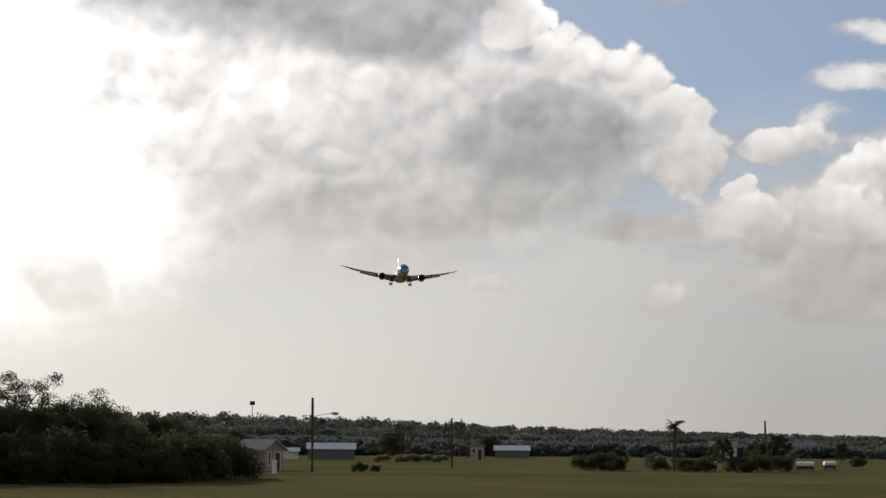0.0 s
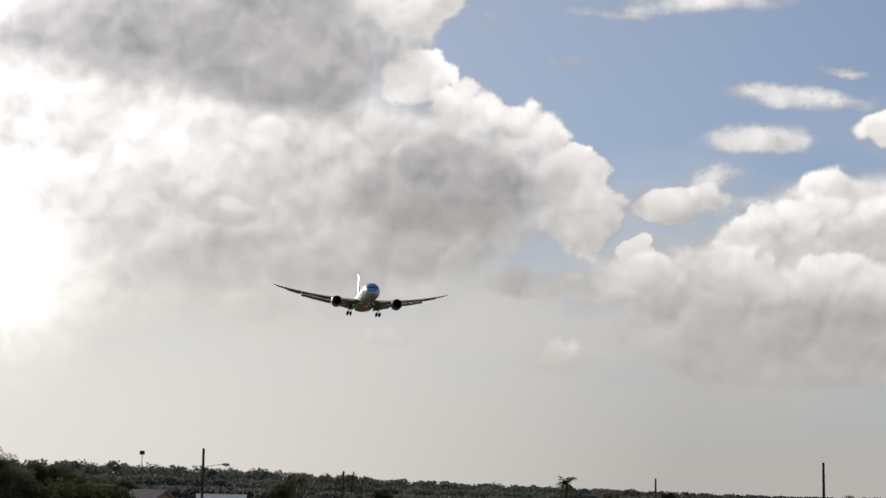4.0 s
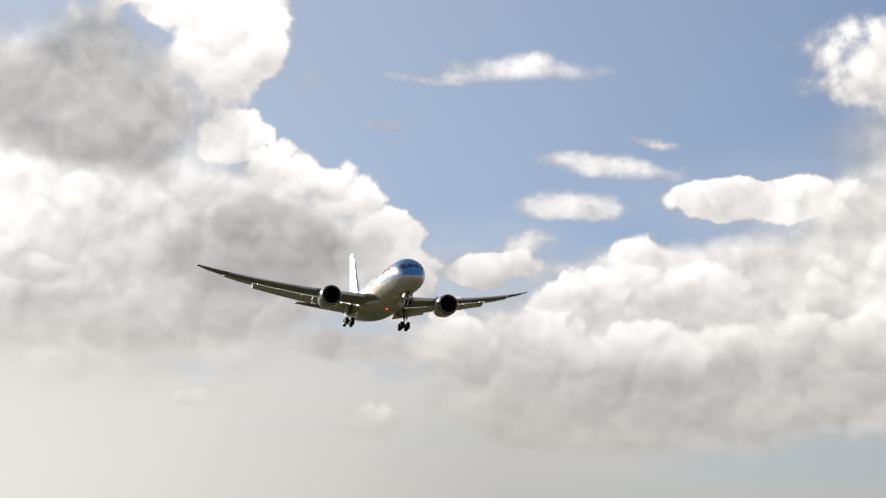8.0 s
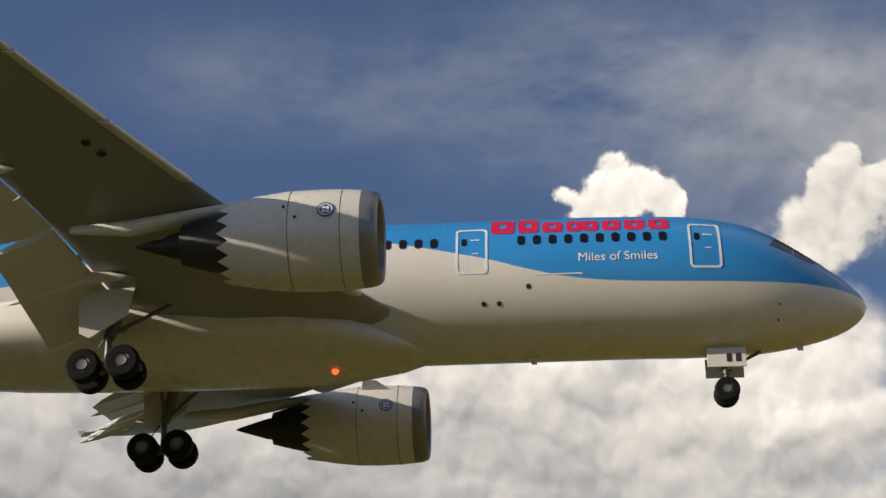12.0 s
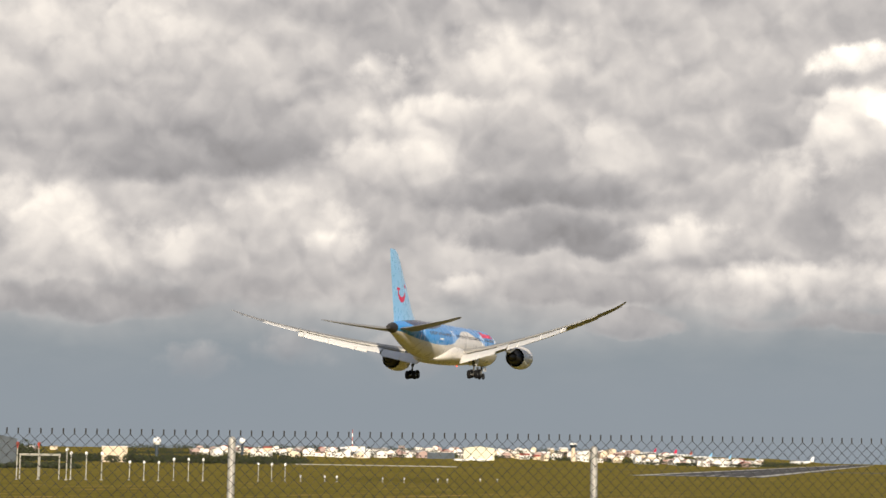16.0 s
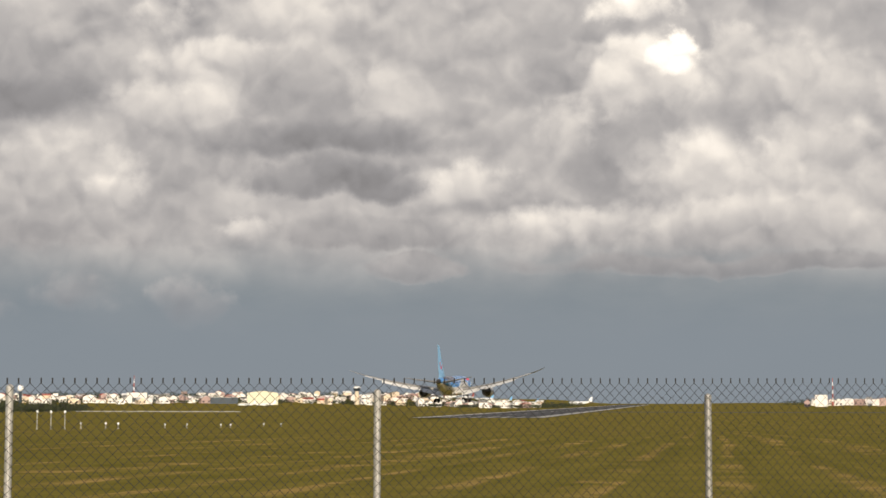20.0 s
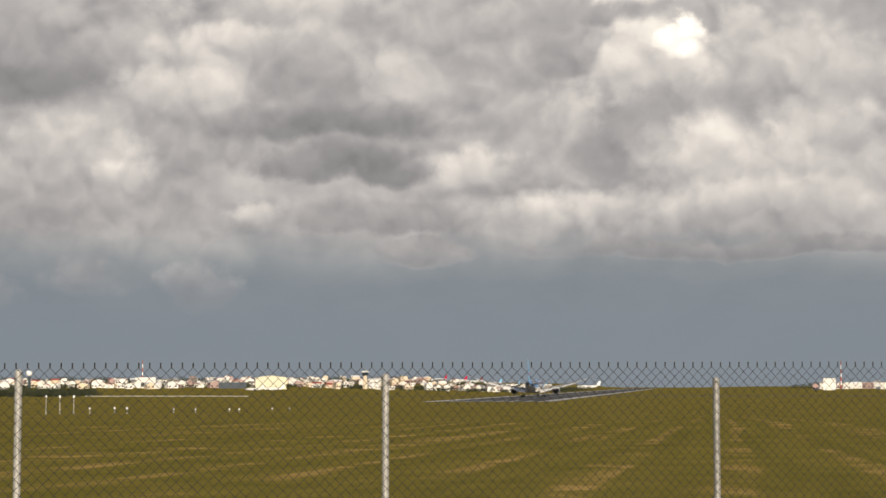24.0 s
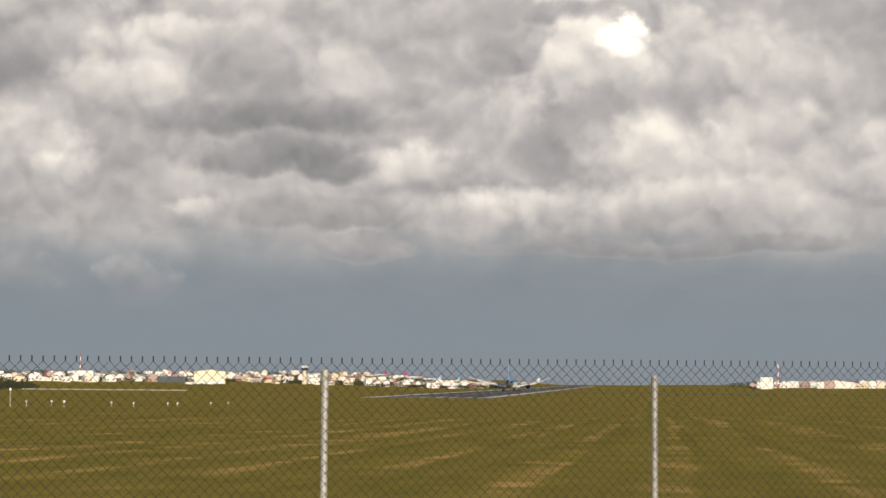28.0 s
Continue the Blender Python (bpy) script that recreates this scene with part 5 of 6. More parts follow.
def ground_sheet():
    bm = bmesh.new()
    far = [-4800, -3500, -2500, -1900, -1500, -1250, -1000, -800, -650, -500, -400, -320, -250, -200, -160, -130, -105, -85, -70, -55, -40, -25, -10]
    xs = far + [5, 20, 35, 50, 70, 90, 120, 160, 200, 260, 340, 450, 600, 800, 1100, 1500, 2000, 2800, 3800, 4800]
    ys = far + [0, 15, 30, 45, 60, 75, 90, 110, 130, 150, 170, 190, 210, 230, 250, 280, 310, 340, 370, 400, 430, 480, 550, 650, 800, 1000, 1150, 1220, 1290, 1360, 1430, 1500, 1600, 1700, 1800, 1900, 2000, 2100, 2600, 3600, 4800]
    rows = [[bm.verts.new((x, y, height(x, y))) for x in xs] for y in ys]
    for a, b in zip(rows, rows[1:]):
        for i in range(len(xs) - 1):
            bm.faces.new((a[i], a[i + 1], b[i + 1], b[i]))
    return tagged(part("ground", bm, "grass"), "dry mown grass field sloping down to the runway", "ground", kind="structure")


def slab(name, x0, y0, x1, y1, material, lift, label, category, step=60.0):
    """A paved strip that follows the ground."""
    bm = bmesh.new()
    n = max(int((y1 - y0) / step), 1)
    rings = []
    for k in range(n + 1):
        y = y0 + (y1 - y0) * k / n
        h0, h1 = height(x0, y), height(x1, y)
        rings.append([(x0, y, h0 + lift), (x1, y, h1 + lift), (x1, y, h1 - 0.3), (x0, y, h0 - 0.3)])
    loft(bm, rings)
    return tagged(part(name, bm, material, None, "", False), label, category, kind="structure")


ground_sheet()
RX0, RX1 = -89.0, -44.0
slab("runway", RX0, 606, RX1, 3300, "asphalt", 0.02, "dark asphalt runway with worn white markings", "runway")
slab("trim_runway_edge", RX0 + 0.6, 608, RX0 + 4.6, 3200, "marking", 0.026, "white runway edge line", "line")
slab("trim_runway_edge", RX1 - 5.6, 622, RX1 - 0.6, 3200, "marking", 0.026, "white runway edge line", "line")
for k in range(8):
    x = RX0 + 4.0 + 5.1 * k
    slab("trim_threshold_bar", x, 616, x + 1.8, 650, "marking", 0.026, "worn white threshold bar", "line", 40)
for k in range(40):
    slab("trim_centre_line", -66.95, 670 + 60 * k, -66.05, 700 + 60 * k, "marking", 0.026, "white centre line dash", "line", 40)
slab("taxiway", -44, 930, 900, 975, "asphalt", 0.02, "dark taxiway across the grass", "taxiway", 30)
slab("taxiway", -420, 897, -89, 911, "asphalt", 0.02, "dark taxiway across the grass", "taxiway", 30)
slab("trim_taxiway_kerb", -303, 892, -218, 895, "lamp_post", 0.5, "pale concrete edge along the taxiway", "kerb", 30)


# ---- chain-link boundary fence ----
FENCE_FOOT = Vector((14.8 * math.sin(radians(-22.98)), 14.8 * math.cos(radians(-22.98)), 0))
FENCE_ALONG = Vector((math.cos(radians(-22.98)), -math.sin(radians(-22.98)), 0))


def fence_point(u, z, off=0.0):
    n = Vector((FENCE_ALONG.y, -FENCE_ALONG.x, 0))
    p = FENCE_FOOT + FENCE_ALONG * u + n * off
    return Vector((p.x, p.y, z + 0.004 * u))


def post_pose(k):
    u = 0.57 - 21.07 + 3.01 * k
    p = fence_point(u, 0)
    return Matrix.Translation((p.x, p.y, 2.80 - 0.010 * u))


def fence():
    fence_thing = thing("chain_link_fence", "galvanised chain-link fence with round steel posts in grass", "fence")
    bm = bmesh.new()
    tube(bm, [(0, 0, -0.4), (0, 0, 1.90)], 0.031, 12)
    lathe(bm, [(1.90, 0.034), (1.925, 0.028), (1.94, 0.008)], 12, "Z")
    first = part("post", bm, "post", fence_thing, "round galvanised steel post")
    first.matrix_basis = post_pose(0)
    for k in range(1, 17):
        share("post", first.data, fence_thing, post_pose(k), "round galvanised steel post")
    # woven zigzag wires
    pitch, low, rows, r = 0.088, 2.715, 23, 0.0029
    verts, faces = [], []
    side = [Vector((r, 0)), Vector((0, r)), Vector((-r, 0)), Vector((0, -r))]
    count = int(44 / pitch)
    for k in range(count):
        u0 = -20.0 + k * pitch
        base = len(verts)
        steps = 2 * rows
        for j in range(steps + 1):
            z = low + j * pitch / 2
            u = u0 + (pitch * 0.5 if j % 2 == 0 else 0.0)
            sway = 0.006 * math.sin(u0 * 2.1 + z * 3.0) + 0.004 * math.sin(u0 * 7.3)
            for s in side:
                verts.append(fence_point(u + s.x, z, 0.036 + sway + s.y + (0.002 if j % 2 else -0.002)))
            if j:
                a, b = base + 4 * (j - 1), base + 4 * j
                for i in range(4):
                    faces.append((a + i, a + (i + 1) % 4, b + (i + 1) % 4, b + i))
        # twisted tip
        top = low + steps * pitch / 2
        b2 = len(verts)
        for z in (top, top + 0.042):
            for s in side:
                verts.append(fence_point(u0 + pitch * 0.5 + s.x * 2.0, z, 0.036 + s.y * 2.0))
        for i in range(4):
            faces.append((b2 + i, b2 + (i + 1) % 4, b2 + 4 + (i + 1) % 4, b2 + 4 + i))
        # the wire's other half of the diamond
        base = len(verts)
        for j in range(steps + 1):
            z = low + j * pitch / 2
            u = u0 + (pitch * 0.5 if j % 2 == 0 else pitch)
            for s in side:
                verts.append(fence_point(u + s.x, z, 0.036 + s.y + (0.002 if j % 2 else -0.002)))
            if j:
                a, b = base + 4 * (j - 1), base + 4 * j
                for i in range(4):
                    faces.append((a + i, a + (i + 1) % 4, b + (i + 1) % 4, b + i))
    me = bpy.data.meshes.new("wire_mesh")
    me.from_pydata([tuple(v) for v in verts], [], faces)
    me.materials.append(MAT["wire"])
    net = new("wire_mesh", me)
    net.parent = fence_thing
    tagged(net, "dark woven diamond wire mesh", kind="stuff")
    for z in (2.86,):
        bm = bmesh.new()
        tube(bm, [fence_point(-20 + 2.0 * k, z - (0.01 if k % 2 else 0), 0.042) for k in range(23)], 0.0025, 5)
        part("tension_wire", bm, "wire", fence_thing)


fence()


# ---- south: trees, houses and poles under the approach ----
def foliage(name, clumps, leaf, material, parent, seed, shell=0.2):
    """Many small bent leaves through lumpy volumes; a clump is (centre, radii, count)."""
    rng = np.random.default_rng(seed)
    centre = np.concatenate([np.repeat(np.array([tuple(c)]), n, 0) for c, r, n in clumps])
    radii = np.concatenate([np.repeat(np.array([r]), n, 0) for c, r, n in clumps])
    n = len(centre)

    def unit():
        v = rng.normal(size=(n, 3))
        return v / np.linalg.norm(v, axis=1, keepdims=True)
    c = centre + unit() * radii * (shell + (1 - shell) * rng.random((n, 1)) ** 0.6)
    a = unit()
    b = np.cross(a, unit())
    b /= np.linalg.norm(b, axis=1, keepdims=True)
    s = leaf * rng.uniform(0.6, 1.4, (n, 1))
    k = np.cross(a, b) * s * 0.25
    v = np.stack([c - a * s, c - b * s * 0.6 + k, c + a * s, c + b * s * 0.6 + k], 1).reshape(-1, 3)
    base = np.arange(n)[:, None] * 4
    f = np.concatenate([base + np.array([[0, 1, 2]]), base + np.array([[0, 2, 3]])], 0)
    me = bpy.data.meshes.new(name)
    me.from_pydata(v.tolist(), [], f.tolist())
    me.materials.append(MAT[material])
    ob = new(name, me)
    ob.parent = parent
    return ob


def make_tree(seed, tall, wide, clumps, leaves, leaf=0.2, trunk_part=0.35, open_crown=False, material="leaf", label="dark broad-leaved tree"):
    rng = random.Random(seed)
    tree = thing("tree", label, "tree", "trees south of the field")
    bm = bmesh.new()
    top = Vector((rng.uniform(-0.3, 0.3), rng.uniform(-0.3, 0.3), tall * 0.72))
    tube(bm, [(0, 0, -0.3), (0.05, 0, tall * 0.18), top * 0.6, top], [0.03 * tall, 0.024 * tall, 0.016 * tall, 0.006 * tall], 8)
    ends = []
    for k in range(9):
        a = 2 * math.pi * k / 9 + rng.uniform(-0.3, 0.3)
        h0 = tall * rng.uniform(0.22, 0.55)
        e = Vector((math.cos(a) * wide * rng.uniform(0.5, 0.8), math.sin(a) * wide * rng.uniform(0.5, 0.8), min(h0 + tall * rng.uniform(0.2, 0.42), tall * 0.92)))
        s = top * (h0 / top.z)
        tube(bm, [s, s.lerp(e, 0.5) + Vector((0, 0, 0.05 * tall)), e], [0.012 * tall, 0.007 * tall, 0.003 * tall], 6)
        ends.append(e)
    part("trunk", bm, "bark", tree)
    lumps = []
    for k in range(clumps):
        if open_crown or k < 9:
            e = ends[k % len(ends)] + Vector((rng.gauss(0, 1), rng.gauss(0, 1), rng.gauss(0, 0.8))) * wide * (0.22 if open_crown else 0.12)
        else:
            a, u = rng.uniform(0, 2 * math.pi), rng.uniform(-0.75, 1.0)
            rr = math.sqrt(1 - u * u) * (0.78 if k % 4 else 0.4)
            e = Vector((rr * wide * math.cos(a), rr * wide * math.sin(a), tall * (0.46 + 0.40 * u * (1 if k % 4 else 0.6))))
        q = wide * rng.uniform(0.16, 0.30) * (1.0 if open_crown else 1.0)
        lumps.append((e, (q, q, q * 0.7), leaves))
    foliage("crown", lumps, leaf, material, tree, seed)
    return tree


def make_bush(seed, wide, tall, material="leaf", label="dark rounded bush in the grass", leaf=0.075, count=5600):
    rng = random.Random(seed)
    bush = thing("bush", label, "bush", "bushes at the field's edge")
    bm = bmesh.new()
    for k in range(5):
        a = rng.uniform(0, 6.28)
        tube(bm, [(0.1 * math.cos(a), 0.1 * math.sin(a), -0.1), (wide * 0.4 * math.cos(a), wide * 0.4 * math.sin(a), tall * 0.7)], [0.04, 0.015], 5)
    part("stems", bm, "bark", bush)
    lumps = []
    for k in range(14):
        a, rr = rng.uniform(0, 6.28), wide * math.sqrt(rng.random()) * 0.75
        lumps.append(((rr * math.cos(a), rr * math.sin(a), tall * rng.uniform(0.2, 0.72)), (wide * 0.3, wide * 0.3, tall * 0.28), count // 14))
    foliage("leaves", lumps, leaf, material, bush, seed)
    return bush


def put(kind, m_or_first, az, d, turn=0.0, size=1.0, first=[]):
    m = Matrix.Translation(bearing(az, d)) @ Matrix.Rotation(radians(turn), 4, "Z")
    ob = copy_thing(m_or_first, m)
    ob.scale = (size, size, size)
    return ob


def drop_thing(ob):
    for o in [*ob.children_recursive, ob]:
        bpy.data.objects.remove(o)


def south_trees():
    rng = random.Random(5)
    airy = make_tree(1, 9.6, 3.6, 60, 170, 0.08, 0.5, True, label="tall airy tree with gaps in its crown")
    broad = make_tree(2, 7.6, 4.2, 120, 330, 0.075, 0.1, label="broad dense dark tree")
    dome = make_tree(3, 6.0, 3.4, 110, 280, 0.07, 0.06, label="dome-shaped dark tree in the scrub")
    slim = make_tree(4, 6.4, 2.2, 70, 260, 0.07, 0.1, label="slim dark tree beside the field")
    for kind, az, d, s in ((airy, -187.6, 140, 0.86), (airy, -189.4, 146, 0.9), (broad, -188.8, 134, 0.76), (broad, -187.2, 136, 0.74), (broad, -186.0, 139, 0.84), (broad, -185.3, 143, 0.80), (broad, -184.5, 136, 0.62),
                           (dome, -183.0, 150, 0.88), (dome, -182.3, 156, 0.68), (slim, -183.9, 140, 0.66), (slim, -184.3, 149, 0.72), (broad, -190.5, 138, 1.1), (broad, -192.5, 130, 1.2),
                           (slim, -181.3, 172, 0.66), (dome, -180.9, 240, 0.8), (slim, -165.6, 225, 0.66), (slim, -165.9, 236, 0.5), (dome, -164.3, 230, 0.6), (slim, -163.9, 226, 0.74), (slim, -164.7, 240, 0.55),
                           (broad, -176.0, 415, 0.8), (broad, -172.9, 420, 0.7), (slim, -168.9, 260, 0.4), (slim, -162.0, 300, 0.6),
                           (dome, -158.2, 215, 0.72), (dome, -157.6, 222, 0.62), (slim, -156.9, 214, 0.62), (dome, -155.6, 220, 0.6), (broad, -154.6, 226, 0.5), (dome, -153.4, 230, 0.55)):
        put("tree", kind, az, d, rng.uniform(0, 360), s)
    for kind in (airy, broad, dome, slim):
        drop_thing(kind)
    dark = make_bush(11, 2.2, 2.2)
    low = make_bush(12, 1.9, 1.1, "bloom", "pale yellow flowering bush in the grass")
    for az, d, s in ((-188.6, 128, 1.1), (-187.7, 127, 1.7), (-186.8, 129, 1.2), (-186.1, 128, 1.8), (-185.2, 130, 1.35), (-184.6, 127, 0.9), (-184.0, 131, 1.7), (-183.3, 129, 1.1), (-182.6, 134, 1.75), (-181.9, 138, 1.2), (-181.35, 143, 1.65), (-181.0, 150, 1.1), (-189.6, 126, 1.3), (-190.8, 126, 1.3),
                     (-169.9, 205, 0.9), (-169.4, 203, 1.0), (-168.9, 206, 0.8), (-166.8, 200, 0.75), (-166.2, 203, 0.8), (-165.2, 200, 0.9), (-164.5, 202, 0.95), (-163.8, 204, 0.9), (-167.6, 206, 0.7),
                     (-177.0, 180, 0.5), (-176.5, 182, 0.35), (-161.5, 260, 0.7), (-159.8, 270, 0.8), (-156.0, 265, 0.9)):
        put("bush", dark, az, d, rng.uniform(0, 360), s)
    for az, d, s in ((-176.3, 290, 1.05), (-175.7, 292, 1.1), (-175.3, 290, 1.2), (-174.9, 292, 1.15), (-174.5, 290, 1.1)):
        put("bush", low, az, d, rng.uniform(0, 360), s)
    olive = make_bush(13, 2.0, 1.9, "leaf_olive", "olive-green bush before the dark trees")
    for az, d, s in ((-188.2, 124, 1.0), (-186.9, 123, 1.25), (-185.3, 124, 0.9), (-184.2, 126, 0.9), (-182.9, 127, 0.7), (-180.6, 150, 0.6), (-169.0, 200, 0.6), (-166.5, 196, 0.5), (-164.9, 197, 0.6)):
        put("bush", olive, az, d, rng.uniform(0, 360), s)
    drop_thing(dark), drop_thing(low), drop_thing(olive)


def far_woods():
    """The wooded skyline: many tree crowns, too far to count."""
    rng = random.Random(9)
    lumps = []
    for row, (d0, d1, n) in enumerate(((430, 520, 200), (560, 700, 260), (760, 980, 300))):
        for i in range(n):
            az = -193 + 44 * (i + rng.random()) / n
            d = rng.uniform(d0, d1)
            p = bearing(az, d)
            # the skyline sinks from south-south-east to south-west
            top = d * math.tan(radians(between([(-200, 0.95), (-181, 0.70), (-176, 0.60), (-172, 0.42), (-167, 0.36), (-163, 0.24), (-150, 0.20), (-140, 0.2)], az)[0])) + 2.8
            top *= (0.6, 0.9, 1.28)[row] * rng.uniform(0.88, 1.03)
            for _ in range(2):
                w = rng.uniform(4.0, 8.0)
                lumps.append((p + Vector((rng.gauss(0, 4), rng.gauss(0, 4), top * 0.52)), (w, w, top * 0.5 * rng.uniform(0.8, 1.0)), 300))
    # the haze over these crowns is in their leaf colour
    ob = foliage("far_woods", lumps, 0.70, "leaf_hazed", None, 9, 0.72)
    tagged(ob, "wooded skyline beyond the field, its leaf colour paled for haze", "woods", kind="stuff")


def spiky_tree(az, d, tall, seed):
    rng = random.Random(seed)
    tree = thing("spiky_tree", "thin half-bare tree with upright spiky branches", "tree", "trees south of the field", m=Matrix.Translation(bearing(az, d)))
    bm = bmesh.new()
    tube(bm, [(0, 0, -0.3), (0.05, 0, tall * 0.5), (0, 0, tall)], [0.2, 0.13, 0.04], 6)
    lumps = []
    for k in range(12):
        a, h = rng.uniform(0, 6.28), tall * rng.uniform(0.35, 0.75)
        e = Vector((math.cos(a) * rng.uniform(0.4, 1.3), math.sin(a) * rng.uniform(0.4, 1.3), h + tall * rng.uniform(0.12, 0.25)))
        tube(bm, [(0, 0, h), (e.x * 0.7, e.y * 0.7, h + (e.z - h) * 0.4), tuple(e)], [0.07, 0.05, 0.02], 5)
        lumps.append((e, (0.22, 0.22, 0.7), 60))
    part("trunk", bm, "bark", tree)
    foliage("crown", lumps, 0.12, "leaf", tree, seed)


def palm(az, d, tall):
    rng = random.Random(3)
    p = thing("palm_tree", "tall palm with drooping fronds against the sky", "palm tree", m=Matrix.Translation(bearing(az, d)))
    bm = bmesh.new()
    tube(bm, [(0, 0, -0.3), (0.1, 0, tall * 0.3), (0.0, 0.05, tall * 0.65), (-0.1, 0, tall)], [0.24, 0.18, 0.15, 0.13], 8)
    part("trunk", bm, "bark", p)
    for k in range(34):
        a = 2 * math.pi * k / 34 + rng.uniform(-0.15, 0.15)
        lift = rng.uniform(-1.5, 1.9)
        ln = tall * rng.uniform(0.24, 0.33)
        bm = bmesh.new()
        spine = []
        for i in range(7):
            u = i / 6
            out = ln * u * (1 - 0.15 * u)
            spine.append(Vector((math.cos(a) * out, math.sin(a) * out, tall + lift * out * 0.7 - 0.55 * ln * u * u)))
        side = Vector((-math.sin(a), math.cos(a), 0))
        for i in range(6):
            for q in range(3):
                u = spine[i].lerp(spine[i + 1], q / 3)
                w = ln * 0.34 * math.sin(math.pi * (0.12 + 0.85 * (i + q / 3) / 6))
                for s in (1, -1):
                    v = [bm.verts.new(x) for x in (u, u + Vector((0, 0, 0.02)) + (spine[i + 1] - spine[i]) * 0.16, u + side * s * w + Vector((0, 0, -0.45 * w)) + (spine[i + 1] - spine[i]) * 0.5)]
                    bm.faces.new(v)
        tube(bm, spine, [0.03, 0.025, 0.02, 0.018, 0.014, 0.01, 0.006], 4)
        part("frond", bm, "leaf", p, "", False)


def utility_pole(az, d, tall, lamp=0.0, cross=False):
    p = thing("street_lamp" if lamp else "utility_pole", "dark wooden street lamp pole with a long arm" if lamp else "dark wooden utility pole in the field", "street lamp" if lamp else "pole", "poles", m=Matrix.Translation(bearing(az, d)))
    bm = bmesh.new()
    tube(bm, [(0, 0, -0.4), (0, 0, tall * 0.5), (0.03, 0, tall)], [0.17, 0.15, 0.12], 10)
    part("pole", bm, "pole", p)
    if lamp:
        ax = bearing(az + 90, 1.0) - bearing(az + 270, 1.0)
        ax.z = 0
        ax.normalize()
        bm = bmesh.new()
        b = Vector((0, 0, tall - 1.85))
        tube(bm, [b, b + ax * lamp * 0.5 + Vector((0, 0, 0.25)), b + ax * lamp * 0.8 + Vector((0, 0, 0.34))], 0.03, 6)
        arm = part("lamp_arm", bm, "pole", p)
        bm = bmesh.new()
        fairing_box = [b + ax * lamp * (0.72 + 0.32 * k / 6) + Vector((0, 0, 0.33 - 0.04 * k / 6)) for k in range(7)]
        tube(bm, fairing_box, [0.04, 0.10, 0.13, 0.15, 0.15, 0.12, 0.04], 8)
        part("lamp_head", bm, "post", arm, "grey lamp head")
    if cross:
        bm = bmesh.new()
        box(bm, -0.9, -0.06, tall - 0.6, 0.9, 0.06, tall - 0.45)
        part("crossarm", bm, "pole", p, "", False)
        for x in (-0.8, 0.0, 0.8):
            bm = bmesh.new()
            lathe(bm, [(tall - 0.45, 0.05), (tall - 0.33, 0.07), (tall - 0.25, 0.03)], 8, "Z", (x, 0, 0))
            part("insulator", bm, "lip", p)
    return p


def house(az, d, w, dep, tall, rise, wall, roof, turn, label, openings=(), group="houses", ridge="x", lift=0.0, over=0.35, name="house"):
    """A gabled house: w across the gable front, dep along the ridge; openings (x, z, width, height) on the front."""
    h = thing(name, label, "house", group, m=Matrix.Translation(bearing(az, d, lift)) @ Matrix.Rotation(radians(turn), 4, "Z"))
    bm = bmesh.new()
    pts = [(-w / 2, -0.4), (w / 2, -0.4), (w / 2, tall), (0, tall + rise), (-w / 2, tall)] if rise else [(-w / 2, -0.4), (w / 2, -0.4), (w / 2, tall), (-w / 2, tall)]
    loft(bm, [[Vector((x, y, z)) for x, z in pts] for y in (-dep / 2, dep / 2)])
    walls = part("wall", bm, wall, h, "", False)
    bm = bmesh.new()
    if rise:
        k = 1 + over / (w / 2)
        for s in (1, -1):
            e = [(0, tall + rise + 0.02), (s * w / 2 * k, tall - rise * (k - 1) + 0.02)]
            loft(bm, [[Vector((e[0][0], y, e[0][1])), Vector((e[1][0], y, e[1][1])), Vector((e[1][0], y, e[1][1] + 0.14)), Vector((e[0][0], y, e[0][1] + 0.14))] for y in (-dep / 2 - over, dep / 2 + over)])
    else:
        box(bm, -w / 2 - over, -dep / 2 - over, tall + 0.004, w / 2 + over, dep / 2 + over, tall + 0.2)
    part("roof", bm, roof, h, "", False)
    for x, z, ow, oh in openings:
        bm = bmesh.new()
        box(bm, x - ow / 2, -dep / 2 - 0.03, z, x + ow / 2, -dep / 2 + 0.1, z + oh)
        win = part("window" if z > 0.3 else "door", bm, "opening", walls, "", False)
        bm = bmesh.new()
        for a, b, c, e in ((x - ow / 2 - 0.08, z - 0.08, x + ow / 2 + 0.08, z), (x - ow / 2 - 0.08, z + oh, x + ow / 2 + 0.08, z + oh + 0.08), (x - ow / 2 - 0.08, z, x - ow / 2, z + oh), (x + ow / 2, z, x + ow / 2 + 0.08, z + oh)):
            box(bm, a, -dep / 2 - 0.06, b, c, -dep / 2 - 0.004, e)
        part("frame", bm, "wall_white", win, "", False)
    return h


def to_camera(az):
    """The turn that sets a house's front (its -y side) towards the camera."""
    return -az + 0.0


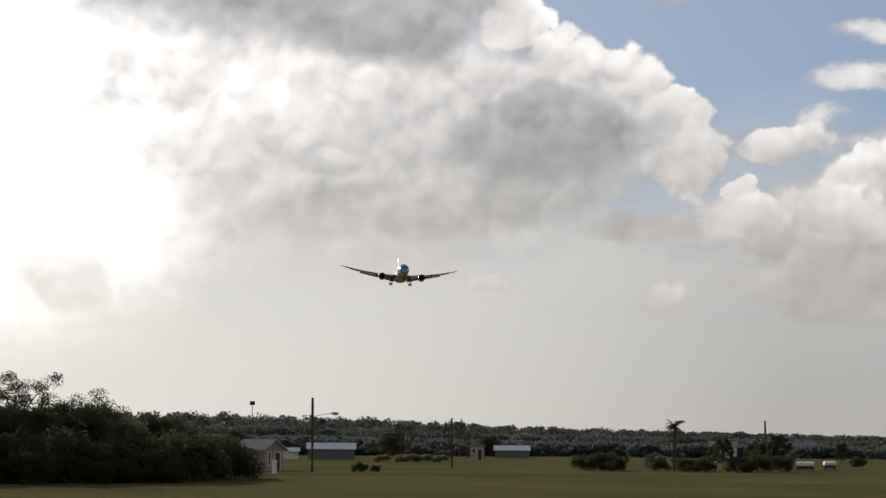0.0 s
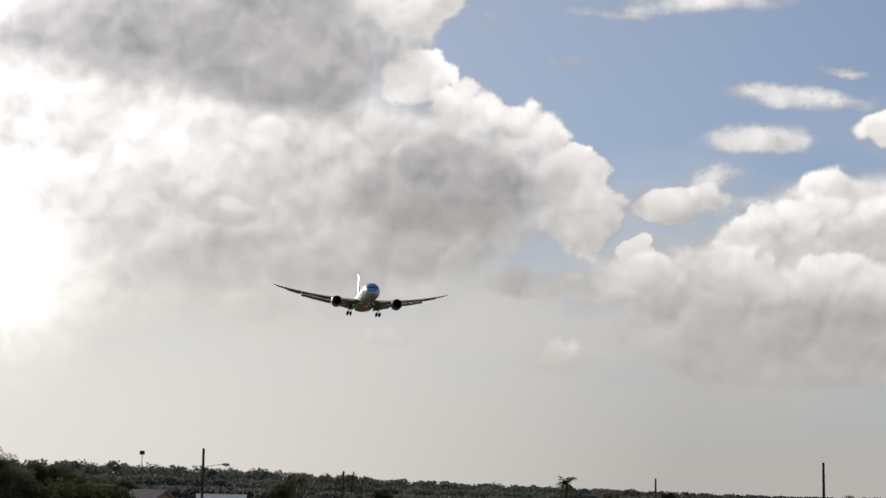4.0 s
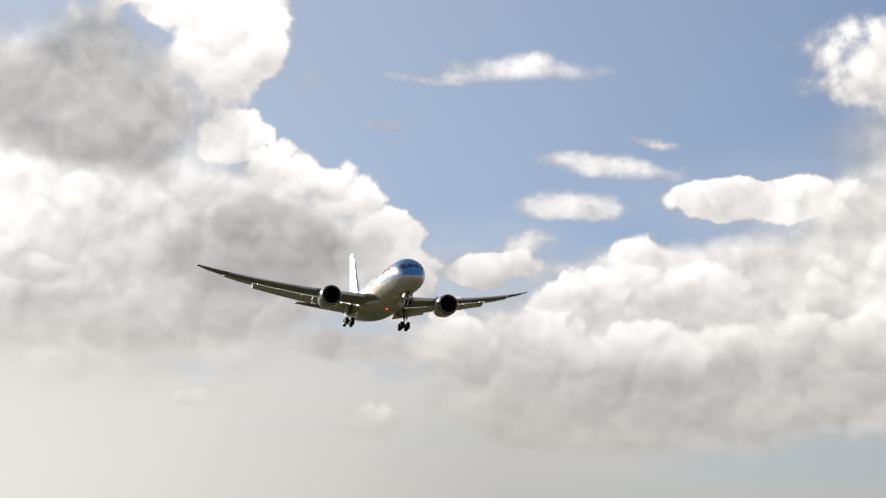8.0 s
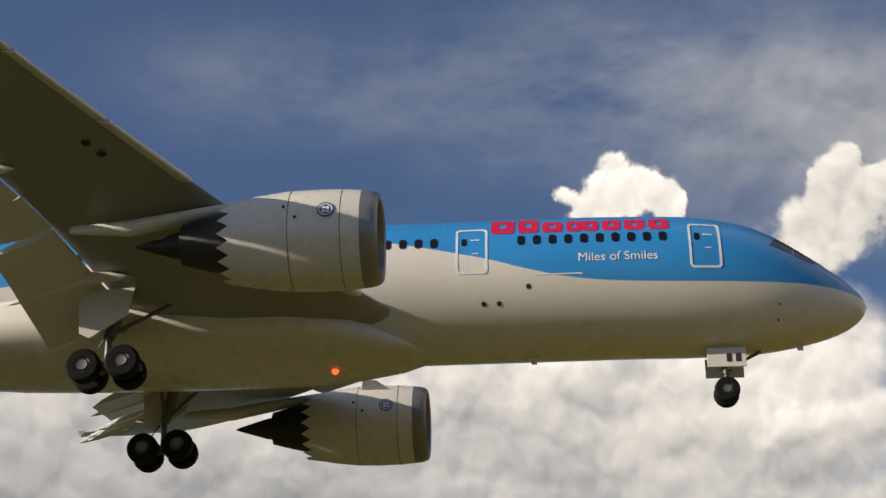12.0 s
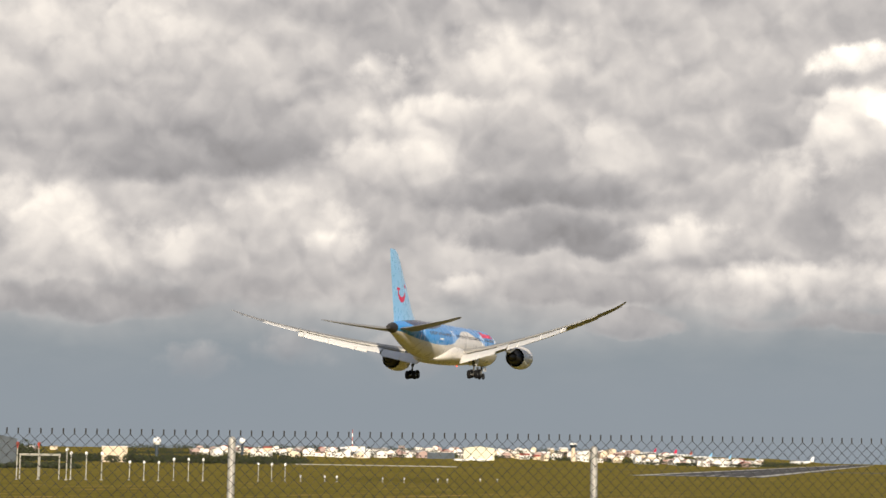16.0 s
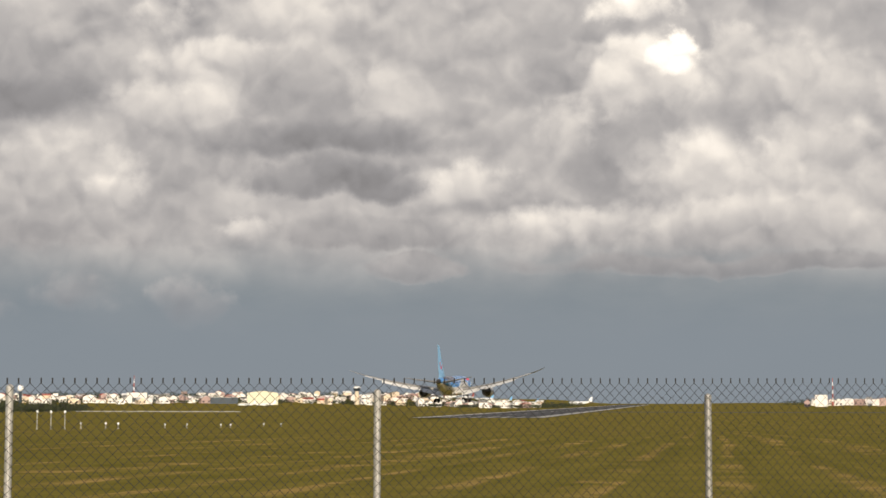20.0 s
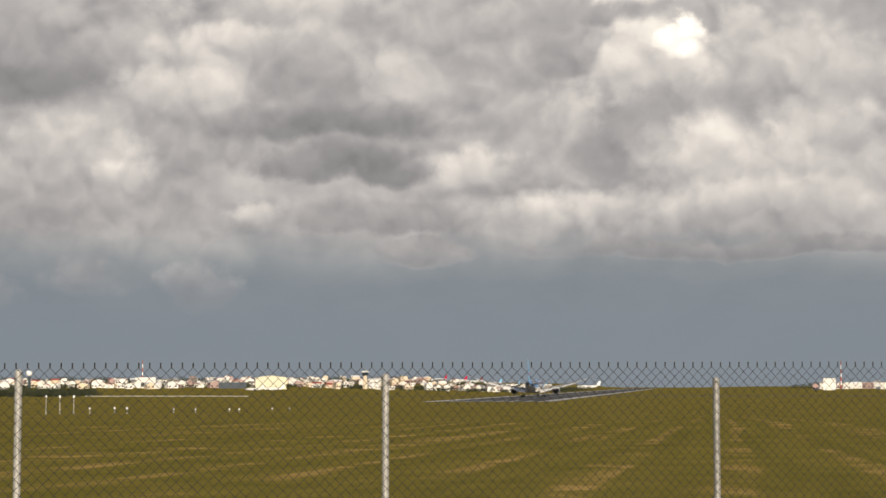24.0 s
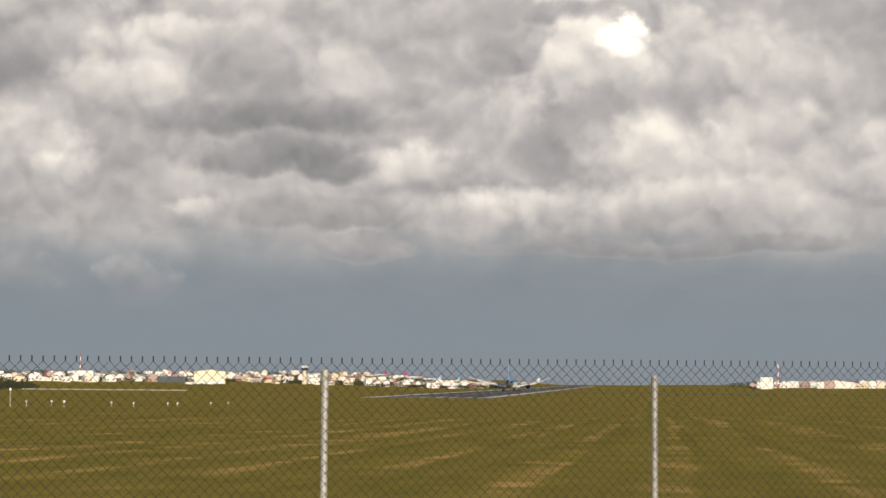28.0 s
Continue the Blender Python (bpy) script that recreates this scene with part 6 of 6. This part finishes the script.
def stall(az, d, turn, w, label="low white-roofed stall standing in the grass"):
    v = thing("market_stall", label, "stall", "stalls", m=Matrix.Translation(bearing(az, d)) @ Matrix.Rotation(radians(turn), 4, "Z"))
    bm = bmesh.new()
    loft(bm, [[Vector((x, y, z)) for y, z in ((-0.7, 0.62), (-0.72, 0.98), (0, 1.1), (0.72, 0.98), (0.7, 0.62))] for x in (-w / 2, w / 2)])
    part("roof", bm, "roof_white", v, "", False)
    bm = bmesh.new()
    box(bm, -w / 2 + 0.12, -0.6, 0.25, w / 2 - 0.12, 0.6, 0.6)
    part("counter", bm, "opening", v, "", False)
    for x in (-w / 2 + 0.1, w / 2 - 0.1):
        for y in (-0.6, 0.6):
            bm = bmesh.new()
            tube(bm, [(x, y, -0.2), (x, y, 0.65)], 0.05, 6)
            part("post", bm, "pole", v)


south_trees()
far_woods()
palm(-167.1, 210, 5.0)
palm(-156.3, 205, 5.6)
utility_pole(-178.5, 180, 7.3, 2.5)
utility_pole(-174.1, 215, 5.9)
utility_pole(-164.3, 250, 6.3)
utility_pole(-159.15, 190, 7.4)
utility_pole(-161.0, 420, 5.2)
house(-180.15, 188, 2.9, 4.0, 2.2, 0.85, "wall_pink", "roof_pink", to_camera(-180.15) + 48, "small pink rendered house with a faded gabled roof", ((-0.75, 0.6, 0.3, 1.3), (0.5, 0.02, 0.8, 1.8)))
house(-181.9, 152, 3.6, 4.0, 3.3, 0.0, "wall_dim", "roof_grey", to_camera(-181.75), "dark flat-roofed house half hidden by trees")
for az in (-179.95,):
    stone = thing("gate_pillar", "pale stone gate pillar before the house", "pillar", "gate pillars", m=Matrix.Translation(bearing(az + 0.27, 168)))
    _bm = bmesh.new()
    box(_bm, -0.22, -0.22, -0.2, 0.22, 0.22, 1.15, 0.03)
    part("shaft", _bm, "wall_white", stone, "", False)
    _bm = bmesh.new()
    box(_bm, -0.28, -0.28, 1.154, 0.28, 0.28, 1.27, 0.02)
    part("cap", _bm, "wall_white", stone, "", False)
house(-177.9, 325, 4.2, 8.2, 1.9, 0.9, "wall_dim", "roof_white", to_camera(-177.9) + 90, "long low shed with a pale metal roof", (), "sheds")
house(-179.2, 330, 2.0, 3.0, 1.4, 0.5, "wall_white", "roof_white", to_camera(-179.2) + 90, "little white hut at the field's edge", (), "sheds")
house(-173.3, 330, 2.6, 3.0, 2.5, 0.5, "wall_pink", "roof_grey", to_camera(-173.3), "narrow brownish cottage with a grey roof", ((-0.6, 1.2, 0.5, 0.8), (0.5, 0.02, 0.8, 1.9)))
house(-172.2, 380, 4.0, 7.0, 1.7, 0.8, "wall_dim", "roof_white", to_camera(-172.2) + 90, "long low shed with a pale metal roof", (), "sheds")
house(-167.7, 230, 2.6, 2.6, 1.3, 0.5, "wall_dim", "roof_grey", to_camera(-167.7), "small weathered grey hut by the trees", ((0.5, 0.02, 0.8, 1.4),), "sheds")
house(-165.6, 420, 5.0, 6.0, 2.6, 1.2, "wall_white", "roof_grey", to_camera(-165.6) + 90, "white cottage among the trees", ())
house(-163.2, 480, 5.0, 7.0, 2.6, 1.2, "wall_white", "roof_grey", to_camera(-163.2) + 90, "white cottage among the trees", ())
stall(-166.1, 205, to_camera(-166.1) + 4, 2.0)
stall(-163.1, 212, to_camera(-163.1), 2.0)
stall(-162.35, 222, to_camera(-162.35) + 8, 1.4)
spiky_tree(-175.7, 410, 8.2, 1)
spiky_tree(-175.4, 414, 7.0, 2)
spiky_tree(-174.2, 410, 7.8, 3)
spiky_tree(-173.85, 406, 8.4, 4)
spiky_tree(-173.6, 412, 7.2, 5)
mast_thing = thing("radio_mast", "thin pole with a small aerial on top", "mast", m=Matrix.Translation(bearing(-180.4, 260)))
_bm = bmesh.new()
tube(_bm, [(0, 0, 0), (0, 0, 8.6)], [0.07, 0.04], 6)
part("pole", _bm, "pole", mast_thing)
_bm = bmesh.new()
box(_bm, -0.35, -0.2, 8.2, 0.35, 0.2, 8.75, 0.05)
part("aerial", _bm, "pole", mast_thing, "", False)


# ---- north: approach lights, airport and town ----
def light_post(tall, red=False):
    p = thing("approach_light", "chalky approach light post with a red lamp" if red else "chalky approach light on a slim post in the grass", "runway light", "approach lights")
    bm = bmesh.new()
    tube(bm, [(0, 0, -0.3), (0, 0, tall)], [0.06, 0.05], 8)
    part("post", bm, "lamp_post", p)
    bm = bmesh.new()
    if red:
        lathe(bm, [(tall, 0.04), (tall + 0.2, 0.05), (tall + 0.22, 0.12), (tall + 0.40, 0.14), (tall + 0.48, 0.08), (tall + 0.5, 0.02)], 12, "Z")
    else:
        lathe(bm, [(tall, 0.05), (tall + 0.03, 0.11), (tall + 0.17, 0.125), (tall + 0.25, 0.08), (tall + 0.27, 0.02)], 12, "Z")
    part("lamp_head", bm, "red_lamp" if red else "white", p, "red lamp head" if red else "pale lamp head")
    bm = bmesh.new()
    box(bm, -0.1, -0.1, -0.3, 0.1, 0.1, 0.08, 0.02)
    part("footing", bm, "lamp_post", p, "", False)
    return p


def approach_lights():
    made = {}
    for y, tall, xs, red in ((108.4, 2.1, (-3.0, -1.5, 0, 1.5, 3.0), False), (96, 2.1, (-4.6, -3.1, -1.6), False), (118.3, 1.7, (-1.3, 0, 1.4), False), (127.7, 2.4, (-1.7, 0, 1.8), True), (133, 2.3, (1.6,), False), (140, 2.1, (-1.4, 0, 1.4), False),
                             (152, 1.5, (-1.4, 0.0, 1.4), False), (162.5, 1.9, (-1.5, 0.0, 1.5), False), (182, 1.7, (-3.0, 0, 1.5, 3.0), False), (205, 0.5, (-3.0, 0, 1.5), False), (235, 0.4, (-1.5, 1.5), False), (265, 0.3, (-1.5, 0), False), (300, 0.3, (-3.0, 0), False)):
        if (tall, red) not in made:
            made[tall, red] = light_post(tall, red)
        for x in xs:
            px = -66.0 + x
            copy_thing(made[tall, red], Matrix.Translation((px, y, height(px, y))))
    for m in made.values():
        drop_thing(m)


def gantry(az, d, w, tall):
    g = thing("localizer_frame", "white steel frame beside the approach lights", "frame", m=Matrix.Translation(bearing(az, d)) @ Matrix.Rotation(radians(-az), 4, "Z"))
    for x in (-w / 2, 0, w / 2):
        bm = bmesh.new()
        tube(bm, [(x, 0, -0.3), (x, 0, tall)], 0.06, 8)
        part("post", bm, "lamp_post", g)
    bm = bmesh.new()
    box(bm, -w / 2 - 0.1, -0.07, tall, w / 2 + 0.1, 0.07, tall + 0.18)
    part("beam", bm, "lamp_post", g, "", False)


def block(name, az, d, w, dep, tall, wall, roof, label, category, openings=(), lift=0.0, rise=0.0, group=""):
    return house(az, d, w, dep, tall, rise, wall, roof, to_camera(az), label, openings, group, lift=lift, over=0.25, name=name)


def striped_mast(az, d, tall, thick=0.5):
    m = thing("radio_mast", "tall red and white banded mast", "mast", m=Matrix.Translation(bearing(az, d)))
    n = 7
    for k in range(n):
        bm = bmesh.new()
        z0, z1 = tall * k / n, tall * (k + 1) / n
        tube(bm, [(0, 0, z0), (0, 0, z1)], [thick * (1 - 0.7 * k / n), thick * (1 - 0.7 * (k + 1) / n)], 8)
        part("mast_section", bm, "roof_red" if k % 2 == 0 else "white", m)


def radome(az, d, r, lift):
    m = thing("radome", "white radar dome on a short tower", "radome", m=Matrix.Translation(bearing(az, d)))
    bm = bmesh.new()
    lathe(bm, [(0, r * 0.45), (lift, r * 0.4)], 10, "Z")
    part("tower", bm, "wall_grey", m)
    bm = bmesh.new()
    lathe(bm, [(lift + r * (1 - math.cos(math.pi * (0.12 + 0.87 * k / 12))) - r * 0.08, max(r * math.sin(math.pi * (0.12 + 0.87 * k / 12)), 0.02)) for k in range(13)], 20, "Z")
    part("dome", bm, "white", m)


def control_tower(az, d, tall):
    m = thing("control_tower", "cream airport control tower with a glazed cab", "control tower", m=Matrix.Translation(bearing(az, d)))
    bm = bmesh.new()
    lathe(bm, [(0, 2.0), (tall * 0.72, 1.5)], 12, "Z")
    part("shaft", bm, "wall_cream", m)
    bm = bmesh.new()
    lathe(bm, [(tall * 0.72, 1.9), (tall * 0.76, 2.5), (tall * 0.88, 2.9)], 12, "Z")
    part("cab_glass", bm, "wall_grey", m, "grey tower glazing")
    bm = bmesh.new()
    lathe(bm, [(tall * 0.88, 3.3), (tall * 0.95, 3.2), (tall, 0.6)], 12, "Z")
    part("roof", bm, "roof_white", m)


def parked_jet(az, d, turn, tail_paint, ln=36.0, size=1.0):
    m = thing("parked_airliner", "white airliner parked at the terminal with a painted tail", "airplane", "parked airliners", m=Matrix.Translation(bearing(az, d)) @ Matrix.Rotation(radians(turn), 4, "Z") @ Matrix.Scale(size, 4))
    bm = bmesh.new()
    rings = []
    for u, r, z in ((0, 0.1, 3.4), (0.02, 0.9, 3.5), (0.06, 1.7, 3.7), (0.12, 2.0, 3.8), (0.7, 2.0, 3.8), (0.85, 1.5, 4.2), (1.0, 0.3, 4.9)):
        rings.append([Vector((r * math.cos(a), ln / 2 - u * ln, z + r * math.sin(a))) for a in [2 * math.pi * i / 14 for i in range(14)]])
    loft(bm, rings)
    part("hull", bm, "white", m)
    for s in (1, -1):
        bm = bmesh.new()
        loft(bm, [[Vector((s * x, y0 - c, z)), Vector((s * x, y0 - c * 0.4, z + th)), Vector((s * x, y0, z)), Vector((s * x, y0 - c * 0.4, z - th))] for x, y0, c, z, th in ((1.0, 3.5, 6.5, 3.0, 0.35), (8, -1.0, 3.6, 3.6, 0.2), (17, -6.0, 1.6, 4.6, 0.08))])
        part("wing", bm, "wing", m)
        bm = bmesh.new()
        lathe(bm, [(3.2, 0.7), (3.0, 0.95), (0.5, 0.9), (-0.8, 0.5)], 14, "Y", (s * 5.6, 0, 2.2))
        part("nacelle", bm, "white", m)
        bm = bmesh.new()
        tube(bm, [(s * 2.8, -1.5, 3.0), (s * 2.8, -1.5, 0.5)], 0.2, 8)
        lathe(bm, [(s * 2.8 - 0.3, 0.5), (s * 2.8 + 0.3, 0.5)], 12, "X", (0, -1.5, 0.5))
        part("main_gear", bm, "tyre", m)
        bm = bmesh.new()
        loft(bm, [[Vector((s * x, y0 - c, z)), Vector((s * x, y0 - c / 2, z + 0.1)), Vector((s * x, y0, z)), Vector((s * x, y0 - c / 2, z - 0.1))] for x, y0, c, z in ((0.4, -13.2, 3.6, 4.6), (6.2, -16.0, 1.6, 5.0))])
        part("tailplane", bm, "wing", m)
    bm = bmesh.new()
    loft(bm, [[Vector((0.25, y0 - c / 2, z)), Vector((0, y0, z)), Vector((-0.25, y0 - c / 2, z)), Vector((0, y0 - c, z))] for z, y0, c in ((5.2, -11.5, 6.0), (11.6, -16.0, 2.6))])
    part("tail_fin", bm, tail_paint, m, "painted tail fin")
    bm = bmesh.new()
    tube(bm, [(0, ln / 2 - 4.5, 3.0), (0, ln / 2 - 4.5, 0.4)], 0.15, 8)
    lathe(bm, [(-0.3, 0.4), (0.3, 0.4)], 12, "X", (0, ln / 2 - 4.5, 0.4))
    part("nose_gear", bm, "tyre", m)


def town():
    rng = random.Random(21)
    walls = ("wall_white", "wall_white", "wall_white", "wall_cream", "wall_white", "wall_pink")
    roofs = ("roof_red", "roof_grey", "roof_white", "roof_white", "roof_grey")
    names = {"wall_white": "white", "wall_cream": "cream", "wall_pink": "pink", "wall_grey": "grey"}
    rnames = {"roof_red": "red", "roof_grey": "grey", "roof_white": "pale"}
    spans = ((-31.0, -26.0, 12, 1450, 1900), (-22.0, -12.5, 130, 1450, 2000), (-12.5, -4.2, 130, 1480, 2000), (4.0, 9.4, 60, 1480, 1850), (9.4, 13.0, 14, 1500, 1800))
    for a0, a1, n, d0, d1 in spans:
        for i in range(n):
            az = a0 + (a1 - a0) * (i + rng.random()) / n
            d = rng.uniform(d0, d1)
            w, dep, t = rng.uniform(4, 9), rng.uniform(5, 9), rng.choice((2.6, 3.0, 3.4, 4.6, 5.6))
            wl, rf = rng.choice(walls), rng.choice(roofs)
            h = house(az, d, w, dep, t, rng.choice((0.0, 1.2, 1.6)), wl, rf, to_camera(az) + rng.choice((0, 90, 20, -15)), f"{names[wl]} town house with a {rnames[rf]} roof", (), "town houses")
            for x in (-w * 0.28, w * 0.28):
                bm = bmesh.new()
                box(bm, x - 0.7, -dep / 2 - 0.05, 1.0, x + 0.7, -dep / 2 + 0.1, 2.2)
                part("window", bm, "opening", h, "", False)


def town_woods():
    rng = random.Random(31)
    lumps = []
    for a0, a1, n, d0, d1, hgt in ((-60, -25.5, 230, 560, 640, 1.7), (-33, -26.8, 90, 820, 1000, 10.0), (-27, -18.5, 120, 900, 1100, 4.5), (-24, -3.5, 120, 1500, 1700, 3.2), (-24, -3, 160, 1650, 2100, 6.0), (3.5, 15, 70, 1800, 2100, 7.0), (-60, -35, 120, 760, 1000, 11.0), (9.5, 24, 60, 1500, 1900, 7.0)):
        for i in range(n):
            az, d = a0 + (a1 - a0) * (i + rng.random()) / n, rng.uniform(d0, d1)
            w, t = rng.uniform(3, 6.5) * d / 900, hgt * rng.uniform(0.6, 1.15)
            lumps.append((bearing(az, d) + Vector((0, 0, t * 0.48)), (w, w, t * 0.52), 150))
    ob = foliage("town_trees", lumps, 0.55, "leaf", None, 31, 0.5)
    tagged(ob, "dark low trees among the far houses", "woods", kind="stuff")


approach_lights()
gantry(-26.65, 160, 3.3, 2.0)
for az, w in ((-35.5, 8.0), (-34.53, 6.2), (-33.86, 6.8), (-33.23, 5.7)):
    block("storage_building", az, 640, w, 10, 12.6, "wall_white", "roof_white", "large white windowless storage building", "building", group="storage buildings")
block("storage_building", -32.18, 700, 8.8, 9, 11.0, "wall_white", "roof_white", "low white windowless storage building", "building", group="storage buildings")
shed = block("hangar", -28.2, 620, 18.0, 14, 9.0, "wall_grey", "roof_slate", "blue-grey metal hangar with a dark doorway", "hangar", ((-7.2, 0.02, 2.8, 7.6),), rise=1.9)
_bm = bmesh.new()
box(_bm, -4.0, -7.06, 0.0, -1.0, -6.9, 6.6)
part("door", _bm, "door_brown", shed, "tall brown door", False)
block("terminal_building", -24.39, 950, 13, 10, 8.0, "wall_cream", "roof_white", "low cream building beside the airfield", "building")
radome(-23.1, 1400, 3.2, 9.5)
radome(-20.45, 1500, 2.6, 10.0)
striped_mast(-17.0, 1650, 24.0, 0.8)
striped_mast(4.85, 1650, 25.0, 0.8)
block("terminal_building", -16.9, 1500, 16, 10, 8.5, "wall_white", "roof_white", "white terminal block with a wide opening", "building", ((0, 1.0, 8.0, 3.5),))
block("hangar", -13.0, 1420, 24, 18, 9.0, "wall_yellow", "roof_grey", "pale yellow hangar at the airport", "hangar", rise=1.5)
block("terminal_building", -14.2, 1460, 22, 10, 5.0, "wall_grey", "roof_white", "long grey terminal building with a pale roof", "building")
control_tower(-10.03, 1500, 15.5)
block("terminal_building", 4.5, 1500, 10, 10, 9.5, "wall_white", "roof_white", "white tower-like block beside the mast", "building")
block("terminal_building", 6.6, 1520, 30, 10, 5.0, "wall_white", "roof_red", "long white building with a red roof", "building", rise=1.5)
parked_jet(-13.5, 1330, 80, "white", 36, 0.42)
parked_jet(-12.9, 1340, 95, "white", 36, 0.42)
for az, paint, turn in ((-7.7, "red", 60), (-7.1, "red", 75), (-6.6, "roof_red", 65), (-6.0, "fin", 70), (-5.4, "fin", 65), (-4.6, "fin", 80)):
    parked_jet(az, 2350, turn, paint, 36, 0.75)
parked_jet(-3.0, 2500, 85, "white", 30)
town()
town_woods()


FLIGHT = [
    (0.0, -66.84, -876.7, 90.22, 0.52, 1.81, -1.90),
    (1.5, -66.45, -760.0, 83.21, 0.47, 1.67, -1.89),
    (3.0, -66.25, -643.8, 75.72, 0.47, 1.54, -1.60),
    (6.0, -66.85, -414.9, 60.45, 0.66, 1.20, -1.10),
    (7.0, -66.95, -341.9, 55.59, 0.73, 1.17, -1.20),
    (8.0, -67.04, -269.7, 50.49, 0.77, 1.18, -1.11),
    (9.0, -67.27, -197.8, 45.46, 0.77, 1.08, -0.83),
    (10.0, -67.47, -126.7, 40.63, 0.81, 1.14, -0.55),
    (10.4, -67.47, -98.6, 38.79, 0.86, 1.22, -0.63),
    (10.7, -67.43, -77.6, 37.45, 0.89, 1.29, -0.73),
    (11.0, -67.35, -56.8, 36.14, 0.92, 1.37, -0.85),
    (11.2, -67.28, -43.0, 35.29, 0.94, 1.43, -0.93),
    (11.4, -67.20, -29.2, 34.43, 0.95, 1.49, -1.01),
    (11.5, -67.16, -22.3, 34.01, 0.96, 1.52, -1.05),
    (11.8, -67.03, -1.6, 32.75, 0.99, 1.61, -1.17),
    (12.0, -66.95, 12.2, 31.93, 1.01, 1.67, -1.24),
    (12.2, -66.86, 25.9, 31.12, 1.04, 1.73, -1.31),
    (12.5, -66.73, 46.6, 29.95, 1.07, 1.82, -1.41),
    (14.5, -66.14, 187.2, 26.29, 1.54, 1.82, -1.43),
    (15.5, -66.24, 258.3, 23.80, 1.54, 1.57, -0.74),
    (17.0, -66.44, 366.5, 18.93, 1.48, 1.52, -0.65),
    (18.0, -66.59, 438.9, 15.66, 1.57, 1.37, -0.91),
    (19.0, -66.88, 511.1, 12.48, 1.73, 1.14, -0.93),
    (20.0, -67.25, 583.2, 9.90, 1.88, 0.90, -0.86),
    (21.0, -67.82, 654.9, 7.50, 2.05, 0.71, -0.74),
    (22.0, -68.00, 728.0, 5.70, 1.60, 1.20, -0.40),
    (23.0, -68.30, 799.0, 4.55, 1.10, 0.80, -0.10),
    (24.0, -68.50, 866.5, 4.40, 0.80, 0.30, 0.00),
    (28.0, -68.00, 1150.9, 4.40, 0.80, 0.30, 0.00),
]


def flight_pose(x, y, z, crab, pitch, roll):
    return Matrix.Translation((x, y, z)) @ Euler((radians(pitch), 0, radians(-crab))).to_matrix().to_4x4() @ Matrix.Rotation(radians(roll), 4, "Y")


def motions():
    walk(jet, [(t, flight_pose(*row)) for t, *row in FLIGHT])


motions()
